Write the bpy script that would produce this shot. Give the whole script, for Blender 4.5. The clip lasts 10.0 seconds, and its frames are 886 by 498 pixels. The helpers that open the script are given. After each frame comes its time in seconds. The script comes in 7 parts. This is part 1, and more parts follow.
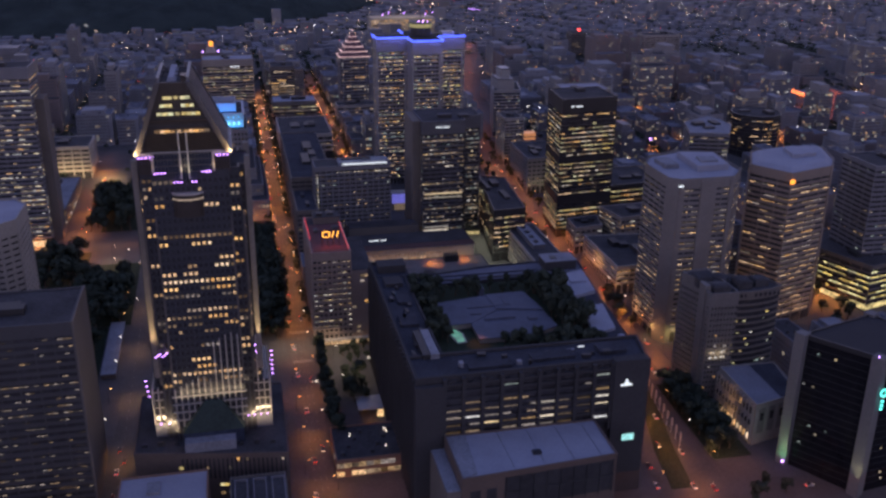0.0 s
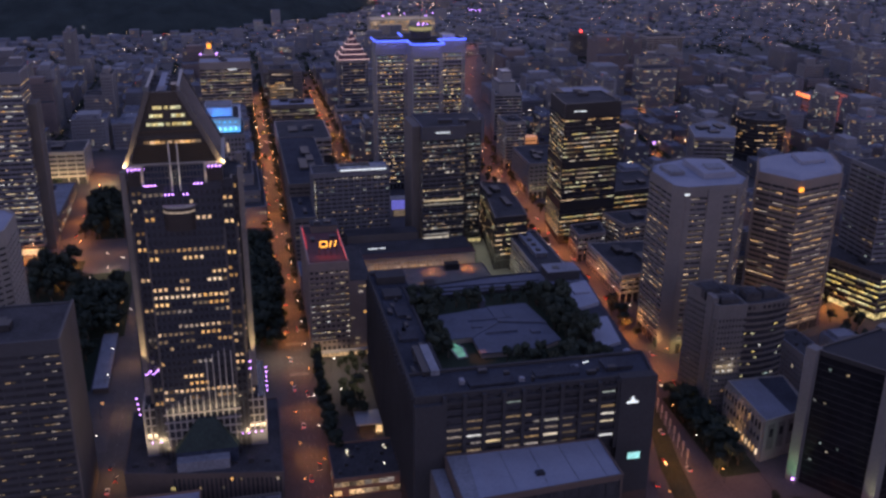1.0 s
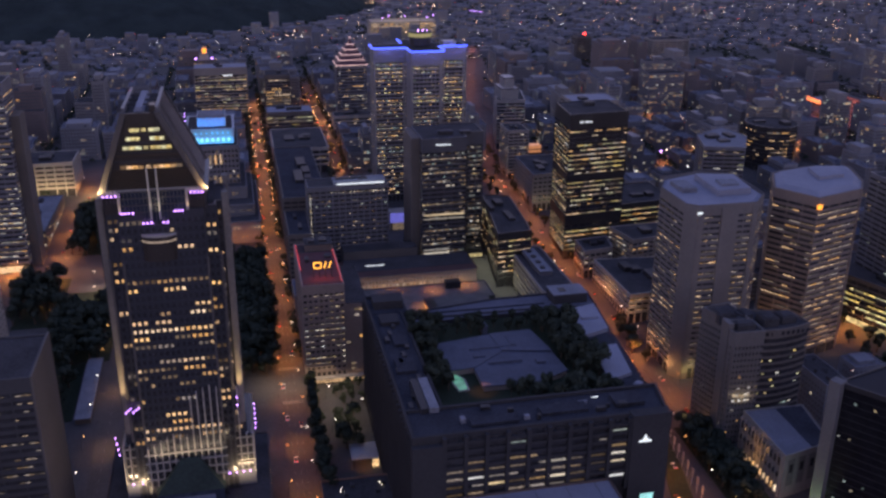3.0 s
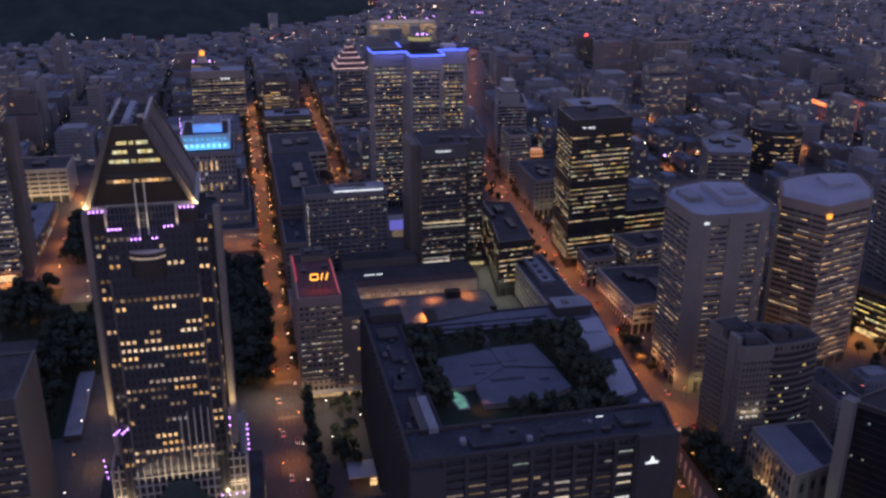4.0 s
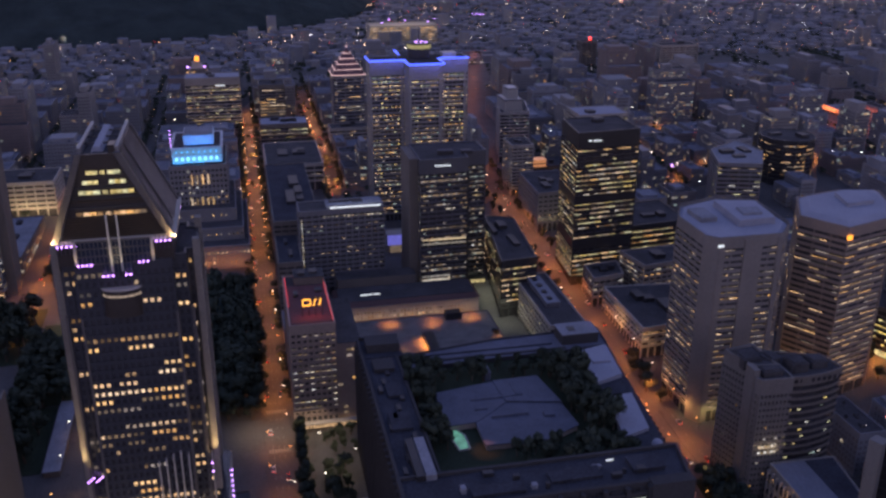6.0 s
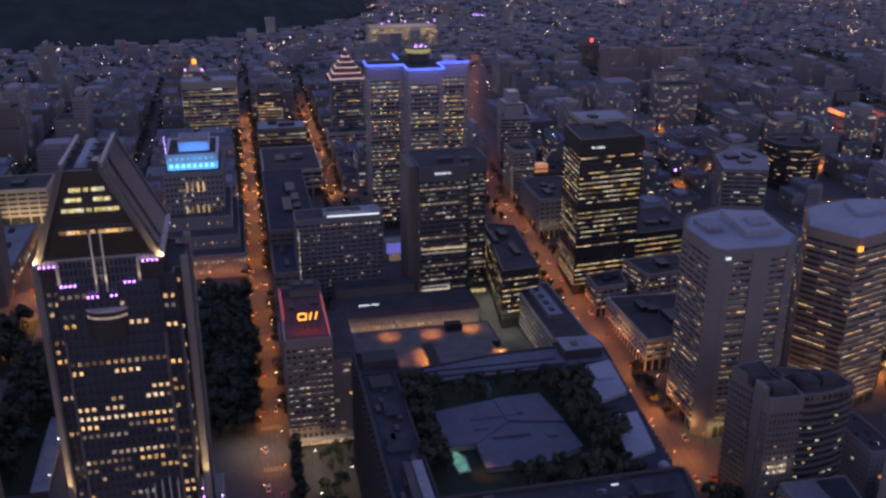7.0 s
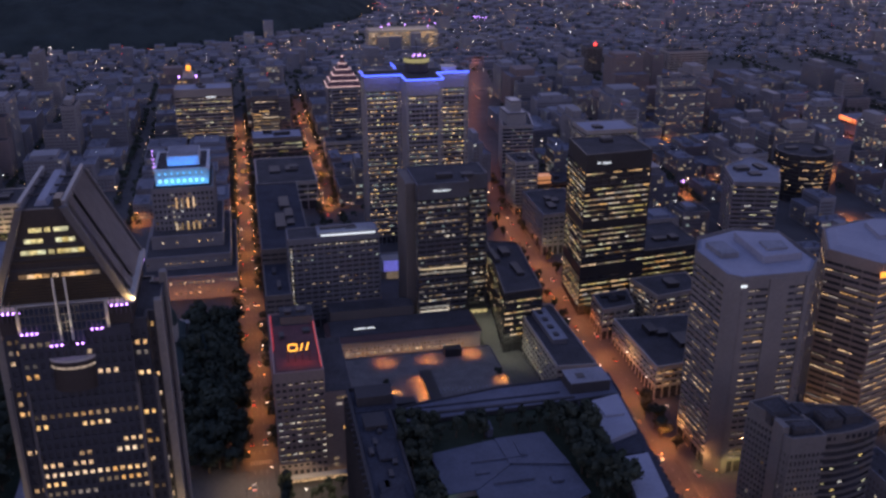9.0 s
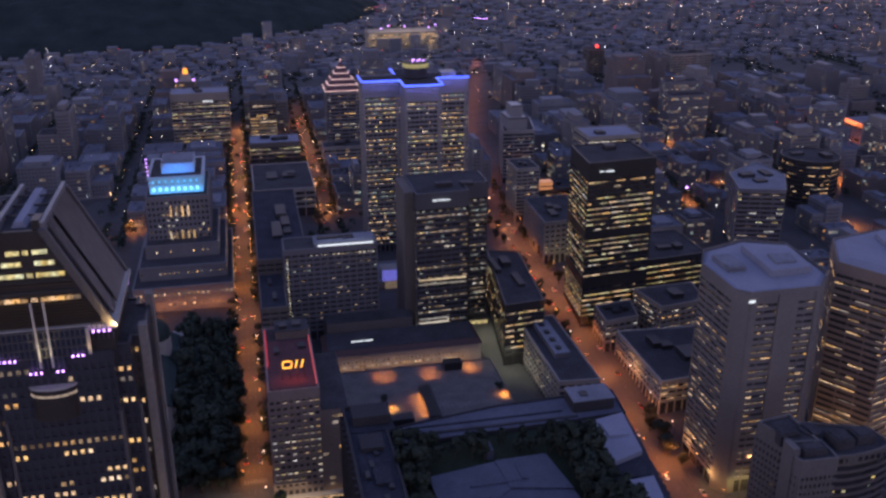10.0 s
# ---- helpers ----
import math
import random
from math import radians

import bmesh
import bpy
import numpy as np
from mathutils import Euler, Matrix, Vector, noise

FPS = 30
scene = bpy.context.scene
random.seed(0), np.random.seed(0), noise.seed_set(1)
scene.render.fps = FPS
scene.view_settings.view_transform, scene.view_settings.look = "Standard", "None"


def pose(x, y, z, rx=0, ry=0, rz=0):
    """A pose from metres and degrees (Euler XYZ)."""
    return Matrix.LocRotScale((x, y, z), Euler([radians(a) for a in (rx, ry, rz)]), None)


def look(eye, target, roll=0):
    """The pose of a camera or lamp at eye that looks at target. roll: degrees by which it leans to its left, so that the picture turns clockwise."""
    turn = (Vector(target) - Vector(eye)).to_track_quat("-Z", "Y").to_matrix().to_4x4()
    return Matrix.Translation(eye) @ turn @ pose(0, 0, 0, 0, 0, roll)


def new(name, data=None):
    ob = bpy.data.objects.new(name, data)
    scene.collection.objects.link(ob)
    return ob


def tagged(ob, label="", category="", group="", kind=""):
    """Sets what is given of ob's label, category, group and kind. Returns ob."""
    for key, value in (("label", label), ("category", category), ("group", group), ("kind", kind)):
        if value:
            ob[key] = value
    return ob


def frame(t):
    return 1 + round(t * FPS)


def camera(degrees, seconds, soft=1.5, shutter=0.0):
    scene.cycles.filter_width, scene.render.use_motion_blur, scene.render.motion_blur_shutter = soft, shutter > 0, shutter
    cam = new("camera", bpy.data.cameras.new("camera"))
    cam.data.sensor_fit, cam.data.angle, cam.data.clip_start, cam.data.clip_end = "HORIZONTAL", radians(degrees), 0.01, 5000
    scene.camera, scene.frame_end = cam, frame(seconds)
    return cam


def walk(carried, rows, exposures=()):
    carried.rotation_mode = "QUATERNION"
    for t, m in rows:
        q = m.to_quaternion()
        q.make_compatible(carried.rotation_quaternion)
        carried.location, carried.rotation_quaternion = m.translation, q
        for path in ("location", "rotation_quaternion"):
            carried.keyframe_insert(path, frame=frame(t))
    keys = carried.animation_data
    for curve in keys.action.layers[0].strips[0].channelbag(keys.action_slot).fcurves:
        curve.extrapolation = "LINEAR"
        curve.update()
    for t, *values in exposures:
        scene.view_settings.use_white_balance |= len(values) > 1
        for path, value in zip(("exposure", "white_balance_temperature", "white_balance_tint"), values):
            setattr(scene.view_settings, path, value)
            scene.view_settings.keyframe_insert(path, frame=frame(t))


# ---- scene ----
# ---------------------------------------------------------------- camera and flight
cam = camera(50.83, 10.0, soft=2.7)
EYE = (0.0, 0.0, 294.0)
PITCH, LEAN, YAW = -20.927, 0.596, -12.831
DRIFT = (-0.388, -0.687, 0.647)
WAY = (41.65, 153.80, 14.55)
BEND = (2.21, -2.48, 3.75)


def stand(t):
    s = t / 10.0
    at = [e + w * s + b * s * (s - 1) for e, w, b in zip(EYE, WAY, BEND)]
    turn = Matrix.Rotation(radians(YAW + DRIFT[2] * s), 4, "Z") @ Matrix.Rotation(radians(90 + PITCH + DRIFT[0] * s), 4, "X") @ Matrix.Rotation(radians(LEAN + DRIFT[1] * s), 4, "Z")
    return Matrix.Translation(at) @ turn


walk(cam, [(0.5 * k, stand(0.5 * k)) for k in range(21)])

# ---------------------------------------------------------------- sky and exposure
scene.view_settings.exposure = 0.09
world = bpy.data.worlds.new("dusk_sky")
scene.world = world
world.use_nodes = True
wn, wl = world.node_tree.nodes, world.node_tree.links
wn.clear()
sky = wn.new("ShaderNodeTexSky")
sky.sky_type, sky.sun_disc = "NISHITA", False
sky.sun_elevation, sky.sun_rotation = radians(-3.5), radians(-75)
tint = wn.new("ShaderNodeMixRGB")
tint.blend_type, tint.inputs[0].default_value = "MIX", 0.88
# the town's own glow lies warm along the whole horizon; above it the sky is deep blue
where, split, fade = wn.new("ShaderNodeTexCoord"), wn.new("ShaderNodeSeparateXYZ"), wn.new("ShaderNodeValToRGB")
wl.new(where.outputs["Generated"], split.inputs[0])
wl.new(split.outputs["Z"], fade.inputs[0])
fade.color_ramp.elements[0].position, fade.color_ramp.elements[0].color = 0.0, (0.95, 0.775, 0.945, 1)
fade.color_ramp.elements[1].position, fade.color_ramp.elements[1].color = 0.75, (0.215, 0.295, 0.74, 1)
wl.new(fade.outputs[0], tint.inputs[2])
back = wn.new("ShaderNodeBackground")
back.inputs[1].default_value = 0.73
wout = wn.new("ShaderNodeOutputWorld")
wl.new(sky.outputs[0], tint.inputs[1])
wl.new(tint.outputs[0], back.inputs[0])
wl.new(back.outputs[0], wout.inputs[0])


def area_lamp(name, at, size_x, size_y, watts, colour, aim=(0, 0, -1)):
    data = bpy.data.lights.new(name, "AREA")
    data.shape, data.size, data.size_y, data.energy, data.color = "RECTANGLE", size_x, size_y, watts, colour
    ob = new(name, data)
    ob.matrix_world = look(at, Vector(at) + Vector(aim))
    return ob


def spot_lamp(name, at, target, watts, colour, cone=60, radius=0.4):
    data = bpy.data.lights.new(name, "SPOT")
    data.energy, data.color, data.spot_size, data.spot_blend, data.shadow_soft_size = watts, colour, radians(cone), 0.6, radius
    ob = new(name, data)
    ob.matrix_world = look(at, target)
    return ob


SODIUM = (1.0, 0.30, 0.065)
WARM = (1.0, 0.66, 0.30)

# ---------------------------------------------------------------- materials
def shade(name, colour, rough=0.7, metal=0.0, grain=8.0, spread=0.18, stain=0.05, bump=0.0, spec=0.5):
    """A surface with fine grain and large stains, in real-world size."""
    m = bpy.data.materials.new(name)
    m.use_nodes = True
    n, l = m.node_tree.nodes, m.node_tree.links
    b = n["Principled BSDF"]
    b.inputs["Roughness"].default_value, b.inputs["Metallic"].default_value = rough, metal
    b.inputs["Specular IOR Level"].default_value = spec
    geo = n.new("ShaderNodeNewGeometry")
    fine, big = n.new("ShaderNodeTexNoise"), n.new("ShaderNodeTexNoise")
    fine.inputs["Scale"].default_value, big.inputs["Scale"].default_value = 1.0 / max(grain, 0.01) * 6, stain
    fine.inputs["Detail"].default_value, big.inputs["Detail"].default_value = 3.0, 4.0
    l.new(geo.outputs["Position"], fine.inputs["Vector"])
    l.new(geo.outputs["Position"], big.inputs["Vector"])
    add = n.new("ShaderNodeMath")
    add.operation = "ADD"
    l.new(fine.outputs[0], add.inputs[0])
    l.new(big.outputs[0], add.inputs[1])
    ramp = n.new("ShaderNodeMapRange")
    ramp.inputs["From Min"].default_value, ramp.inputs["From Max"].default_value = 0.6, 1.4
    ramp.inputs["To Min"].default_value, ramp.inputs["To Max"].default_value = 1 - spread, 1 + spread
    l.new(add.outputs[0], ramp.inputs[0])
    mul = n.new("ShaderNodeVectorMath")
    mul.operation = "SCALE"
    mul.inputs[0].default_value = colour[:3]
    l.new(ramp.outputs[0], mul.inputs["Scale"])
    l.new(mul.outputs[0], b.inputs["Base Color"])
    if bump:
        bp = n.new("ShaderNodeBump")
        bp.inputs["Strength"].default_value, bp.inputs["Distance"].default_value = bump, 0.05
        l.new(fine.outputs[0], bp.inputs["Height"])
        l.new(bp.outputs[0], b.inputs["Normal"])
    return m


def glow(name, colour, strength, spread=0.0, sampled=False, scale=0.9):
    """Something that gives off light; spread varies it from pane to pane and within a pane."""
    m = bpy.data.materials.new(name)
    m.use_nodes = True
    m.cycles.emission_sampling = "AUTO" if sampled else "NONE"
    n, l = m.node_tree.nodes, m.node_tree.links
    b = n["Principled BSDF"]
    b.inputs["Base Color"].default_value = (0.03, 0.03, 0.03, 1)
    b.inputs["Roughness"].default_value = 0.25
    b.inputs["Emission Color"].default_value = (*colour, 1)
    b.inputs["Emission Strength"].default_value = strength
    if spread:
        info, geo, tex = n.new("ShaderNodeObjectInfo"), n.new("ShaderNodeNewGeometry"), n.new("ShaderNodeTexNoise")
        tex.inputs["Scale"].default_value = scale
        l.new(geo.outputs["Position"], tex.inputs["Vector"])
        s1, s2, s3 = n.new("ShaderNodeMath"), n.new("ShaderNodeMath"), n.new("ShaderNodeMath")
        s1.operation = "ADD"
        l.new(info.outputs["Random"], s1.inputs[0])
        l.new(geo.outputs["Random Per Island"], s1.inputs[1])
        s2.operation = "FRACT"
        l.new(s1.outputs[0], s2.inputs[0])
        s3.operation = "MULTIPLY"
        crisp = n.new("ShaderNodeMapRange")
        crisp.inputs["From Min"].default_value, crisp.inputs["From Max"].default_value = 0.36, 0.60
        crisp.inputs["To Min"].default_value, crisp.inputs["To Max"].default_value = 0.12, 1.0
        l.new(tex.outputs[0], crisp.inputs[0])
        l.new(s2.outputs[0], s3.inputs[0])
        l.new(crisp.outputs[0], s3.inputs[1])
        hue, mood, cut = n.new("ShaderNodeMixRGB"), n.new("ShaderNodeMath"), n.new("ShaderNodeMath")
        mood.operation, cut.operation = "MULTIPLY", "FRACT"
        mood.inputs[1].default_value = 13.7
        l.new(s2.outputs[0], mood.inputs[0])
        l.new(mood.outputs[0], cut.inputs[0])
        l.new(cut.outputs[0], hue.inputs[0])
        hue.inputs[1].default_value = (colour[0], colour[1] * 0.88, colour[2] * 0.66, 1)
        hue.inputs[2].default_value = (colour[0], min(1, colour[1] * 1.2), min(1, colour[2] * 1.7 + 0.05), 1)
        l.new(hue.outputs[0], b.inputs["Emission Color"])
        r = n.new("ShaderNodeMapRange")
        r.inputs["From Min"].default_value, r.inputs["From Max"].default_value = 0.0, 0.55
        r.inputs["To Min"].default_value, r.inputs["To Max"].default_value = strength * (1 - spread), strength * (1 + spread)
        l.new(s3.outputs[0], r.inputs[0])
        l.new(r.outputs[0], b.inputs["Emission Strength"])
    return m


CONCRETE = shade("pale_concrete", (0.31, 0.288, 0.262), 0.85, bump=0.3)
TOWER_GREY = shade("tower_concrete", (0.195, 0.180, 0.170), 0.85, bump=0.3)
TOWER_WARM = shade("warm_tower_concrete", (0.24, 0.195, 0.165), 0.85, bump=0.3)
CONCRETE_DARK = shade("brown_grey_concrete", (0.145, 0.128, 0.115), 0.9, bump=0.3)
CONCRETE_WARM = shade("warm_concrete", (0.29, 0.255, 0.225), 0.85, bump=0.3)
OLD_STONE = shade("sooty_limestone", (0.20, 0.195, 0.205), 0.85, bump=0.3)
STONE = shade("limestone", (0.40, 0.37, 0.33), 0.8, bump=0.3)
POD_BRICK = shade("dark_podium_brick", (0.105, 0.082, 0.072), 0.9, bump=0.4)
RAIL_BRICK = shade("grey_brown_brick", (0.27, 0.215, 0.19), 0.9, bump=0.4)
BRICK = shade("dull_brick", (0.24, 0.15, 0.11), 0.9, bump=0.4)
GRANITE = shade("grey_granite", (0.17, 0.17, 0.19), 0.45)
BLACK_PANEL = shade("black_anodised_panel", (0.046, 0.045, 0.048), 0.35, metal=0.3)
STEEL = shade("aluminium_cladding", (0.42, 0.43, 0.46), 0.4, metal=0.6)
GLASS_DARK = shade("dark_window_glass", (0.052, 0.051, 0.055), 0.12, spread=0.5, grain=20, spec=0.8)
GLASS_BLUE = shade("blue_grey_window_glass", (0.035, 0.045, 0.07), 0.12, spread=0.5, grain=20, spec=0.8)
ROOF_DARK = shade("dark_gravel_roof", (0.070, 0.068, 0.072), 0.95, stain=0.08, spread=0.4, bump=0.4, spec=0.12)
ROOF_TAR = shade("blue_black_tar_roof", (0.050, 0.053, 0.066), 0.95, stain=0.08, spread=0.4, bump=0.4, spec=0.1)
ROOF_GREY = shade("grey_membrane_roof", (0.22, 0.23, 0.265), 0.9, stain=0.07, spread=0.35, spec=0.2)
ROOF_PALE = shade("pale_membrane_roof", (0.27, 0.285, 0.35), 0.85, stain=0.07, spread=0.15)
COPPER = shade("green_copper_roof", (0.036, 0.054, 0.049), 0.7, stain=0.1, spread=0.35, spec=0.2)
ASPHALT = shade("asphalt", (0.075, 0.073, 0.072), 0.85, stain=0.06, spread=0.3, bump=0.3)
PAVING = shade("paving", (0.08, 0.077, 0.077), 0.9, stain=0.05, spread=0.3, bump=0.3)
# ground tone matched to the far houses, so haze is in the colour
EARTH = shade("city_ground", (0.19, 0.19, 0.21), 0.95, stain=0.02, spread=0.5)
GRASS = shade("dark_grass", (0.034, 0.046, 0.030), 0.95, spread=0.4, spec=0.1)
LEAF = shade("leaves", (0.052, 0.064, 0.048), 0.9, grain=2, spread=0.5, spec=0.05)
BARK = shade("bark", (0.10, 0.075, 0.055), 0.95)
FOREST = shade("hill_forest", (0.038, 0.050, 0.048), 0.95, stain=0.02, spread=0.5, spec=0.05)
METAL_DARK = shade("dark_painted_metal", (0.05, 0.05, 0.055), 0.5, metal=0.4)

LIT = {
    "warm": glow("lit_office_warm", (1.0, 0.58, 0.24), 0.52, 0.9),
    "gold": glow("lit_office_gold", (1.0, 0.64, 0.30), 0.66, 0.85),
    "pale": glow("lit_office_pale", (1.0, 0.82, 0.56), 0.44, 0.8),
    "dim": glow("lit_office_dim", (1.0, 0.70, 0.44), 0.20, 0.85),
    "faint": glow("lit_office_faint", (1.0, 0.72, 0.46), 0.115, 0.85),
    "cool": glow("lit_office_cool", (0.75, 0.85, 1.0), 0.22, 0.8),
    "bright": glow("lit_office_bright", (1.0, 0.80, 0.27), 0.9, 0.75),
    "lime": glow("lit_office_lime", (1.0, 0.80, 0.34), 0.5, 0.7),
}
LED_BLUE = glow("blue_led_strip", (0.06, 0.11, 1.0), 3.4, sampled=True)
LED_PINK = glow("pink_white_led_strip", (1.0, 0.62, 0.62), 1.2)
LED_VIOLET = glow("violet_lamp", (0.58, 0.27, 1.0), 5.5)
LED_WHITE = glow("white_sign_light", (0.85, 0.90, 1.0), 1.1)
LED_ORANGE = glow("orange_sign_light", (1.0, 0.34, 0.04), 2.0)
LED_RED = glow("red_light", (1.0, 0.06, 0.05), 4.0)
LED_TEAL = glow("teal_sign_light", (0.12, 0.9, 0.8), 2.0)
LED_BULB = glow("sodium_lamp_glass", (1.0, 0.45, 0.13), 3.8)
LED_WHITE_BULB = glow("white_lamp_glass", (1.0, 0.88, 0.72), 5.0)
FAR_BULB = glow("far_sodium_light", (1.0, 0.50, 0.20), 8.0, 0.8)
FAR_WHITE = glow("far_white_light", (1.0, 0.88, 0.76), 7.0, 0.8)
HEADLIGHT = glow("headlight", (1.0, 0.82, 0.58), 3.6)
TAILLIGHT = glow("tail_light", (1.0, 0.06, 0.03), 3.2)

# ---------------------------------------------------------------- building kit
def rise(y):
    """Height of the ground: it climbs gently towards the hill."""
    return 0.06 * (min(max(y, 250.0), 1050.0) - 432.0)


def box(bm, x0, x1, y0, y1, z0, z1, slot=0):
    v = [bm.verts.new(c) for c in ((x0, y0, z0), (x1, y0, z0), (x1, y1, z0), (x0, y1, z0), (x0, y0, z1), (x1, y0, z1), (x1, y1, z1), (x0, y1, z1))]
    for q in ((3, 2, 1, 0), (4, 5, 6, 7), (0, 1, 5, 4), (1, 2, 6, 5), (2, 3, 7, 6), (3, 0, 4, 7)):
        bm.faces.new([v[i] for i in q]).material_index = slot
    return bm


def prism(bm, poly, z0, z1, top=None, slot=0, roof_slot=None):
    """A polygon (counter-clockwise) carried up from z0 to z1; top: another polygon of as many corners."""
    top = top or poly
    a = [bm.verts.new((x, y, z0)) for x, y in poly]
    b = [bm.verts.new((x, y, z1)) for x, y in top]
    n = len(poly)
    for i in range(n):
        bm.faces.new((a[i], a[(i + 1) % n], b[(i + 1) % n], b[i])).material_index = slot
    bm.faces.new(b).material_index = slot if roof_slot is None else roof_slot
    bm.faces.new(a[::-1]).material_index = slot
    return bm


def ring(bm, outer, inner, z0, z1):
    """A closed band between two polygons of as many corners."""
    n = len(outer)
    v = [[bm.verts.new((x, y, z)) for x, y in p] for p, z in ((outer, z0), (outer, z1), (inner, z1), (inner, z0))]
    for k in range(4):
        for i in range(n):
            j = (i + 1) % n
            bm.faces.new((v[k][i], v[k][j], v[(k + 1) % 4][j], v[(k + 1) % 4][i]))
    return bm


def inset(poly, d):
    """The polygon drawn in by d (out, where d is below zero)."""
    out, n = [], len(poly)
    for i in range(n):
        p, c, q = Vector(poly[i - 1]), Vector(poly[i]), Vector(poly[(i + 1) % n])
        e, f = (c - p).normalized(), (q - c).normalized()
        ne, nf = Vector((-e.y, e.x)), Vector((-f.y, f.x))
        k = 1 + ne.dot(nf)
        out.append(tuple(c + (ne + nf) * (d / max(k, 0.3))))
    return out


def rect(x0, x1, y0, y1):
    return [(x0, y0), (x1, y0), (x1, y1), (x0, y1)]


def turned(poly, degrees):
    cx, cy = sum(p[0] for p in poly) / len(poly), sum(p[1] for p in poly) / len(poly)
    c, s = math.cos(radians(degrees)), math.sin(radians(degrees))
    return [(cx + (x - cx) * c - (y - cy) * s, cy + (x - cx) * s + (y - cy) * c) for x, y in poly]


def mesh_of(name, bm, *mats):
    me = bpy.data.meshes.new(name)
    bm.to_mesh(me)
    bm.free()
    for m in mats:
        me.materials.append(m)
    return me


def thing(name, at, label, category, group="", kind="", yaw=0.0):
    ob = new(name)
    ob.empty_display_size = 2
    ob.location = at
    ob.rotation_euler.z = radians(yaw)
    return tagged(ob, label, category, group, kind)


def hang(name, me, parent, label="", m=None, kind=""):
    """A mesh as part of a thing; m: its pose in the world's axes (None: the mesh is drawn in world places)."""
    ob = new(name, me)
    root = parent
    off = Vector((0, 0, 0))
    while root:
        off += Vector(root.location)
        root = root.parent
    ob.parent = parent
    ob.matrix_basis = Matrix.Translation(-off) @ (m or Matrix.Identity(4))
    return tagged(ob, label, kind=kind)


def part(name, bm, material, parent, label="", m=None, kind=""):
    mats = material if isinstance(material, (list, tuple)) else (material,)
    return hang(name, mesh_of(name, bm, *mats), parent, label, m, kind)


PANES = {}
USED = []  # ground already built on: x0, x1, y0, y1


def pane_mesh(w, h, tone):
    key = (round(w, 2), round(h, 2), tone)
    if key not in PANES:
        bm = bmesh.new()
        box(bm, 0.06, w - 0.06, 0.0, 0.12, 0.0, h)
        PANES[key] = mesh_of("window", bm, LIT[tone])
    return PANES[key]


def facade_lights(bld, poly, z0, z1, fl, bay, sill, head, lit, tones, rnd, most=200, run=(1, 5), back=0.35, busy=0.25, out=0.16, only=None, slim=0.0):
    """Lights in some of the windows of a building: panes set in the storeys' window bands, the rest left dark."""
    cells = []
    n = len(poly)
    floors = int((z1 - z0) / fl + 0.01)
    for e in range(n):
        if only is not None and e not in only:
            continue
        a, b = Vector(poly[e]), Vector(poly[(e + 1) % n])
        length = (b - a).length
        if length < 3.5:
            continue
        nb = max(1, round(length / bay))
        w = length / nb
        d = (b - a) / length
        nrm = Vector((d.y, -d.x))
        m0 = Matrix.Rotation(math.atan2(d.y, d.x), 4, "Z")
        rear = nrm.y > 0.3
        for k in range(floors):
            z = z0 + k * fl + sill
            mood = rnd.random()
            p = min(0.93, lit * (0.2 if mood < 0.25 else 2.2 if mood > 1 - busy else 0.95) * (back if rear else 0.55 if nrm.x < -0.5 else 1))
            tone = rnd.choice(tones)
            i = 0
            while i < nb:
                r = max(1, rnd.randint(*run) // 2)
                if rnd.random() < p:
                    r = min(r, nb - i)
                    at = a + d * (w * (i + slim)) + nrm * out
                    tn = tone if rnd.random() < 0.5 else rnd.choice(tones)
                    cells.append((rear, rnd.random(), Matrix.Translation((at.x, at.y, z)) @ m0, w * (r - 2 * slim), fl - sill - head, tn))
                i += r
    cells.sort(key=lambda c: (c[0], c[1]))
    rest = {}
    for k, (_, _, m, w, h, tone) in enumerate(cells):
        if k < most:
            hang("window", pane_mesh(w, h, tone), bld, m=m)
        else:
            rest.setdefault(tone, []).append((m, w, h))
    for tone, items in rest.items():
        bm = bmesh.new()
        for m, w, h in items:
            v = [bm.verts.new(m @ Vector(c)) for c in ((0.06, 0, 0), (w - 0.06, 0, 0), (w - 0.06, 0, h), (0.06, 0, h), (0.06, 0.12, h), (w - 0.06, 0.12, h))]
            bm.faces.new(v[:4])
            bm.faces.new((v[3], v[2], v[5], v[4]))
        part("glazing", bm, LIT[tone], bld, kind="stuff")


def roof_gear(bld, poly, z, rnd, count=3, mat=None):
    """Plant rooms and fan boxes on a flat roof."""
    xs, ys = [p[0] for p in poly], [p[1] for p in poly]
    w, d = max(xs) - min(xs), max(ys) - min(ys)
    for _ in range(count):
        bw, bd, bh = rnd.uniform(0.1, 0.25) * w, rnd.uniform(0.1, 0.25) * d, rnd.uniform(1.5, 3.5)
        x, y = min(xs) + rnd.uniform(0.25, 0.75) * w, min(ys) + rnd.uniform(0.25, 0.75) * d
        bm = bmesh.new()
        box(bm, x - bw / 2, x + bw / 2, y - bd / 2, y + bd / 2, z, z + bh)
        box(bm, x - bw / 2 - 0.15, x + bw / 2 + 0.15, y - bd / 2 - 0.15, y + bd / 2 + 0.15, z + bh, z + bh + 0.25)
        part("plant_room", bm, mat or METAL_DARK, bld)


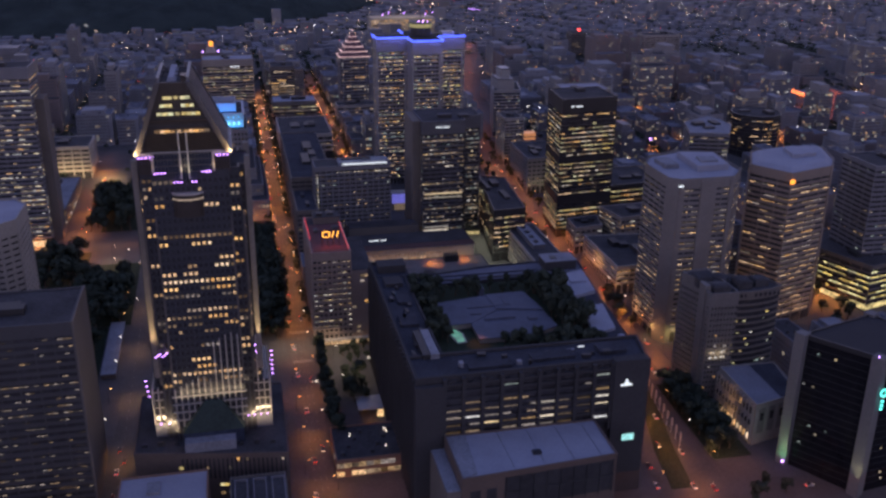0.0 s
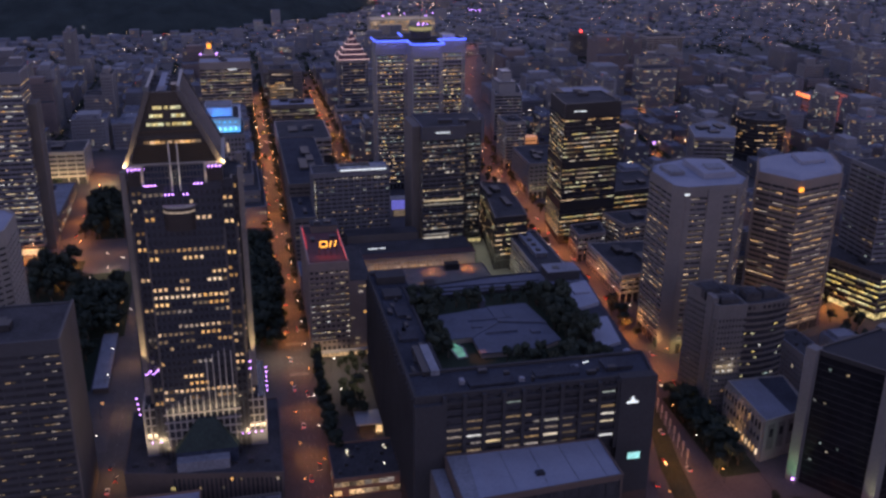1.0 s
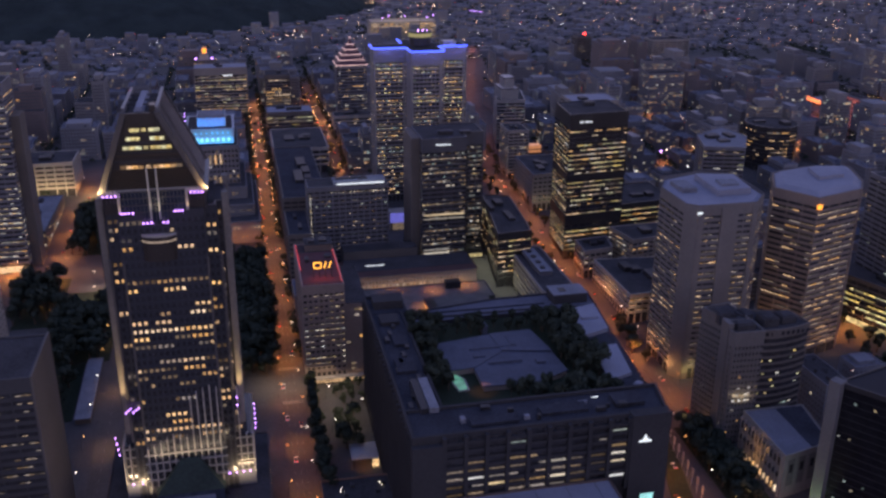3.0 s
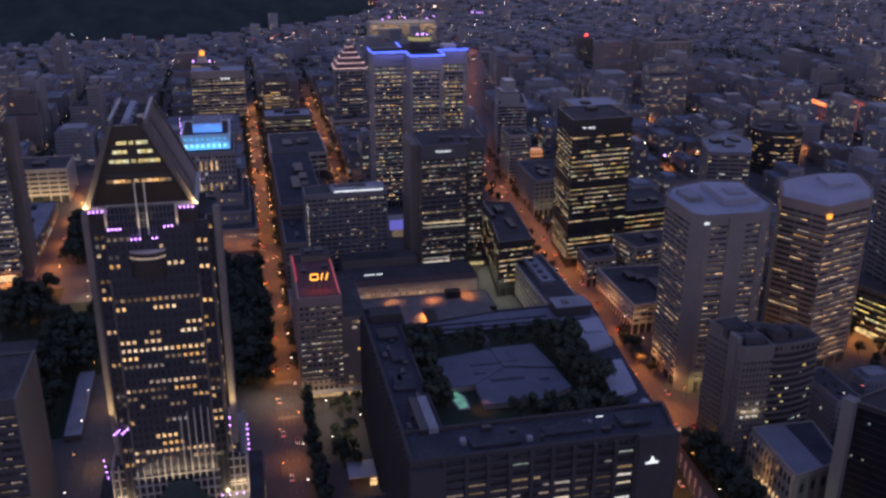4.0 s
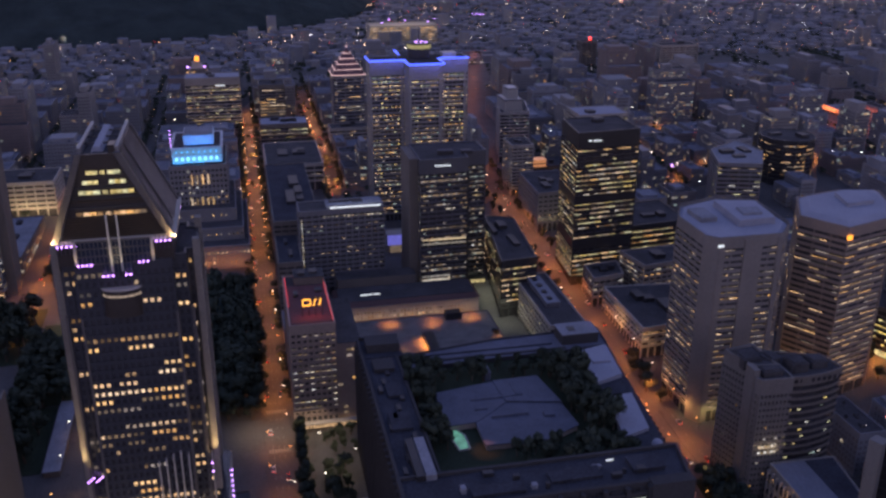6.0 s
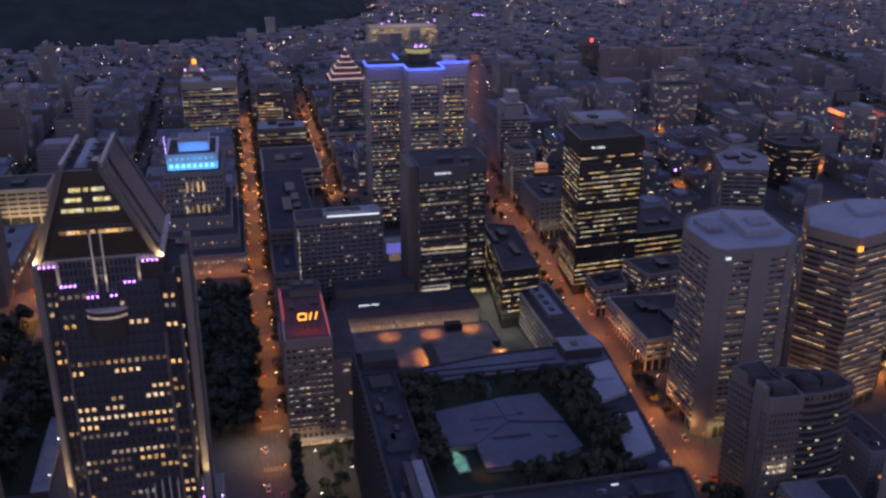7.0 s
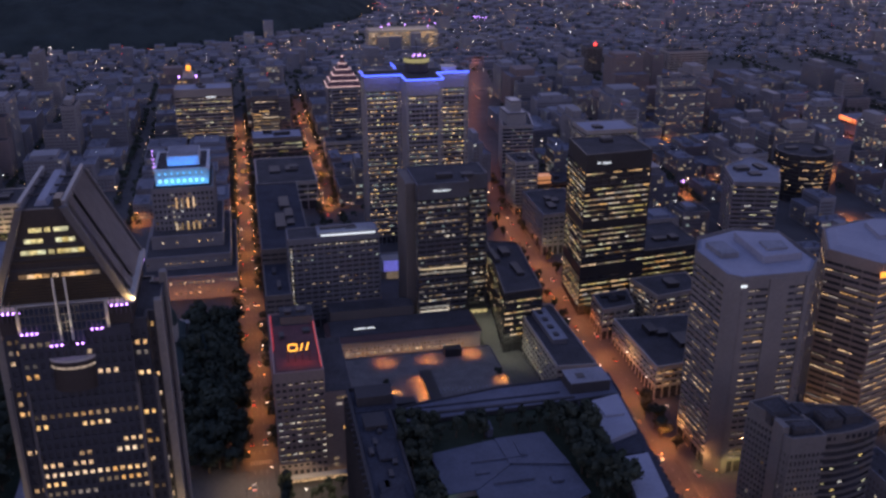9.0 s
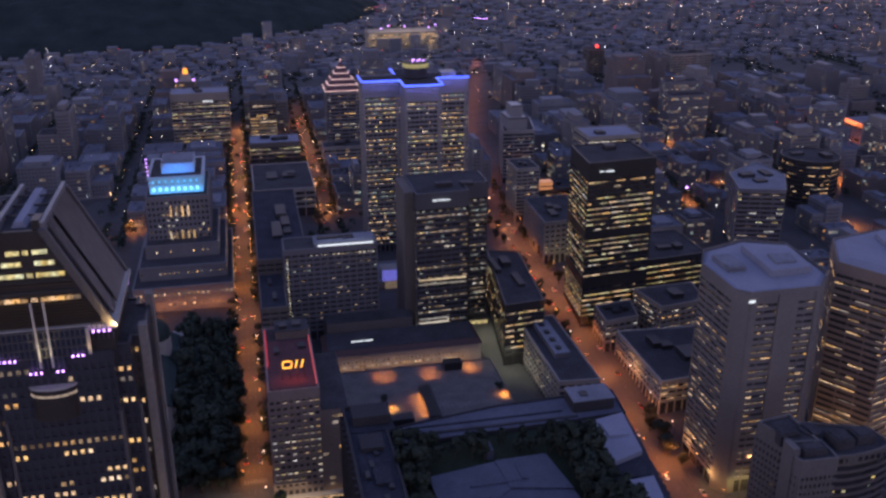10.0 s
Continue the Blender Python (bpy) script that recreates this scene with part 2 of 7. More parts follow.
def tower(name, label, poly, zt, zb=None, fl=3.7, bay=3.0, sp=1.5, wall=CONCRETE, glass=GLASS_DARK, lit=0.3, tones=("warm", "gold", "pale", "dim"), pier=0.5, pier_out=0.0,
          cap=3.5, roof=ROOF_DARK, most=200, run=(1, 5), gear=3, seed=1, category="office tower", group="", busy=0.25, base=6.0, wide=None, deep=0.45, pane_h=0.8, slim=0.0):
    """An office tower: glass core, a band of wall at each storey, piers, cornice, parapet, roof and lights."""
    rnd = random.Random(seed)
    cx, cy = sum(p[0] for p in poly) / len(poly), sum(p[1] for p in poly) / len(poly)
    if cy > 930 or cx > 400:
        most, wide = min(most, 70), max(wide or 0, 9.0)
    most = int(most * 0.33)
    wide = wide or max(bay, 5.0)
    USED.append((min(p[0] for p in poly), max(p[0] for p in poly), min(p[1] for p in poly), max(p[1] for p in poly)))
    zb = rise(cy) - 0.5 if zb is None else zb
    low = min(rise(p[1]) for p in poly) - 0.6
    bld = thing(name, (cx, cy, zb), label, category, group)
    core = inset(poly, deep)
    part("glass_core", prism(bmesh.new(), core, low, zt - 1.3), glass, bld, "dark window glass")
    z0 = zb + base
    floors = int((zt - cap - z0) / fl)
    fl = (zt - cap - z0) / max(1, floors)
    far_off = cy > 880 or cx > 400
    bm = bmesh.new()
    for k in range(floors if far_off else 1):
        ring(bm, poly, inset(poly, 0.8), z0 + k * fl if far_off else 0, (z0 + k * fl if far_off else 0) + sp)
    me = mesh_of("spandrel", bm, wall)
    if far_off:
        hang("spandrel", me, bld, kind="stuff")
    for k in range(0 if far_off else floors):
        hang("spandrel", me, bld, m=Matrix.Translation((0, 0, z0 + k * fl)))
    part("cornice", ring(bmesh.new(), inset(poly, -0.05), inset(poly, 0.85), zt - cap, zt), wall, bld)
    deck_roof = part("roof", prism(bmesh.new(), inset(poly, 0.7), zt - 1.2, zt - 0.8), roof, bld)
    if pier > 0:
        shared = {}
        n = len(poly)
        for e in range(n):
            a, b = Vector(poly[e]), Vector(poly[(e + 1) % n])
            length = (b - a).length
            step = wide or bay
            nb = max(1, round(length / step)) if length > 3.5 else 1
            if (b - a).x < -0.3 * length and nb > 2:
                nb = 2
            d = (b - a) / length
            m0 = Matrix.Rotation(math.atan2(d.y, d.x), 4, "Z")
            for i in range(nb + (0 if length > 3.5 else 0)):
                at = a + d * (length * i / nb)
                key = "pier"
                if key not in shared:
                    shared[key] = mesh_of("pier", box(bmesh.new(), -pier / 2, pier / 2, -pier_out - 0.06, 0.7, low, zt - cap + 0.1), wall)
                hang("pier", shared[key], bld, m=Matrix.Translation((at.x, at.y, 0)) @ m0)
    facade_lights(bld, core, z0, zt - cap, fl, bay, sp + 0.1, max(0.1, fl - sp - 0.1 - pane_h), lit, tones, rnd, most, run, busy=busy, slim=slim)
    if gear:
        roof_gear(deck_roof, inset(poly, 2), zt - 0.8, rnd, gear)
    return bld

# ---------------------------------------------------------------- ground, roads, pavements, hill
def sheet(bm, x0, x1, y0, y1, lift):
    cuts = sorted({y0, y1, *[c for c in (250.0, 1050.0) if y0 < c < y1]})
    for a, b in zip(cuts, cuts[1:]):
        bm.faces.new([bm.verts.new((x, y, rise(y) + lift)) for x, y in ((x0, a), (x1, a), (x1, b), (x0, b))])


def slab(bm, x0, x1, y0, y1, low, high):
    a = [bm.verts.new((x, y, rise(y) + low)) for x, y in ((x0, y0), (x1, y0), (x1, y1), (x0, y1))]
    b = [bm.verts.new((x, y, rise(y) + high)) for x, y in ((x0, y0), (x1, y0), (x1, y1), (x0, y1))]
    for i in range(4):
        bm.faces.new((a[i], a[(i + 1) % 4], b[(i + 1) % 4], b[i]))
    bm.faces.new(b)


bm = bmesh.new()
sheet(bm, -5000, 6000, -1500, 7000, -0.3)
ground = tagged(new("ground", mesh_of("ground", bm, EARTH)), "dark city ground climbing gently towards the hill", "ground", kind="structure")

# streets that run away from the camera, and those that cross them
AVENUES = [(-420, 14), (-270, 14), (-176, 14), (-74, 11), (31.5, 12.5), (107, 13), (259, 24), (440, 15), (560, 14), (700, 14), (840, 14), (1000, 14)]
CROSSINGS = [(230, 16), (366, 28), (566, 30), (780, 26), (945, 15), (1080, 15), (1230, 14), (1400, 16), (1560, 14)]
XS = [-520] + [x for x, _ in AVENUES] + [1150]
bm = bmesh.new()
for x, w in AVENUES:
    sheet(bm, x - w / 2, x + w / 2, 120, 945 if x == 259 else 1900, -0.05)
tagged(new("road", mesh_of("road", bm, ASPHALT)), "asphalt avenues lit orange by street lamps", "road", kind="structure")
bm = bmesh.new()
for y, w in CROSSINGS:
    sheet(bm, -560, 1200, y - w / 2, y + w / 2, -0.03)
tagged(new("road", mesh_of("road", bm, ASPHALT)), "asphalt cross streets lit orange by street lamps", "road", kind="structure")
for (xa, wa), (xb, wb) in zip(AVENUES, AVENUES[1:]):
    bm = bmesh.new()
    for (ya, ha), (yb, hb) in zip(CROSSINGS, CROSSINGS[1:]):
        cuts = [ya + ha / 2, yb - hb / 2]
        if cuts[0] < 1050 < cuts[1]:
            cuts.insert(1, 1050.0)
        for a, b in zip(cuts, cuts[1:]):
            slab(bm, xa + wa / 2, xb - wb / 2, a, b, -0.3, 0.13)
    tagged(new("pavement", mesh_of("pavement", bm, PAVING)), "concrete pavements of the city blocks", "pavement", kind="structure")


bm = bmesh.new()
for x0, x1, y0, y1 in ((-119, -81, 619, 722), (-119, -95.5, 553, 618), (-151, -121, 672, 748), (-118, -83, 790, 868)):
    slab(bm, x0, x1, y0, y1, 0.0, 0.32)
tagged(new("lawn", mesh_of("lawn", bm, GRASS)), "dark park lawns under the trees", "lawn", kind="structure")
ramp = thing("covered_ramp", (-88.5, 584, 8), "long low blue-grey flat-roofed ramp cover beside the park", "ramp")
bm = bmesh.new()
slab(bm, -93, -84.5, 549, 617, -0.3, 3.4)
part("wall", bm, CONCRETE_DARK, ramp)
bm = bmesh.new()
slab(bm, -93.4, -84.1, 548.6, 617.4, 3.4, 3.8)
part("roof", bm, ROOF_GREY, ramp)


def street_light(x0, x1, y0, y1, per_m2, colour=SODIUM, h=12.0):
    """The light of a row of street lamps, cut in lengths that follow the slope."""
    along = y1 - y0 > x1 - x0
    n = max(1, round((y1 - y0 if along else x1 - x0) / 170))
    for k in range(n):
        a, b = k / n, (k + 1) / n
        xa, xb, ya, yb = (x0, x1, y0 + (y1 - y0) * a, y0 + (y1 - y0) * b) if along else (x0 + (x1 - x0) * a, x0 + (x1 - x0) * b, y0, y1)
        w, d = xb - xa, yb - ya
        ob = area_lamp("street_lamp_light", ((xa + xb) / 2, (ya + yb) / 2, rise((ya + yb) / 2) + h), w, d, w * d * per_m2 * 2.0, colour)
        ob.rotation_euler = (math.atan2(rise(yb) - rise(ya), max(d, 1.0)) if along else 0, 0, 0)


street_light(28, 35, 395, 555, 0.55)
street_light(28, 35, 580, 940, 2.0, (1.0, 0.36, 0.11))
street_light(26, 36, 940, 1300, 2.2)
street_light(103, 112, 940, 1400, 2.0)
street_light(216, 238, 385, 492, 0.45)
street_light(250, 264, 492, 530, 1.1)
street_light(253, 265, 520, 940, 1.5, (1.0, 0.30, 0.09))
street_light(-78, -70, 300, 690, 0.36, (1.0, 0.55, 0.32))
street_light(-137, -127, 780, 1000, 1.0)
street_light(-110, 28, 752, 762, 0.9)
street_light(200, 470, 772, 788, 1.0)
street_light(38, 200, 372, 388, 0.5)
street_light(24, 76, 398, 420, 0.6)
street_light(200, 330, 355, 377, 0.5)
street_light(244, 272, 384, 402, 1.3)
street_light(420, 450, 480, 760, 0.3, (1.0, 0.42, 0.12))


def lamp_row(x, ys, watts, colour=SODIUM, h=9.0):
    for y in ys:
        spot_lamp("street_lamp_glow", (x, y, rise(y) + h), (x, y + 0.01, rise(y)), watts * 2.5, colour, 176, 0.5)


lamp_row(31, range(415, 590, 45), 2000)
lamp_row(31, range(595, 960, 45), 3400)
lamp_row(31, range(980, 1300, 70), 6500, (1.0, 0.32, 0.08))
lamp_row(107, range(960, 1330, 65), 6500, (1.0, 0.32, 0.08))
lamp_row(257, range(510, 940, 48), 6500, (1.0, 0.30, 0.08), 12.0)
for y in (535, 565, 595, 640, 690):
    spot_lamp("street_lamp_glow", (267.5, y, rise(y) + 9), (275, y, rise(y) + 12), 2600, (1.0, 0.45, 0.16), 172, 0.5)
for xa, ya, xb, yb in ((340, 545, 350, 555), (352, 525, 365, 540), (392, 528, 390, 545), (338, 520, 326, 540), (300, 512, 300, 530), (252, 620, 232, 625), (252, 720, 232, 722), (255, 440, 270, 470), (245, 400, 276, 420)):
    spot_lamp("street_lamp_glow", (xa, ya, rise(ya) + 9), (xb, yb, rise(yb) + 15), 3600, (1.0, 0.50, 0.20), 165, 0.5)
lamp_row(228, range(380, 500, 30), 2200)
lamp_row(-72, range(400, 700, 60), 1100, (1.0, 0.5, 0.2))
for x in (-40, 90, 330, 400):
    lamp_row(x, (780,), 6000)
for x in (-150, -60, 20, 180, 330, 420):
    lamp_row(x, (945,), 5500)
for x in (230, 300, 370, 424, 540):
    lamp_row(x, (568,), 9000)
lamp_row(427, range(480, 760, 70), 2300, (1.0, 0.36, 0.09))
lamp_row(318, (690, 730, 775), 6500, (1.0, 0.45, 0.12))
lamp_row(395, (640, 700, 760), 6500, (1.0, 0.45, 0.12))
lamp_row(345, (540,), 9000, (1.0, 0.45, 0.12), 12.0)
lamp_row(335, (520,), 6000, (1.0, 0.45, 0.12), 10.0)
lamp_row(-165, (752, 762), 6000)
lamp_row(-102, (700, 726), 2600, (1.0, 0.62, 0.4))
lamp_row(-135, (742,), 5000)
lamp_row(440, range(820, 1200, 100), 9000)
lamp_row(560, range(620, 1200, 110), 9000)
lamp_row(700, range(800, 1300, 120), 9000)
for x in (500, 620, 760):
    lamp_row(x, (945, 1080, 1230), 9000)
lamp_row(840, range(1000, 1400, 130), 9000)
lamp_row(-132, (705, 745, 785, 830, 880, 940), 5000)
bm = bmesh.new()
edge = ((262, 945), (272, 1000), (280, 1080), (292, 1160), (315, 1250), (345, 1360), (373, 1470), (420, 1640))
for (xa, ya), (xb, yb) in zip(edge, edge[1:]):
    bm.faces.new([bm.verts.new((x, y, rise(y) + 0.16)) for x, y in ((xa - 6, ya), (xa + 6, ya), (xb + 6, yb), (xb - 6, yb))])
for (xa, ya), (xb, yb) in zip(edge, edge[1:]):
    run_m = math.hypot(xb - xa, yb - ya)
    ob = area_lamp("street_lamp_light", ((xa + xb) / 2, (ya + yb) / 2, rise((ya + yb) / 2) + 12), 8, run_m, 8 * run_m * 6.0, (1.0, 0.24, 0.06))
    ob.rotation_euler = (0, 0, math.atan2(yb - ya, xb - xa) - math.pi / 2)
tagged(new("road", mesh_of("road", bm, ASPHALT)), "bending asphalt street lit orange by street lamps", "road", kind="structure")

# lane dashes of the avenue and the boulevard
bm = bmesh.new()
for x, ya, yb in ((28.4, 380, 940), (31.5, 380, 940), (34.6, 380, 940), (253.5, 500, 940), (264.5, 500, 940), (-74, 330, 640)):
    y = ya
    while y < yb:
        sheet(bm, x - 0.09, x + 0.09, y, y + 3.0, 0.02)
        y += 9
for yc in (549, 588, 385, 352):
    for k in range(9):
        sheet(bm, 24.5 + 1.6 * k, 25.3 + 1.6 * k, yc - 1.8, yc + 1.8, 0.02)
tagged(new("lane_marking", mesh_of("lane_marking", bm, shade("worn_road_paint", (0.22, 0.22, 0.21), 0.9))), "worn white lane dashes and crossings", "road marking", kind="stuff")
bm = bmesh.new()
slab(bm, 258.2, 260.2, 492, 545, -0.2, 0.18)
tagged(new("median", mesh_of("median", bm, PAVING)), "narrow concrete median of the boulevard", "median", kind="structure")

# ---------------------------------------------------------------- small kit for signs and lamps
def sign_bars(parent, x, y, z, widths, h, mat, gap=0.5, name="sign", label="unreadable lit letters"):
    """Writing too far off to read: a row of glowing bars that face the camera's side."""
    bm = bmesh.new()
    for w in widths:
        box(bm, x, x + w, y - 0.25, y, z, z + h)
        x += w + gap
    return part(name, bm, mat, parent, label)


def lamp_dots(parent, places, r, mat, name="lamp"):
    """Small round lamps, one mesh shared between them."""
    bm = bmesh.new()
    bmesh.ops.create_icosphere(bm, subdivisions=1, radius=r)
    me = mesh_of(name, bm, mat)
    for p in places:
        hang(name, me, parent, m=Matrix.Translation(p))


def beam(bm, a, b, w, d):
    """A square beam from a to b, w wide (x) and d deep (y)."""
    v = []
    for p in (a, b):
        v.append([bm.verts.new((p[0] + sx * w / 2, p[1] + sy * d / 2, p[2])) for sx, sy in ((-1, -1), (1, -1), (1, 1), (-1, 1))])
    for i in range(4):
        j = (i + 1) % 4
        bm.faces.new((v[0][i], v[0][j], v[1][j], v[1][i]))
    bm.faces.new(v[0][::-1])
    bm.faces.new(v[1])


def block(name, label, poly, zt, wall, roof, category="building", zb=None, lip=0.9, group=""):
    """A plain low building: body, parapet, roof."""
    cx, cy = sum(p[0] for p in poly) / len(poly), sum(p[1] for p in poly) / len(poly)
    low = min(rise(p[1]) for p in poly) - 0.6 if zb is None else zb
    USED.append((min(p[0] for p in poly), max(p[0] for p in poly), min(p[1] for p in poly), max(p[1] for p in poly)))
    bld = thing(name, (cx, cy, max(low, rise(cy) - 0.5) if zb is None else zb), label, category, group)
    part("body", prism(bmesh.new(), poly, low, zt - 0.3), wall, bld)
    part("parapet", ring(bmesh.new(), inset(poly, -0.12), inset(poly, 0.5), zt - 1.2, zt + lip), wall, bld)
    part("roof", prism(bmesh.new(), inset(poly, 0.45), zt - 0.2, zt), roof, bld)
    return bld


# ---------------------------------------------------------------- crowned tower on the park
def crowned_tower():
    rnd = random.Random(31)
    shaft = [(-40, 433), (-5, 433), (-5, 436.5), (0, 436.5), (0, 442), (4, 442), (4, 468), (0, 468), (0, 473.5), (-5, 473.5), (-5, 477), (-40, 477), (-40, 473.5), (-45, 473.5), (-45, 468), (-49, 468), (-49, 442), (-45, 442), (-45, 436.5), (-40, 436.5)]
    b = tower("crowned_office_tower", "blue-grey granite office tower with gold-lit windows and sloped crown", shaft, 172, zb=0.0, fl=3.75, bay=2.5, sp=1.75, wall=shade("blue_grey_granite", (0.038, 0.040, 0.050), 0.4),
              lit=0.38, tones=("warm", "gold", "warm", "dim", "faint", "warm"), pier=1.1, pier_out=0.05, cap=4, most=300, run=(2, 9), gear=0, seed=33, busy=0.3, base=56, wide=2.5, deep=0.5, pane_h=1.5)
    pale = shade("pale_stone_fin", (0.42, 0.395, 0.36), 0.75)
    grey = shade("grey_stone_pier", (0.095, 0.088, 0.088), 0.75)
    shaft_stone = shade("buff_corner_stone", (0.20, 0.185, 0.17), 0.75, spread=0.25)
    dark = shade("dark_crown_panel", (0.045, 0.036, 0.030), 0.3, spread=0.3)
    # pale corner piers of the shaft
    for x, y in ((-49.4, 440.5), (2.2, 440.5), (-49.4, 466), (2.2, 466)):
        part("corner_pier", box(bmesh.new(), x + 0.3, x + 2.9, y, y + 3.6, 62, 176), shaft_stone, b)
    for x in (-46.2, -40.3, -5.6, 0.3):
        part("edge_rib", box(bmesh.new(), x, x + 1.0, 435.6 if x in (-46.2, 0.3) else 432.3, 437.5, 60, 150), grey, b)
    # base with fins
    base = rect(-51, 8, 439, 479)
    part("base_core", prism(bmesh.new(), inset(base, 0.6), -1, 56), GLASS_DARK, b)
    part("base_plinth", prism(bmesh.new(), inset(base, -0.3), 18, 36), GRANITE, b)
    me = mesh_of("base_band", ring(bmesh.new(), inset(base, 0.1), inset(base, 1.0), 0, 0.6), pale)
    for k in range(5):
        hang("base_band", me, b, m=Matrix.Translation((0, 0, 36 + 4.5 * k)))
    n = 20
    for k in range(n + 1):
        x = -51 + 59 * k / n
        top = 88 - 0.5 * abs(x + 10) if -19 < x < 3 else 57 + 8 * max(0.0, 1 - abs(x + 26) / 16)
        part("fin", box(bmesh.new(), x - 0.26, x + 0.26, 431.2 if -41 < x < -4 else 437.2, 440, 36.5, top), pale, b)
    for k in range(1, 5):
        part("base_band", box(bmesh.new(), -41, -4, 432.0, 433.1, 36 + 4.5 * k, 36.55 + 4.5 * k), pale, b)
    for x in (-51.4, 7.6):
        for k in range(1, 12):
            y = 439 + 40 * k / 12
            part("fin", box(bmesh.new(), x, x + 0.9, y - 0.4, y + 0.4, 36, 57), pale, b)
    facade_lights(b, inset(base, 0.6), 36, 56, 4.5, 2.7, 1.4, 1.2, 0.14, ("dim", "dim", "warm"), rnd, 60, (1, 2), only=(0, 1, 3))
    # podium
    pod = [(-61.5, 425), (-40, 420), (14.5, 410.5), (15.5, 484), (-62, 484)]
    part("podium", prism(bmesh.new(), pod, -3, 28), POD_BRICK, b, "dark brick podium with lit shop windows")
    part("podium_parapet", ring(bmesh.new(), inset(pod, -0.2), inset(pod, 0.6), 27, 29.0), POD_BRICK, b)
    part("podium_roof", prism(bmesh.new(), inset(pod, 0.5), 28, 28.3), ROOF_DARK, b)
    for k in range(24):
        part("podium_recess", box(bmesh.new(), 0, 1.1, -0.06, 0.2, 14, 26), GLASS_DARK, b, m=Matrix.Translation((-38.5 + 2.2 * k, 419.7 - 0.384 * k, 0)) @ Matrix.Rotation(math.atan2(-9.5, 54.5), 4, "Z"))
    facade_lights(b, pod, 3, 28, 5, 2.2, 1.6, 1.8, 0.07, ("warm", "lime", "dim"), rnd, 60, (1, 2), out=0.1)
    part("skylight_wing", box(bmesh.new(), -36.2, -11, 420.2, 426, 28, 34), ROOF_GREY, b, "pale flat-roofed entrance block")
    part("entrance_roof", prism(bmesh.new(), rect(-37, -6, 425.6, 431.2), 36.5, 52, rect(-25, -17, 430.2, 431.0)), COPPER, b, "hipped green copper roof")
    part("entrance_wall", box(bmesh.new(), -36.4, -6.6, 426.1, 431.0, 28, 36.5), GLASS_BLUE, b)
    for k in range(9):
        part("plant_box", box(bmesh.new(), -58 + 8 * k, -55.5 + 8 * k, 430 - 1.2 * k + (k % 3) * 0.6, 431.4 - 1.2 * k + (k % 3) * 0.6, 28.3, 29.8 + (k % 2)), METAL_DARK, b)
    # stepped lantern under the crown
    part("lantern_glass", box(bmesh.new(), -38, -12, 432.0, 436, 172, 181), GLASS_BLUE, b)
    part("lantern_glass", box(bmesh.new(), -29.5, -19, 431.6, 436, 168, 172.2), GLASS_BLUE, b)
    for k in range(18):
        x = -38 + 1.53 * k
        z = 168 if -29.5 <= x <= -19 else 172
        part("mullion", box(bmesh.new(), x - 0.14, x + 0.14, 431.3, 432.2, z, 181), grey, b)
    for z in (171.8, 174.8, 177.8, 180.6):
        part("transom", box(bmesh.new(), -38.2, -11.8, 431.4, 432.1, z, z + 0.4), grey, b)
    for k in range(5):
        for x in (-45 + k * 1.5, -10 + k * 1.5):
            part("mullion", box(bmesh.new(), x - 0.12, x + 0.12, 432.4, 433.2, 176, 183), grey, b)
    for x in (-26.2, -22.6):
        bm = bmesh.new()
        bmesh.ops.create_cone(bm, cap_ends=True, segments=10, radius1=0.36, radius2=0.36, depth=22, matrix=Matrix.Translation((x, 430.6, 180)))
        part("light_mast", bm, shade("white_mast", (0.5, 0.49, 0.46), 0.5), b)
    # half-round bay with a lit ring
    def half_drum(bm, r, z0, z1):
        pts = [(-24.2 + r * math.cos(a), 434.5 - r * 0.62 * math.sin(a)) for a in [math.pi * k / 14 for k in range(15)]]
        prism(bm, pts[::-1], z0, z1)
        return bm
    drum = part("round_bay", half_drum(bmesh.new(), 7.2, 150, 161), dark, b)
    part("round_bay_light", half_drum(bmesh.new(), 7.4, 158.4, 159.2), LIT["dim"], drum)
    part("round_bay_rim", half_drum(bmesh.new(), 7.7, 161, 161.8), pale, drum)
    # crown
    part("eave", ring(bmesh.new(), rect(-46.5, -2.5, 432.5, 477.5), rect(-40, -9, 439, 471), 179.6, 181.4), pale, b)
    part("crown_floor", prism(bmesh.new(), rect(-45, -4, 434, 476), 171, 180), dark, b)
    core = part("crown_core", prism(bmesh.new(), rect(-43.4, -5.6, 434.0, 476), 181, 212.6, rect(-32.2, -20.8, 434.0, 476)), dark, b, "dark glazed gable crown")
    cheek = shade("warm_grey_metal_panel", (0.30, 0.27, 0.265), 0.65, metal=0.0, grain=20)
    for xa, xb in ((-45.0, -33.0), (-4.2, -20.0)):
        for y in (433.2, 476.6):
            bm = bmesh.new()
            beam(bm, (xa, y, 180.8), (xb, y, 213.6), 2.4, 2.0)
            part("hip_beam", bm, grey, b)
        sgn = 1 if xa > -20 else -1
        for y0, y1 in ((439.8, 447.0), (450.0, 474.6)):
            bm = bmesh.new()
            v = [bm.verts.new(c) for c in ((xa + 0.3 * sgn, y0, 181.2), (xa + 0.3 * sgn, y1, 181.2), (xb + 0.3 * sgn, y1, 213.8), (xb + 0.3 * sgn, y0, 213.8))]
            bm.faces.new(v if sgn > 0 else v[::-1])
            bmesh.ops.solidify(bm, geom=bm.faces[:], thickness=0.7)
            part("slope_panel", bm, cheek, b)
        part("ridge_wall", box(bmesh.new(), xb - 0.5, xb + 0.5, 434.4, 476, 211.5, 215.2), GRANITE, b)
        part("ridge_cap", box(bmesh.new(), xb - 0.6, xb + 0.6, 434.2, 476.2, 215.2, 215.5), pale, b)
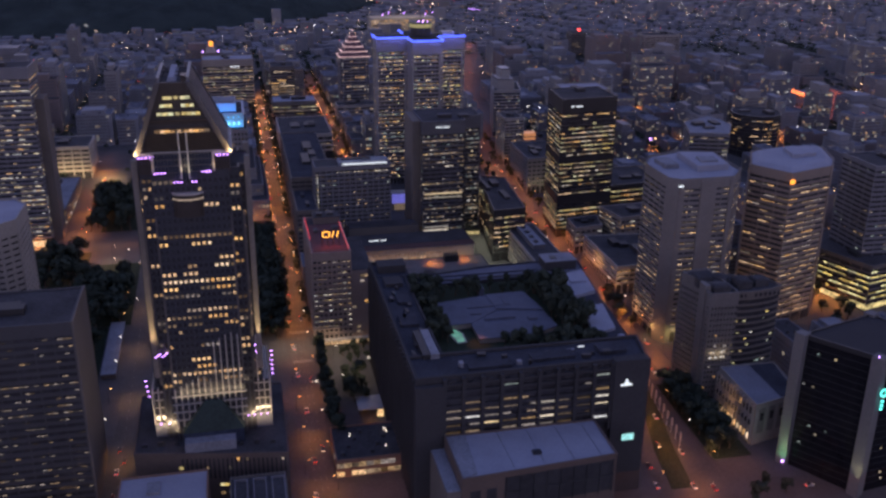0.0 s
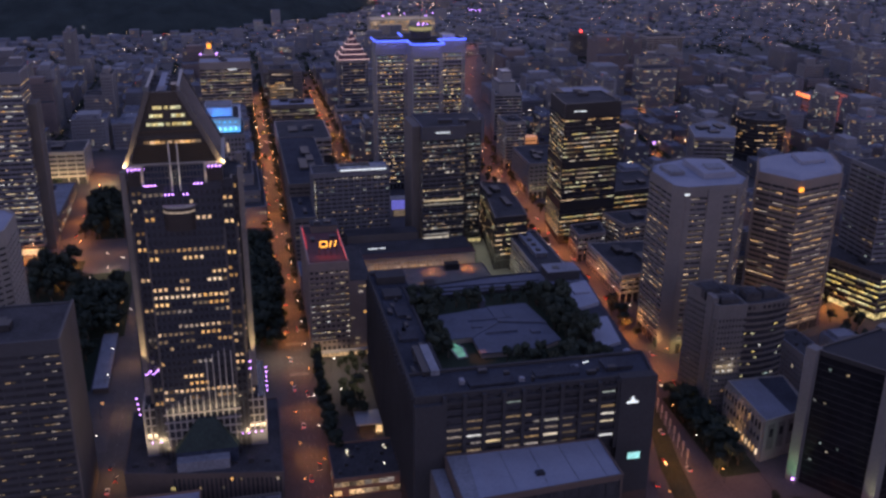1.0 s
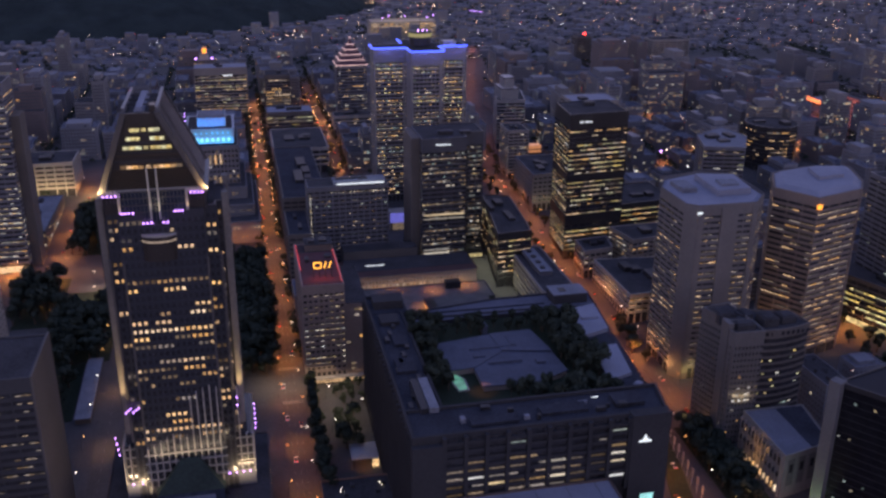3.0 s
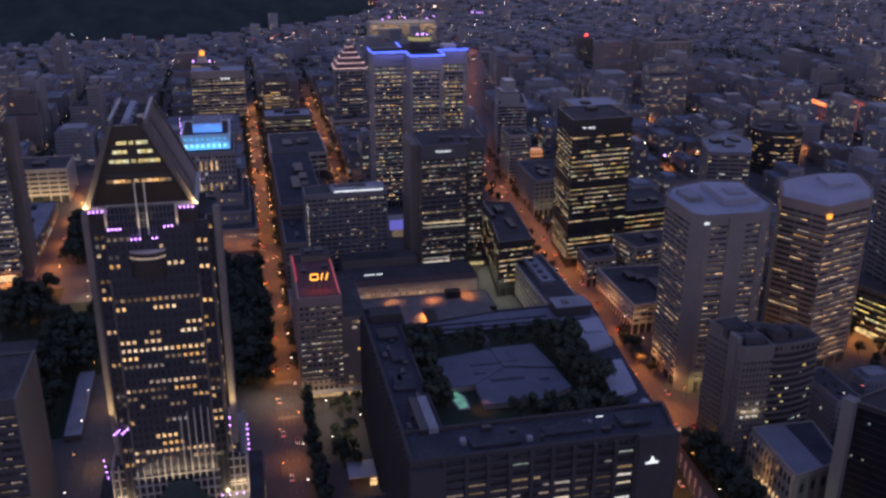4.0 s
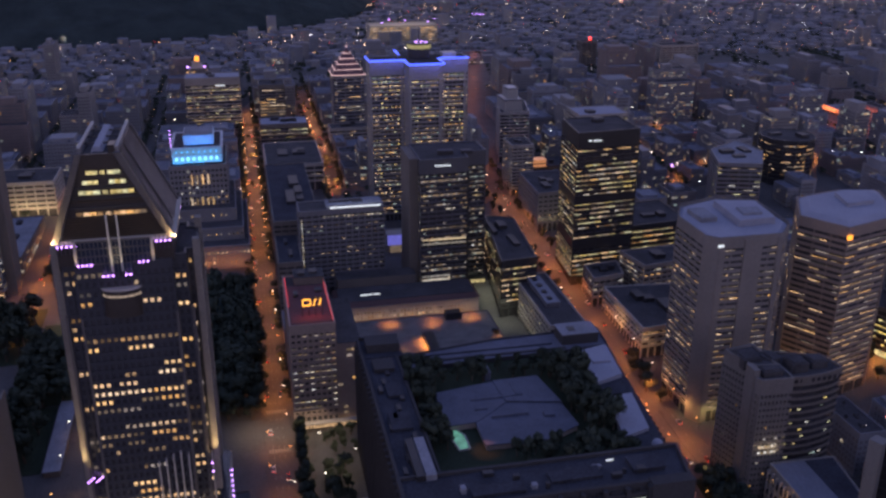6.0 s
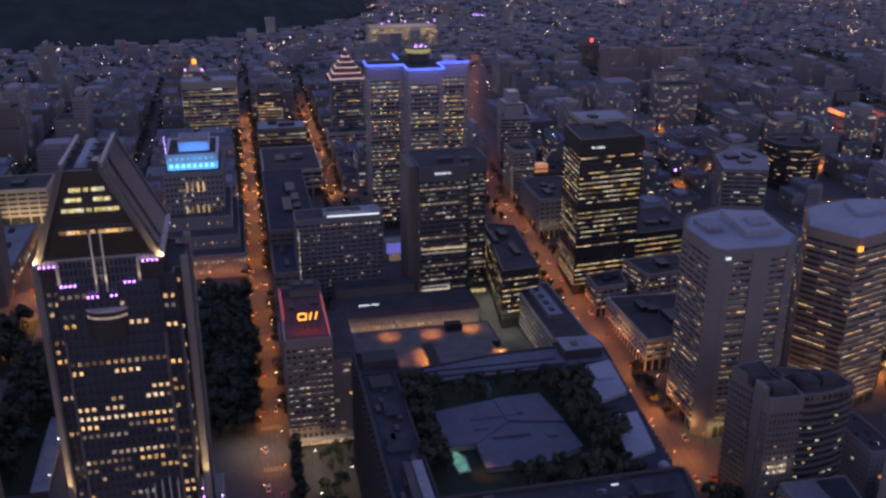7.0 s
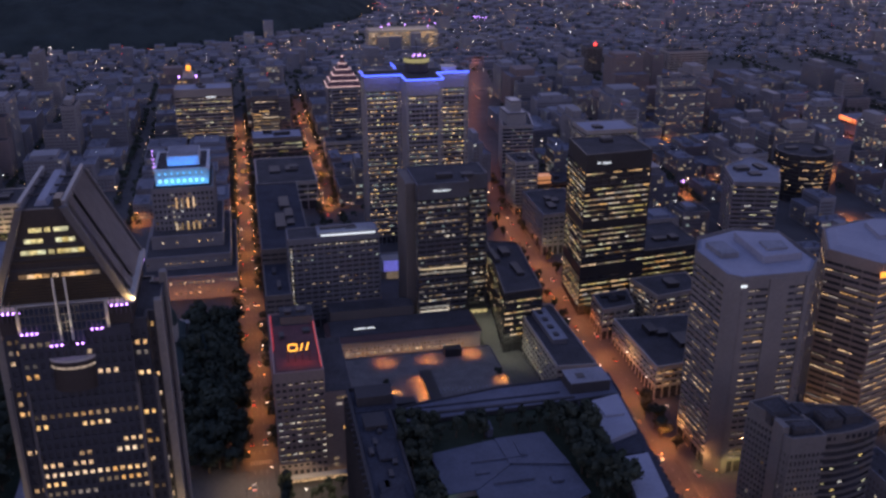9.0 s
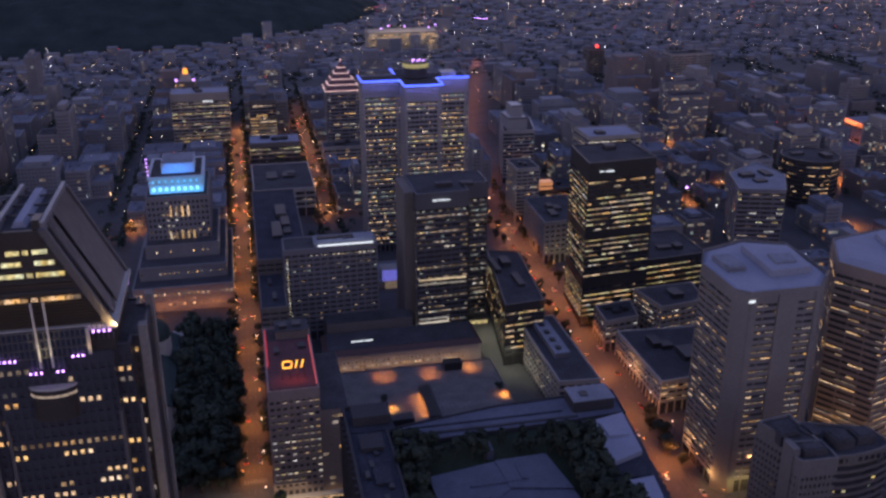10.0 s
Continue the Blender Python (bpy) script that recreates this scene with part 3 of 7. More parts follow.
    part("ridge_hump", box(bmesh.new(), -23.0, -20.6, 434.6, 441, 212, 216.0), dark, b)
    part("ridge_front", box(bmesh.new(), -32.6, -20.6, 433.4, 434.6, 208.8, 213.2), dark, b)
    part("ridge_deck", prism(bmesh.new(), rect(-32.3, -20.7, 434.5, 476), 212.61, 212.8), ROOF_DARK, b)
    part("skylight", prism(bmesh.new(), rect(-29.8, -25.0, 438, 474), 212.4, 214.6, rect(-28.6, -26.2, 438.6, 473.4)), ROOF_PALE, b, "pale ridge skylight")
    for y in (446, 456, 466):
        part("ridge_tie", box(bmesh.new(), -32.8, -20.2, y - 0.3, y + 0.3, 213.8, 214.4), METAL_DARK, b)
    crown_light = glow("lit_crown_window", (1.0, 0.82, 0.34), 0.56, 0.5)
    rows = ((205.6, 1.3, ((-31.4, -27.5), (-26.7, -25.0), (-24.0, -19.6))), (202.0, 1.3, ((-33.2, -27.6), (-23.8, -18.0))), (198.2, 1.3, ((-34.8, -27.3), (-26.5, -24.7), (-23.8, -15.6))), (190.2, 1.2, ((-36.6, -27.4), (-26.5, -24.6), (-23.8, -12.0))))
    for z, h, segs in rows:
        for x0, x1 in segs:
            w = (x1 - x0) / max(1, round((x1 - x0) / 2.2))
            k = x0
            while k < x1 - 0.1:
                part("window", box(bmesh.new(), k + 0.06, k + w - 0.06, 433.5, 434.2, z, z + h), crown_light if z > 195 else LIT["warm"], core)
                k += w
    bronze = shade("bronze_louvre", (0.08, 0.062, 0.042), 0.45, metal=0.5)
    for k in range(9):
        z = 182.0 + 1.0 * k if k < 8 else 195.4
        f = (z - 181) / 32.6
        part("louvre", box(bmesh.new(), -42.6 + 10.4 * f, -6.4 - 14.4 * f, 433.4, 434.2, z, z + 0.4), bronze, b)
    for k in range(4):
        z = 188.8 + 3.9 * k if k else 193.2
        f = (z - 181) / 32.6
        part("crown_band", box(bmesh.new(), -42.6 + 10.4 * f, -6.4 - 14.4 * f, 433.5, 434.3, z, z + 0.5), METAL_DARK, b)
    # lamps
    dots = [(-44.5 + 1.6 * k, 432.0, 179.3) for k in range(5)] + [(-11.3 + 1.6 * k, 432.0, 179.3) for k in range(5)]
    dots += [(-38 + 1.5 * k, 430.8, 172.0) for k in range(4)] + [(-16.5 + 1.5 * k, 430.8, 172.0) for k in range(3)]
    dots += [(-29.5 + 1.6 * k, 430.0, 167.6) for k in range(3)] + [(-21.5 + 1.6 * k, 430.0, 167.6) for k in range(2)]
    dots += [(-47 + 1.1 * k, 434.5, 76.5 + 0.9 * (k % 3)) for k in range(6)] + [(2.0, 436, 78 - 4 * k) for k in range(2)]
    dots += [(-53.0 + 0.3 * k, 434.5, 64 - 3 * k) for k in range(4)] + [(9.5, 434.5, 72 - 2.6 * k) for k in (-1, 0, 1, 2, 3, 4)]
    dots += [(-48 + 4.2 * k, 436.0, 37.5) for k in range(4)] + [(-4 + 3.2 * k, 436.0, 37.5) for k in range(4)]
    lamp_dots(b, dots, 0.42, LED_VIOLET, "violet_lamp")
    for x in (-46.2, -2.8):
        spot_lamp("crown_uplight", (x, 429.0, 179.5), (x * 0.86 - 3.4, 433.5, 196), 9500, WARM, 40)
        area_lamp("crown_corner_light", (x, 431.2, 181.0), 1.6, 1.6, 1500, WARM, (-0.15 if x > -20 else 0.15, 0.4, 1))
    for xa, xb in ((-46.4, -42.5), (-2.8, -7.5)):
        spot_lamp("rear_uplight", (xa, 470.5, 180.2), (xb, 468.5, 190), 6500, WARM, 36)
        lamp_dots(b, [(xa, 468 + 3.2 * k, 179.6) for k in range(2)], 0.42, LED_VIOLET, "violet_lamp")
    part("jamb", box(bmesh.new(), -39.1, -38.2, 431.2, 432.2, 172, 181), pale, b)
    part("jamb", box(bmesh.new(), -11.8, -10.9, 431.2, 432.2, 172, 181), pale, b)
    for x in (-38.7, -11.4):
        spot_lamp("jamb_uplight", (x, 430.2, 171.6), (x, 431.2, 178), 1500, WARM, 40)
    spot_lamp("mast_uplight", (-24.4, 427.5, 167), (-24.4, 431.5, 184), 8000, (1.0, 0.8, 0.5), 50)
    for x, t, w in ((-48.4, -48.4, 40000), (3.8, 3.8, 32000)):
        spot_lamp("shaft_uplight", (x, 437.4, 76), (t, 440.6, 108), w, WARM, 40)
        spot_lamp("shaft_uplight", (x, 433.0, 76), (-46 if x < -20 else 1, 437, 100), w * 0.3, WARM, 40)
    # middle strip is an added lamp that brightens the central fins
    area_lamp("base_uplight", (-21, 427.5, 53.5), 34, 1.0, 2300, (1.0, 0.76, 0.48), (0, 0.35, 1))
    for x, y in ((-46, 430.6), (2.5, 429.6)):
        area_lamp("base_uplight", (x, y, 34.0), 11, 2.0, 3000, (1.0, 0.72, 0.42), (0, 0.6, 1))
    return b


crowned_tower()


# ---------------------------------------------------------------- convention block with the garden on its roof
def convention_block():
    rnd = random.Random(41)
    c = shade("ribbed_grey_concrete", (0.058, 0.057, 0.061), 0.95, bump=0.3, spec=0.15)
    b = thing("convention_block", (136, 465, -2), "huge ribbed dark grey concrete block with a sunken roof garden", "building")
    front = [(76, 390), (196, 390), (201, 414), (76, 414)]
    part("front_wing", prism(bmesh.new(), front, -5, 73.0), c, b)
    part("left_wing", prism(bmesh.new(), rect(76.5, 95, 414, 524), -2, 72), c, b)
    part("rear_corner", prism(bmesh.new(), rect(76.5, 98.8, 524.1, 547), -2, 72), c, b)
    rear = [(99, 521), (190.2, 524.2), (214, 526), (216, 548), (153, 545.5), (99, 536)]
    part("rear_wing", prism(bmesh.new(), rear, -2, 65), c, b)
    part("right_wing", prism(bmesh.new(), [(186, 414), (201, 414), (214, 524), (190, 524)], -2, 65.5), c, b)
    part("garden_floor", prism(bmesh.new(), rect(95, 190, 414, 524), 40, 64), GRASS, b, "dark planted garden floor")
    # roofs
    part("front_roof", prism(bmesh.new(), inset(front, 1.2), 73, 73.5), ROOF_TAR, b)
    part("left_roof", prism(bmesh.new(), rect(78, 94.5, 414.3, 523.7), 72, 72.4), ROOF_TAR, b)
    for k in range(12):
        part("roof_duct", box(bmesh.new(), 80 + 3 * (k % 4), 82 + 3 * (k % 4), 418 + 8.6 * k, 423 + 8.6 * k, 72.4, 73.4 + 0.4 * (k % 3)), METAL_DARK, b)
    part("rear_corner_roof", prism(bmesh.new(), rect(78, 98.4, 525, 546), 72, 72.4), ROOF_TAR, b)
    part("rear_roof", prism(bmesh.new(), inset(rear, 0.8), 65, 65.4), shade("dull_blue_membrane_roof", (0.12, 0.128, 0.165), 0.9, stain=0.08, spread=0.3, spec=0.15), b)
    part("rear_parapet", ring(bmesh.new(), inset(rear, -0.15), inset(rear, 0.7), 64, 66.2), c, b)
    part("parapet", ring(bmesh.new(), inset(front, -0.3), inset(front, 1.3), 71.5, 75.0), c, b)
    for x0, x1, y0, y1, z in ((76.2, 77.6, 414.5, 547, 74.2), (94.2, 95.4, 414.5, 524, 73.4), (77.7, 98.8, 545.6, 546.9, 74.2)):
        part("roof_curb", box(bmesh.new(), x0, x1, y0, y1, z - 3.2, z), c, b)
    part("rear_gutter", box(bmesh.new(), 102, 190, 527, 528.4, 65.4, 66.1), ROOF_DARK, b)
    part("rear_gutter", box(bmesh.new(), 104, 184, 533.4, 534.4, 65.4, 66.0), ROOF_TAR, b)
    for x0, x1, y0, y1, z in ((81, 90, 452, 466, 73.8), (84, 91, 482, 494, 73.6), (81, 91, 508, 519, 74.4), (80, 97, 530, 541, 77), (104, 126, 395, 401, 74.8), (138, 160, 398, 405, 74.6), (174, 188, 398, 408, 75.2)):
        bm = bmesh.new()
        box(bm, x0, x1, y0, y1, 72, z)
        box(bm, x0 - 0.3, x1 + 0.3, y0 - 0.3, y1 + 0.3, z, z + 0.4)
        part("plant_room", bm, rnd.choice((c, ROOF_TAR, ROOF_TAR)), b)
    for k in range(16):
        x, y = (100 + 5.8 * k, 395 + 14 * rnd.random()) if k < 14 else (84 + 4 * (k - 14), 440)
        w, d, h = rnd.uniform(1.2, 4.5), rnd.uniform(1.2, 3.5), rnd.uniform(0.8, 2.4)
        part("roof_unit", box(bmesh.new(), x, x + w, y, min(y + d, 411), 73.4 if k < 14 else 72.3, 74 + h), METAL_DARK if k % 5 else ROOF_GREY, b)
    part("plant_room", box(bmesh.new(), 189, 210, 531, 545, 65, 71.4), c, b)
    part("plant_room_roof", box(bmesh.new(), 188.7, 210.3, 530.7, 545.3, 71.4, 71.8), ROOF_GREY, b)
    part("roof_opening", box(bmesh.new(), 194, 198, 535, 540, 71.8, 72.2), BLACK_PANEL, b)
    # pale roofs of the east side
    part("pale_roof", prism(bmesh.new(), [(190, 483), (207, 489.5), (211, 522.5), (193, 518)], 65.5, 68.2), ROOF_PALE, b, "pale flat roof")
    part("pale_roof", prism(bmesh.new(), [(185, 434), (199.5, 439), (204.5, 471), (191, 470)], 63, 67.6), ROOF_PALE, b, "pale flat roof")
    part("roof_box", box(bmesh.new(), 191, 204, 473, 482.5, 65.5, 66.8), ROOF_TAR, b)
    part("roof_box", box(bmesh.new(), 196, 206, 502, 513, 68.2, 69.4), ROOF_PALE, b)
    part("right_roof", prism(bmesh.new(), [(188, 415), (200.5, 415), (213, 523), (191, 523)], 65.5, 65.7), ROOF_TAR, b)
    bm = bmesh.new()
    bmesh.ops.create_uvsphere(bm, u_segments=14, v_segments=8, radius=2.6, matrix=Matrix.Translation((197, 424.5, 68)))
    part("round_tank", bm, ROOF_PALE, b)
    # facade: window bays between deep piers
    part("bay_glass", box(bmesh.new(), 90, 177, 389.2, 390.4, 38, 70), GLASS_DARK, b)
    for k in range(10):
        x = 90 + 9.67 * k
        part("bay_pier", box(bmesh.new(), x - 0.9, x + 0.9, 387.2, 390.5, 36, 74), c, b)
    for k in range(8):
        z = 41 + 4.1 * k
        part("bay_band", box(bmesh.new(), 90, 177, 388.0, 390.2, z, z + 1.5), c, b)
    for k in range(9):
        for j in range(7):
            z = 42.5 + 4.1 * j
            if rnd.random() < (0.93 if 1 <= j <= 3 else 0.6 if j in (0, 4) else 0.25):
                x0, x1 = 91.1 + 9.67 * k, 98.6 + 9.67 * k
                cut = rnd.uniform(0.25, 0.9) * (x1 - x0) if rnd.random() < 0.35 else x1 - x0
                if rnd.random() < 0.5:
                    x0 = x1 - cut
                part("window", box(bmesh.new(), x0, x0 + cut, 388.9, 389.3, z, z + rnd.uniform(0.6, 1.1)), LIT[rnd.choice(("pale", "dim", "dim", "faint", "dim") if j < 5 else ("faint", "faint", "cool"))], b)
    part("corner_block", box(bmesh.new(), 75.4, 89, 386.8, 392, -4, 71), c, b)
    part("corner_block", box(bmesh.new(), 177.5, 196.4, 386.4, 392, -4, 75.4), c, b, "blank concrete end wall")
    for k in range(14):
        x = 92 + 6.2 * k
        part("attic_opening", box(bmesh.new(), x, x + 4, 388.8, 390.1, 70.6, 72.6), GLASS_DARK, b)
    for k in range(30):
        y = 393 + 5.1 * k
        part("side_rib", box(bmesh.new(), 74.6, 76.8, y - 0.7, y + 0.7, -3, 72.5), c, b)
    for k in range(20):
        y = 396 + 5.1 * k
        part("side_window", box(bmesh.new(), 76.2, 76.5, y, y + 2.6, 44 + 4.1 * (k % 4), 46.2 + 4.1 * (k % 4)), LIT["dim"] if k % 5 == 0 else GLASS_DARK, b)
    for k in range(22):
        s = k / 22
        x, y = 205.5 + 10 * s, 436 + 104 * s
        part("side_rib", box(bmesh.new(), x - 0.5, x + 1.0, y - 0.7, y + 0.7, -3, 63), c, b)
    # lit sign and screen on the end wall
    bm = bmesh.new()
    for x0, x1, z0, z1 in ((181.2, 187.2, 61.2, 62.2), (183.0, 185.6, 62.2, 63.2), (183.7, 184.7, 63.2, 64.8)):
        box(bm, x0, x1, 386.0, 386.4, z0, z1)
    part("lit_sign", bm, LED_WHITE, b, "white glowing emblem")
    part("screen", box(bmesh.new(), 184.0, 190.6, 385.8, 386.4, 29.0, 32.8), glow("screen_light", (0.40, 0.80, 1.0), 1.1, 0.5, scale=1.5), b, "bright blue-white advertising screen")
    part("screen_frame", box(bmesh.new(), 183.2, 191.8, 386.0, 386.38, 28.2, 33.4), BLACK_PANEL, b)
    bm = bmesh.new()
    box(bm, 166, 169.2, 409, 409.4, 73.5, 73.9)
    part("roof_light", bm, LED_WHITE, b)
    return b


convention_block()


def garden_hotel():
    rnd = random.Random(43)
    b = thing("rooftop_hotel", (145, 474, 64), "low hotel pavilion with pale flat roofs in the roof garden", "building")
    z = 64
    slate = shade("slate_blue_membrane_roof", (0.088, 0.098, 0.135), 0.9, stain=0.09, spread=0.25)
    shapes = (([(109, 460), (122, 461), (141, 476), (139.6, 495.4), (108.7, 490)], 67.2), ([(122, 441.5), (150, 440.5), (168, 449), (166.4, 470), (141, 475.6), (122.2, 460.6)], 66.8), ([(141.2, 475.8), (166.2, 470.2), (162.5, 496), (140, 495.4)], 67.7))
    for p, t in shapes:
        part("wall", prism(bmesh.new(), p, z, t), CONCRETE_WARM, b)
        part("roof", prism(bmesh.new(), inset(p, -0.7), t, t + 0.5), slate, b)
    for x0, x1, y0, y1 in ((124, 150, 479, 480.2), (130, 148, 462, 463), (147, 149, 478, 492), (124, 130, 470, 472.5), (155, 160, 458, 462)):
        part("roof_ridge", box(bmesh.new(), x0, x1, y0, y1, 66.8, 68.5), slate, b)
    part("stair_tower", box(bmesh.new(), 137.5, 140.5, 503, 511, z, 69), slate, b)
    for k in range(12):
        x = 127 + 3.4 * k
        if k % 3:
            part("window", box(bmesh.new(), x, x + 1.6, 440.3 + 0.205 * (x - 124), 440.8 + 0.205 * (x - 124), 64.8, 66.4), LIT["dim"], b)
    return b


garden_hotel()
pool = thing("swimming_pool", (112, 452, 64), "small lit turquoise pool among rooftop trees", "swimming pool")
basin = [(108.6, 455), (110.2, 444), (114.6, 444.5), (114.8, 455), (111.4, 461.5), (109.4, 460)]
part("water", prism(bmesh.new(), basin, 64.0, 64.35), glow("lit_pool_water", (0.30, 0.90, 0.55), 0.42, 0.6, scale=0.25), pool, "glowing turquoise water")
part("rim", ring(bmesh.new(), inset(basin, -0.8), inset(basin, 0.02), 63.9, 64.5), CONCRETE, pool)
spot_lamp("terrace_light", (120, 441, 72), (121, 441, 64), 1500, (1.0, 0.3, 0.12), 100)

# exhibition hall with the big pale roof
# hall brick set darker than the other brick
hall = block("exhibition_hall", "low hall with a large pale flat roof", [(89.7, 349), (167.5, 354.4), (168, 386.2), (89.7, 386.2)], 43, shade("dark_hall_brick", (0.125, 0.092, 0.078), 0.9, bump=0.4), ROOF_PALE, "hall")
part("roof_step", prism(bmesh.new(), [(90.2, 350), (98, 352.5), (100, 385.5), (90.2, 385.5)], 42.9, 43.5), ROOF_GREY, hall)
for x in (116, 131, 146, 160):
    part("roof_seam", box(bmesh.new(), x, x + 0.35, 354.5, 385.5, 43, 43.2), ROOF_GREY, hall)
along = Matrix.Translation((89.7, 349, 0)) @ Matrix.Rotation(math.atan2(5.4, 77.8), 4, "Z")
part("front_glazing", box(bmesh.new(), 21, 76.5, -0.25, 0.3, 24, 40.6), GLASS_DARK, hall, "dark glazed front under the roof edge", m=along)
for k in range(9):
    part("front_mullion", box(bmesh.new(), 21.5 + 6.8 * k, 22.1 + 6.8 * k, -0.5, 0.2, 23, 41), METAL_DARK, hall, m=along)
part("front_rail", box(bmesh.new(), 20.5, 77, -0.45, 0.2, 32, 32.7), METAL_DARK, hall, m=along)
for x in (4, 12):
    part("front_opening", box(bmesh.new(), x, x + 5, -0.2, 0.3, 29, 36), GLASS_DARK, hall, m=along)
part("side_terrace", prism(bmesh.new(), [(82.6, 350), (89.5, 349.6), (89.5, 386), (82.6, 386)], -5, 36.5), CONCRETE_DARK, hall)
part("terrace_roof", prism(bmesh.new(), [(83, 350.4), (89.4, 350), (89.4, 385.8), (83, 385.8)], 36.5, 36.8), ROOF_GREY, hall)
part("roof_hatch", box(bmesh.new(), 128, 132, 362, 365, 43, 44.4), METAL_DARK, hall)
facade_lights(hall, [(89.7, 349), (167.5, 354.4), (168, 386.2), (89.7, 386.2)], 0, 24, 6, 5, 2, 1, 0.2, ("warm", "dim"), random.Random(7), 40)


# ---------------------------------------------------------------- railway office with the glowing sign
def railway_office():
    p = rect(42, 67.5, 567, 640)
    b = tower("railway_office", "brown brick office block with lit windows and red-lit sign roof", p, 75, fl=3.7, bay=3.1, sp=1.9, wall=RAIL_BRICK, lit=0.8, tones=("dim", "dim", "faint", "pale"), pier=1.2, cap=6, most=160, run=(1, 2), gear=0, seed=51, wide=3.1, pane_h=0.7)
    part("annex", box(bmesh.new(), 67.6, 82, 569, 632, 5, 60), RAIL_BRICK, b)
    part("annex_roof", box(bmesh.new(), 67.7, 81.8, 569.2, 631.8, 60, 60.4), ROOF_DARK, b)
    facade_lights(b, rect(67.6, 82, 569, 632), 9, 60, 3.7, 3.1, 1.9, 0.2, 0.12, ("faint", "dim", "warm"), random.Random(8), 50, (1, 2), out=0.1, only=(0, 1))
    part("street_canopy", box(bmesh.new(), 41, 83, 563, 567, 12.5, 13.2), CONCRETE, b)
    part("shop_window", box(bmesh.new(), 43, 81, 566.3, 566.8, 8.4, 12), LIT["warm"], b)
    # part of the sign's red glow is put into the membrane colour
    part("roof_field", prism(bmesh.new(), rect(43.4, 66.8, 569.4, 623), 74.3, 74.7), shade("red_lit_membrane_roof", (0.10, 0.040, 0.044), 0.85, stain=0.1, spread=0.4), b, "roof membrane coloured by the sign's red light")
    part("penthouse", box(bmesh.new(), 48.6, 66.6, 625, 638.6, 74, 79), CONCRETE_DARK, b)
    part("penthouse_roof", box(bmesh.new(), 48.3, 66.9, 624.7, 638.9, 79, 79.4), ROOF_DARK, b)
    for x0, x1, y0, y1, h in ((51, 55, 627, 632, 81.4), (58, 63, 629, 636, 80.8), (47, 49.5, 606, 612, 76.6), (60, 64, 611, 616, 76.2)):
        part("roof_unit", box(bmesh.new(), x0, x1, y0, y1, 74.6, h), METAL_DARK, b)
    frame_m = shade("sign_steel_frame", (0.06, 0.04, 0.04), 0.6, metal=0.3)
    board = part("sign_rack", box(bmesh.new(), 49.4, 62.2, 578.5, 578.8, 80.4, 80.9), frame_m, b, "steel rack that carries the neon emblem")
    for x in (50.2, 53.9, 57.6, 61.3):
        part("rack_post", box(bmesh.new(), x - 0.15, x + 0.15, 578.5, 578.9, 74.5, 86.4), frame_m, board)
        bm = bmesh.new()
        beam(bm, (x, 583.5, 74.6), (x, 578.8, 83.5), 0.2, 0.2)
        part("rack_brace", bm, frame_m, board)
    part("rack_rail", box(bmesh.new(), 49.4, 62.2, 578.5, 578.8, 85.6, 86.0), frame_m, board)
    neon = glow("amber_neon", (1.0, 0.40, 0.05), 2.6)
    outer = [(50.2, 82.0), (51.0, 81.2), (54.4, 81.2), (55.2, 82.0), (55.2, 84.6), (54.4, 85.4), (51.0, 85.4), (50.2, 84.6)]
    turn = Matrix.Translation((0, 578.2, 0)) @ Matrix.Rotation(radians(90), 4, "X")
    part("sign_ring", ring(bmesh.new(), outer, inset(outer, 0.6), 0, 0.4), neon, board, "amber neon emblem ring", m=turn)
    for x in (56.3, 59.3):
        part("sign_bar", prism(bmesh.new(), [(x, 81.2), (x + 0.65, 81.2), (x + 1.9, 85.4), (x + 1.25, 85.4)], 0, 0.4), neon, board, "amber neon emblem bar", m=turn)
    part("neon_edge", box(bmesh.new(), 43.0, 43.3, 592, 636, 75.2, 75.7), glow("dull_red_neon", (1.0, 0.05, 0.06), 0.9), b)
    part("neon_edge", box(bmesh.new(), 66.3, 66.6, 570, 628, 75.2, 75.5), glow("red_edge_light", (1.0, 0.1, 0.1), 0.8), b)
    area_lamp("sign_red_light", (55.5, 577.6, 80.2), 14, 1.0, 520, (1.0, 0.10, 0.06), (0, 0.1, -1))
    return b


railway_office()


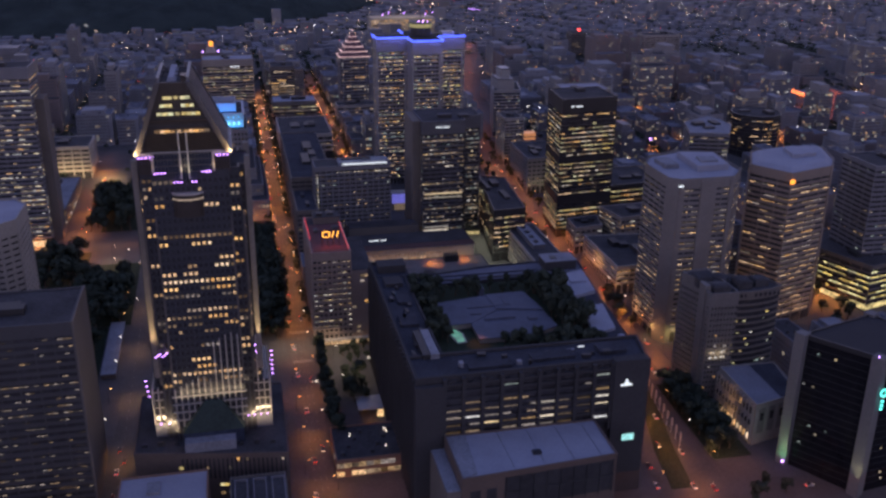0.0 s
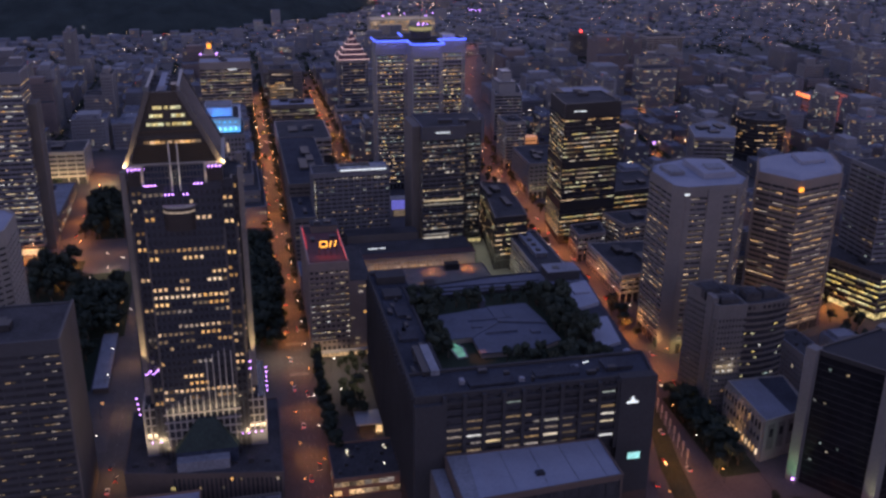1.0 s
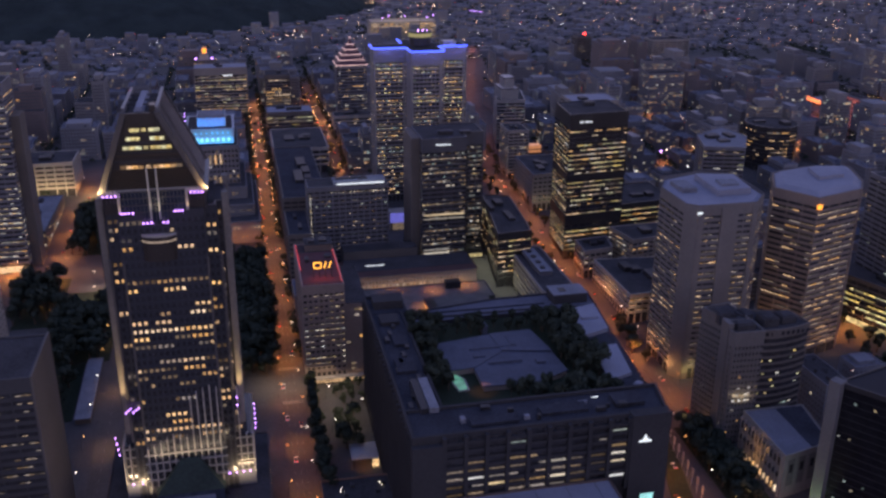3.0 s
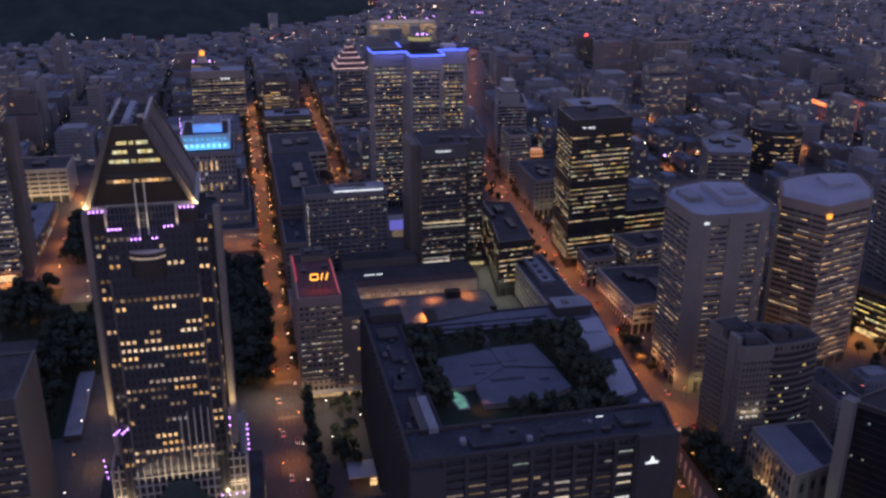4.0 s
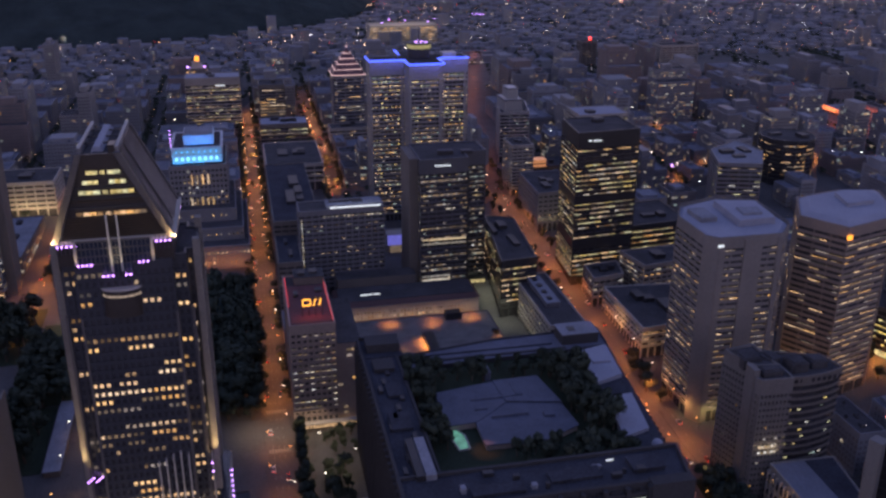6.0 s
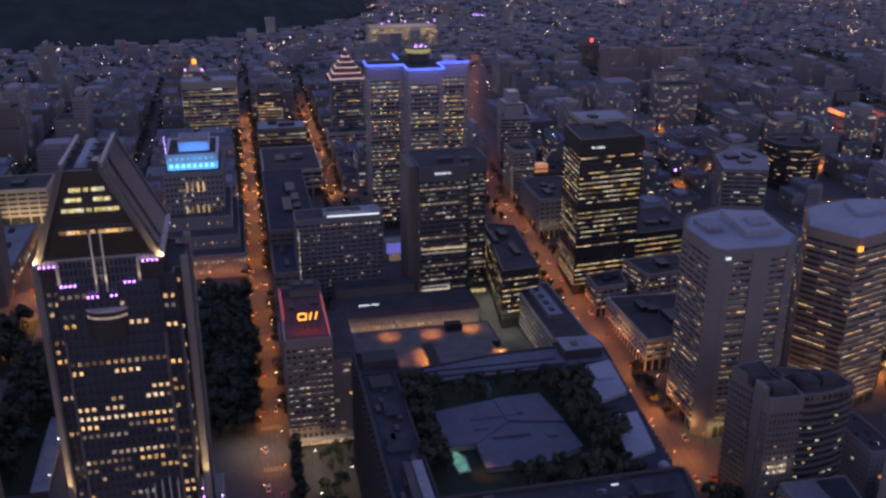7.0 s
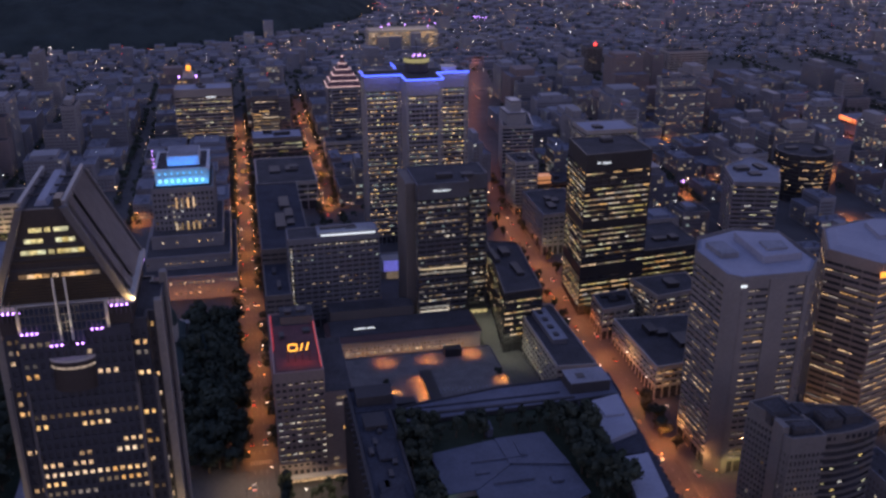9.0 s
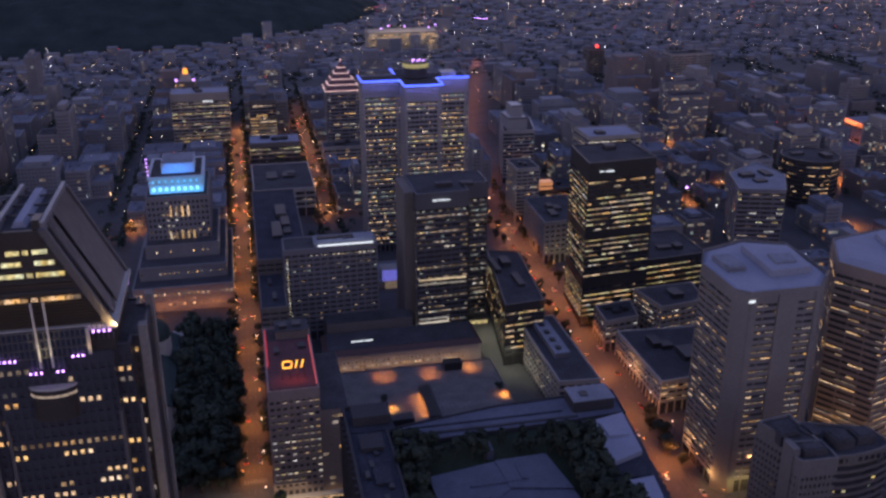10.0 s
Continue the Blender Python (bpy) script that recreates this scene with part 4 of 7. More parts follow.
# ---------------------------------------------------------------- station, parking deck, hotel
def station():
    b = thing("railway_station", (131, 701, 15), "low stone station hall with a dark red-brown roof", "station")
    part("hall", box(bmesh.new(), 80, 182, 686, 716, 12, 28), STONE, b)
    part("roof", prism(bmesh.new(), rect(79, 183, 685, 717), 28, 30.5, rect(82, 180, 689, 714)), shade("red_brown_roof", (0.10, 0.055, 0.05), 0.8), b)
    part("roof_top", prism(bmesh.new(), rect(82.3, 179.7, 689.3, 713.7), 30.5, 30.9), ROOF_DARK, b)
    rnd = random.Random(3)
    for k in range(33):
        x = 86 + 2.6 * k
        for z, h in ((18.6, 1.3), (22.0, 1.1)):
            dull = x < 118 and rnd.random() < 0.5 or z > 20
            part("window", box(bmesh.new(), x, x + 0.9, 685.7, 685.95, z, z + h), LIT[rnd.choice(("faint", "faint", "dim") if dull else ("gold", "warm", "dim", "pale"))], b)
        if k % 2:
            part("pilaster", box(bmesh.new(), x + 1.4, x + 2.0, 685.5, 686.1, 13, 26.5), STONE, b)
    part("cornice", box(bmesh.new(), 79.6, 182.4, 685.1, 686.1, 26.6, 27.4), STONE, b)
    part("roof_light", box(bmesh.new(), 98, 106, 698, 698.5, 31, 31.6), LED_WHITE, b)
    part("roof_light", box(bmesh.new(), 107, 112, 698, 698.5, 31, 31.6), LED_WHITE, b)
    part("rear_block", box(bmesh.new(), 84, 142, 717.2, 732, 12, 36), CONCRETE_DARK, b)
    part("rear_roof", box(bmesh.new(), 84.3, 141.7, 717.5, 731.7, 36, 36.4), ROOF_DARK, b)
    return b


station()
deck = block("parking_deck", "paved parking deck lit by sodium lamps", rect(84, 184, 600, 670), 24, CONCRETE_DARK, shade("worn_deck_paving", (0.135, 0.125, 0.118), 0.9, stain=0.12, spread=0.4), "parking deck", lip=0.7)
# low wall and the shadow east of it, drawn as one black box
part("stair_pit", box(bmesh.new(), 131.5, 138.5, 606, 642, 24.0, 26.2), BLACK_PANEL, deck)
part("stair_hut", box(bmesh.new(), 152, 163, 660, 667, 24, 29), BLACK_PANEL, deck)
part("stair_hut", box(bmesh.new(), 105, 122, 603, 610, 24, 28), METAL_DARK, deck)
for k in range(14):
    part("bay_line", box(bmesh.new(), 140 + 2.6 * k, 140.15 + 2.6 * k, 616, 621, 24.005, 24.02), ROOF_PALE, deck)
for x, y in ((113.6, 661), (141.8, 659), (169.0, 662)):
    spot_lamp("deck_lamp_light", (x, y, 28.4), (x, y, 24), 5000, (1.0, 0.30, 0.06), 150, 0.3)
for k in range(4):
    spot_lamp("deck_lamp_light", (130.2, 609 + 8.4 * k, 26.4), (129.6, 609 + 8.4 * k, 24), 2600, (1.0, 0.32, 0.065), 160, 0.3)
for x, y in ((112.0, 621.8), (180.2, 624.6)):
    spot_lamp("deck_lamp_light", (x, y, 26.6), (x, y, 24), 3600, (1.0, 0.34, 0.07), 160, 0.3)
    lamp_dots(deck, [(x, y, 25.0)], 0.3, LED_BULB, "deck_lamp")
area_lamp("station_wall_light", (131, 681, 17.5), 96, 1.5, 1300, (1.0, 0.48, 0.18), (0, 0.8, 0.6))
forecourt = thing("station_forecourt", (188, 690, 14), "pale greenish lit paved forecourt", "forecourt", kind="structure")
part("paving", prism(bmesh.new(), [(184.5, 600), (206.5, 600), (206.5, 668), (196, 718), (184.5, 718)], 8, 16.5), PAVING, forecourt)
area_lamp("forecourt_light", (196, 690, 30), 12, 70, 6800, (0.98, 0.95, 0.66))
area_lamp("stone_office_light", (199.5, 645, 17), 1.5, 80, 1700, (1.0, 0.88, 0.50), (1, 0, 0.55))


def grand_hotel():
    b = tower("grand_hotel", "dull grey hotel slab with a white-lit roof edge", [(59.5, 733), (122, 735), (122, 757), (59.5, 757)], 85, fl=3.4, bay=2.4, sp=1.8, wall=shade("hotel_dull_stone", (0.15, 0.15, 0.165), 0.7), lit=0.09, tones=("faint", "faint", "dim", "cool"), pier=1.0, cap=4, most=130, run=(1, 1), gear=4, seed=61, category="hotel", wide=4.8)
    part("roof_light_bar", box(bmesh.new(), 82, 119, 733.9, 734.4, 85.6, 86.6), LED_WHITE, b, "white light along the roof edge")
    part("roof_lounge", box(bmesh.new(), 80, 121, 738, 754, 84.3, 86.4), ROOF_GREY, b)
    for k in range(20):
        part("corner_lamp", box(bmesh.new(), 61.0, 61.8, 732.6, 733.0, 38 + 2.1 * k, 39.0 + 2.1 * k), LIT["pale"], b)
    for k in range(20):
        part("top_lamp", box(bmesh.new(), 63 + 2.9 * k, 64.4 + 2.9 * k, 734.0, 734.4, 79, 79.9), LIT["pale" if k % 3 else "dim"], b)
    area_lamp("roof_edge_light", (100, 740, 92), 36, 6, 320, (0.75, 0.82, 1.0))
    return b


grand_hotel()
tower("hotel_wing", "dark long hotel wing with a flat roof", rect(42, 77, 758, 916), 70, roof=ROOF_TAR, fl=3.5, bay=3, sp=1.9, wall=CONCRETE_DARK, lit=0.06, tones=("dim", "warm"), pier=0.9, most=80, run=(1, 2), gear=5, seed=62, category="hotel", wide=6)
tower("hotel_wing", "dark low hotel wing beside the avenue", rect(42, 59, 700, 757.4), 60, roof=ROOF_TAR, fl=3.5, bay=3, sp=1.9, wall=CONCRETE_DARK, lit=0.05, tones=("dim",), pier=0.9, most=60, run=(1, 2), gear=2, seed=63, category="hotel", wide=6)


# ---------------------------------------------------------------- black slab tower by the station
def slab_tower():
    p = [(146, 720), (182, 722), (182, 737), (199, 738), (199, 766), (146, 766)]
    b = tower("dark_slab_tower", "dark glass office tower with black top and scattered lights", p, 122, fl=3.5, bay=1.9, sp=1.2, wall=shade("charcoal_cladding", (0.080, 0.083, 0.098), 0.45), lit=0.5, tones=("faint", "dim", "faint", "cool", "faint", "pale"), pier=0.35, cap=11, most=240, run=(1, 3), gear=2, seed=71, wide=5.7, pane_h=1.1)
    part("side_fin", box(bmesh.new(), 139.5, 146.2, 728, 764, 16, 121), CONCRETE_DARK, b)
    sign_bars(b, 157, 719.6, 116.6, (1.2, 0.8, 0.8, 0.9, 0.4, 1.2, 0.8, 0.6, 0.9), 1.1, LED_WHITE, 0.45)
    part("corner_edge", box(bmesh.new(), 181.2, 182.4, 721.2, 722.4, 16, 112), METAL_DARK, b)
    for z, x0, x1 in ((60.5, 147.5, 180), (57.2, 147.5, 180), (31.5, 147.5, 168), (28.6, 147.5, 168)):
        part("lit_storey", box(bmesh.new(), x0, x1, 720.0, 721.0, z, z + 0.8), LIT["pale"], b)
    part("lit_storey", box(bmesh.new(), 184, 198, 737.9, 738.6, 40, 41.6), LIT["pale"], b)
    part("base_light", box(bmesh.new(), 183, 199, 733, 733.5, 18, 21.5), LIT["lime"], b)
    part("base_canopy", box(bmesh.new(), 182.3, 200, 732, 737.5, 21.5, 23), METAL_DARK, b)
    return b


slab_tower()
tower("lit_glass_office", "dark office block with bright yellow storeys", [(194, 672), (221, 675), (229, 760), (207, 768)], 60, fl=3.8, bay=2.2, sp=1.5, wall=BLACK_PANEL, lit=0.75, tones=("warm", "gold", "dim", "lime"), pier=0.4, cap=5, most=160, pane_h=0.8, run=(2, 7), gear=3, seed=72, wide=6.6)
tower("long_stone_office", "drab stone office block with a dark roof", [(207, 602), (231.5, 600), (232, 688), (207.6, 690)], 42, fl=3.7, bay=2.8, sp=1.9, wall=CONCRETE, lit=0.2, tones=("dim", "lime", "pale"), pier=0.9, cap=3, most=90, run=(1, 2), gear=0, seed=73, roof=ROOF_DARK)
long_roof = thing("rooftop_plant_house", (219, 650, 41), "long dark plant house on the stone office roof", "plant house")
part("body", box(bmesh.new(), 214, 223, 630, 676, 41.2, 44.6), GRANITE, long_roof)
part("roof", box(bmesh.new(), 213.6, 223.4, 629.6, 676.4, 44.6, 45.0), ROOF_GREY, long_roof)
for k in range(4):
    part("fan_box", box(bmesh.new(), 216, 219, 634 + 11 * k, 638 + 11 * k, 45.0, 46.2), METAL_DARK, long_roof)


# ---------------------------------------------------------------- cross-shaped tower with blue light
def cross_tower():
    p = [(132, 866), (161.5, 866), (161.5, 843), (190, 843), (190, 869), (217, 869), (217, 892), (190, 892), (190, 915), (161.5, 915), (161.5, 890), (132, 890)]
    clad = shade("pale_aluminium_panel", (0.28, 0.275, 0.29), 0.5, metal=0.2)
    b = tower("cross_shaped_tower", "pale aluminium cross-shaped tower edged with blue light", p, 168, fl=3.55, bay=1.75, sp=1.25, wall=clad, lit=0.6, tones=("warm", "dim", "lime", "cool", "faint", "gold", "dim", "dim"), pier=0.35, cap=13, most=260, run=(1, 3), gear=0, seed=81, wide=3.5, busy=0.4, pane_h=1.1)
    for x, y in ((131.6, 865.6), (158.4, 865.6), (186.8, 842.6), (161.1, 842.6), (213.6, 868.6)):
        part("corner_panel", box(bmesh.new(), x, x + 2.0, y, y + 2.0, 26, 167), clad, b)
    part("return_wall", box(bmesh.new(), 160.9, 161.6, 843, 866, 26, 167), clad, b)
    for x0, x1, y in ((131.7, 161.2, 865.4), (161.2, 190.3, 842.4), (190.3, 217.3, 868.4)):
        part("blue_light_strip", box(bmesh.new(), x0, x1, y - 0.5, y - 0.1, 167.2, 168.3), LED_BLUE, b, "glowing blue light strip")
    part("blue_light_strip", box(bmesh.new(), 160.6, 161.1, 842.4, 865.4, 167.2, 168.3), LED_BLUE, b, "glowing blue light strip")
    part("blue_light_strip", box(bmesh.new(), 190.4, 190.8, 842.4, 868.4, 167.2, 168.3), LED_BLUE, b, "glowing blue light strip")
    part("blue_light_strip", box(bmesh.new(), 131.0, 131.4, 866, 890, 167.2, 168.3), LED_BLUE, b, "glowing blue light strip")
    part("blue_light_strip", box(bmesh.new(), 160.6, 161.2, 890.3, 915, 167.6, 168.6), LED_BLUE, b, "glowing blue light strip")
    for x0, x1, y in ((132, 161, 862), (162, 190, 839), (190, 217, 865)):
        area_lamp("blue_wash", ((x0 + x1) / 2, y, 169), x1 - x0, 1.2, 1700, (0.13, 0.16, 1.0), (0, 0.35, -1))
    bm = bmesh.new()
    bmesh.ops.create_cone(bm, cap_ends=True, segments=24, radius1=9.6, radius2=9.6, depth=8, matrix=Matrix.Translation((176, 878, 172)))
    part("penthouse", bm, METAL_DARK, b)
    bm = bmesh.new()
    bmesh.ops.create_cone(bm, cap_ends=False, segments=24, radius1=10.4, radius2=10.4, depth=3.6, matrix=Matrix.Translation((176, 878, 177.6)))
    part("lit_restaurant", bm, LIT["bright"], b, "gold-lit round penthouse")
    bm = bmesh.new()
    bmesh.ops.create_cone(bm, cap_ends=True, segments=24, radius1=11, radius2=11, depth=1.0, matrix=Matrix.Translation((176, 878, 179.8)))
    part("penthouse_roof", bm, METAL_DARK, b)
    lamp_dots(b, [(172 + 2.2 * k, 870 + (k % 2) * 6, 181.4) for k in range(5)], 0.6, LED_VIOLET, "violet_lamp")
    part("mast", box(bmesh.new(), 175.8, 176.2, 877.8, 878.2, 180, 193), METAL_DARK, b)
    part("roof_box", box(bmesh.new(), 196, 208, 874, 886, 167, 171), STEEL, b)
    return b


cross_tower()
plaza = block("plaza_podium", "plaza podium with a blue and an amber lit entrance", rect(120, 232, 800, 838), 28, CONCRETE, ROOF_GREY)
part("blue_screen", box(bmesh.new(), 134, 151, 799.4, 799.9, 28.4, 37), glow("blue_entrance_light", (0.20, 0.19, 1.0), 0.62, 0.2), plaza, "glowing blue entrance wall")
part("lit_entrance", box(bmesh.new(), 136, 150, 798.9, 799.8, 21, 28), LIT["dim"], plaza)
part("entrance_box", box(bmesh.new(), 133.5, 151.5, 800, 812, 27, 37.3), CONCRETE, plaza)


# ---------------------------------------------------------------- pyramid-topped tower
def pyramid_tower():
    p = [(126, 1119), (130, 1115), (157, 1115), (161, 1119), (161, 1146), (157, 1150), (130, 1150), (126, 1146)]
    b = tower("pyramid_topped_tower", "dark granite tower with a stepped pyramid roof edged in pinkish light", p, 110, fl=3.7, bay=2.6, sp=1.6, wall=GRANITE, lit=0.3, tones=("dim", "pale", "dim", "warm"), pier=0.7, cap=4, most=170, run=(1, 4), gear=0, seed=91, wide=5.2)
    body = shade("maroon_roof_panel", (0.12, 0.06, 0.07), 0.5)
    for k in range(5):
        h0, h1 = 18.2 - 3.6 * k, 15.4 - 3.6 * k
        if h1 < 1:
            h1 = 0.6
        z = 110 + 5.4 * k
        q = rect(143.5 - h0, 143.5 + h0, 1132.5 - h0, 1132.5 + h0)
        t = rect(143.5 - h1, 143.5 + h1, 1132.5 - h1, 1132.5 + h1)
        part("pyramid_step", prism(bmesh.new(), q, z, z + 5.2, t), body, b)
        part("edge_light", ring(bmesh.new(), inset(q, -0.4), inset(q, 0.15), z - 0.2, z + 0.35), LED_PINK, b, "pinkish white light line")
    lamp_dots(b, [(143.5, 1132, 139)], 1.2, LED_PINK, "tip_lamp")
    return b


pyramid_tower()


# ---------------------------------------------------------------- black tower with lit storeys
def black_tower():
    p = [(262, 715), (312, 720), (312, 764), (266, 762)]
    b = tower("black_office_tower", "black steel and glass tower with many gold-lit storeys", p, 137, fl=3.65, bay=1.6, sp=1.15, wall=BLACK_PANEL, lit=1.25, tones=("gold", "warm", "pale", "dim", "lime", "lime", "dim"), pier=0.3, cap=12, most=270, run=(2, 9), gear=2, seed=101, wide=6.4, busy=0.35, pane_h=0.8)
    sign_bars(b, 270, 714.6, 130.4, (2.2,), 1.0, LED_WHITE)
    sign_bars(b, 274, 714.9, 130.2, (1.0, 0.8, 0.8, 1.0, 0.9), 1.1, LED_WHITE, 0.3)
    for z in (82, 47.5):
        part("plant_storey", ring(bmesh.new(), inset(p, -0.12), inset(p, 0.9), z, z + 7.0), BLACK_PANEL, b)
    return b


black_tower()


# ---------------------------------------------------------------- two pale concrete towers
def notched_tower():
    p = [(271, 535), (277, 529), (315, 529), (329, 545), (331, 588), (309, 598), (281, 588), (271, 570)]
    b = tower("pale_concrete_tower", "pale concrete office tower with blank piers and a stepped pale roof", p, 122, fl=3.6, bay=2.0, sp=1.9, wall=TOWER_GREY, lit=0.62, tones=("dim", "faint", "dim", "warm", "faint", "dim"), pier=0.6, cap=6, most=230, run=(1, 6), gear=0, seed=111, wide=8, roof=ROOF_PALE, pane_h=0.7)
    for x0, x1 in ((292, 303), (276.8, 280.5), (312.5, 315.2)):
        part("blank_pier", box(bmesh.new(), x0, x1, 528.3, 531, 6, 121), TOWER_GREY, b)
    part("corner_shaft", prism(bmesh.new(), [(270.3, 535.6), (276.4, 528.6), (280, 530), (273, 538)], 6, 121.5), TOWER_GREY, b)
    part("sloped_roof", prism(bmesh.new(), inset(p, 0.9), 121.2, 122.3, inset(p, 3.5)), ROOF_PALE, b)
    part("roof_rail", ring(bmesh.new(), inset(p, 0.1), inset(p, 0.35), 122.0, 123.1), TOWER_GREY, b)
    part("roof_block", prism(bmesh.new(), [(297, 545), (320, 546), (324, 576), (300, 582)], 122, 126.4), ROOF_PALE, b)
    part("roof_unit", prism(bmesh.new(), [(303, 552), (315, 552), (317, 562), (305, 564)], 126.4, 127.6), ROOF_GREY, b)
    part("roof_block", box(bmesh.new(), 279, 289, 556, 574, 122, 125.2), ROOF_GREY, b)
    sign_bars(b, 275.6, 528.0, 117.8, (1.3, 0.9, 0.7), 1.3, LED_WHITE, 0.2)
    return b


notched_tower()


def faceted_tower():
    p = [(345, 560), (361, 534), (399, 546), (411, 562), (423, 594), (397, 600), (363, 592)]
    b = tower("faceted_concrete_tower", "warm grey six-sided office tower with an orange sign near the roof", p, 121, fl=3.7, bay=2.0, sp=1.8, wall=TOWER_WARM, lit=0.85, tones=("dim", "warm", "dim", "warm", "faint"), pier=0.5, cap=6.5, most=220, run=(3, 12), gear=0, seed=121, wide=9, roof=ROOF_PALE, pane_h=0.6)
    part("sloped_roof", prism(bmesh.new(), inset(p, 0.9), 120.2, 123, inset(p, 6)), ROOF_PALE, b)
    part("roof_block", prism(bmesh.new(), [(378, 562), (398, 565), (404, 584), (384, 584)], 122.5, 125.5), ROOF_PALE, b)
    part("blank_pier", prism(bmesh.new(), [(398, 545.2), (403, 550.4), (401, 553), (396, 549)], 8, 120), TOWER_WARM, b)
    bm = bmesh.new()
    box(bm, 359.2, 362.4, 532.3, 532.9, 113.8, 116.8)
    part("orange_sign", bm, LED_ORANGE, b, "small orange glowing emblem")
    return b


faceted_tower()


def stepped_office():
    b = thing("stepped_pale_office", (285, 472, 1), "pale concrete office block with square windows and a curved dark wing", "office building")
    rnd = random.Random(131)
    grey = shade("drab_precast_concrete", (0.165, 0.155, 0.148), 0.85, bump=0.3)
    USED.append((258, 322, 446, 494))
    west = [(270.8, 471.4), (284, 470), (283, 494), (264.8, 491)]
    bay = [(267.6, 462.6), (269.2, 459.6), (286.4, 458.8), (287, 474), (268.6, 474)]
    wing = [(286.6, 461), (294, 460.2), (302, 460.8), (310, 462.4), (318.4, 465.4), (316, 480), (287.2, 491)]
    for p, zt, plain, bayw, wall in ((west, 75.0, 8.5, 2.3, grey), (bay, 73.0, 9.0, 2.1, grey)):
        core = inset(p, 0.45)
        part("glass_core", prism(bmesh.new(), core, 0, zt - 1.6), GLASS_DARK, b)
        part("attic_wall", ring(bmesh.new(), p, inset(p, 0.9), zt - plain, zt), wall, b)
        part("roof", prism(bmesh.new(), inset(p, 0.85), zt - 1.5, zt - 1.1), ROOF_DARK, b)
        me = mesh_of("spandrel", ring(bmesh.new(), p, inset(p, 0.9), 0, 1.9), wall)
        for k in range(int((zt - plain - 4) / 3.5)):
            hang("spandrel", me, b, m=Matrix.Translation((0, 0, zt - plain - 3.5 * (k + 1) - (0.9 if k else 0.3))))
        me = mesh_of("pier", box(bmesh.new(), -0.5, 0.5, -0.07, 0.7, 0, zt - plain + 0.2), wall)
        for (xa, ya), (xb, yb) in zip(p[-1:] + p, p):
            n = max(1, round(math.hypot(xb - xa, yb - ya) / bayw))
            turn = Matrix.Rotation(math.atan2(yb - ya, xb - xa), 4, "Z")
            if ya > 492 or xa > 283.5:
                continue
            for k in range(n):
                hang("pier", me, b, m=Matrix.Translation((xa + (xb - xa) * k / n, ya + (yb - ya) * k / n, 0)) @ turn)
        facade_lights(b, core, zt - plain - 3.5 * 16 - 0.6, zt - plain - 18, 3.5, bayw, 2.0, 0.7, 0.14, ("pale", "warm"), rnd, 40, (1, 1), only=(0, 1, 3, 4))
    part("corner_strip", box(bmesh.new(), 267.2, 270.6, 464.6, 472.6, 0, 76), grey, b)
    for k in range(6):
        part("window", box(bmesh.new(), 271.6 + 1.8 * k, 272.6 + 1.8 * k, 458.4, 459.0, 33.5, 34.4), LIT["pale"], b)
        part("window", box(bmesh.new(), 271.6 + 1.8 * k, 272.6 + 1.8 * k, 458.4, 459.0, 30.0, 30.9), LIT["pale"], b)
    core = inset(wing, 0.6)
    part("glass_core", prism(bmesh.new(), core, 0, 70.5), GLASS_DARK, b)
    part("attic_wall", ring(bmesh.new(), wing, inset(wing, 1.0), 66.5, 72), CONCRETE_DARK, b)
    part("roof", prism(bmesh.new(), inset(wing, 0.9), 70.4, 70.9), ROOF_DARK, b)
    for k in range(9):
        part("attic_opening", box(bmesh.new(), -0.9, 0.9, -0.1, 0.3, 68.4, 70.4), GLASS_DARK, b, m=Matrix.Translation((289 + 3.2 * k, 460.5 + 0.004 * (k - 1.5) ** 3, 0)) @ Matrix.Rotation(radians(-4 + 2.7 * k), 4, "Z"))
    me = mesh_of("band", ring(bmesh.new(), wing, inset(wing, 1.0), 0, 1.3), CONCRETE_DARK)
    for k in range(12):
        hang("band", me, b, m=Matrix.Translation((0, 0, 62.4 - 4.1 * k)))
    facade_lights(b, core, 22, 60, 4.1, 1.9, 1.5, 1.7, 0.2, ("pale", "pale", "cool", "lime"), rnd, 60, (1, 3), only=(0, 1, 2, 3))
    for x0, x1, y0, y1, h in ((268, 278, 476, 488, 2.4), (272, 283, 463, 469.5, 2.0), (290, 299, 466, 476, 2.6), (302, 311, 468, 477, 1.8)):
        bm = bmesh.new()
        box(bm, x0, x1, y0, y1, 70, 73.2 + h)
        box(bm, x0 + 1, x1 - 1, y0 + 1, y1 - 1, 73.2 + h, 73.8 + h)
        part("plant_room", bm, ROOF_DARK, b)
    bm = bmesh.new()
    bmesh.ops.create_cone(bm, cap_ends=True, segments=20, radius1=5.0, radius2=5.0, depth=3, matrix=Matrix.Translation((285, 480, 73.5)))
    part("round_plant_room", bm, ROOF_DARK, b)
    area_lamp("arcade_light", (258.6, 470, 5), 2, 40, 2600, (1.0, 0.55, 0.22), (0.8, 0, 0.6))
    area_lamp("arcade_light", (277, 455.6, 31.5), 10, 1, 300, (1.0, 0.72, 0.4), (0, 0.8, 0.6))
    return b


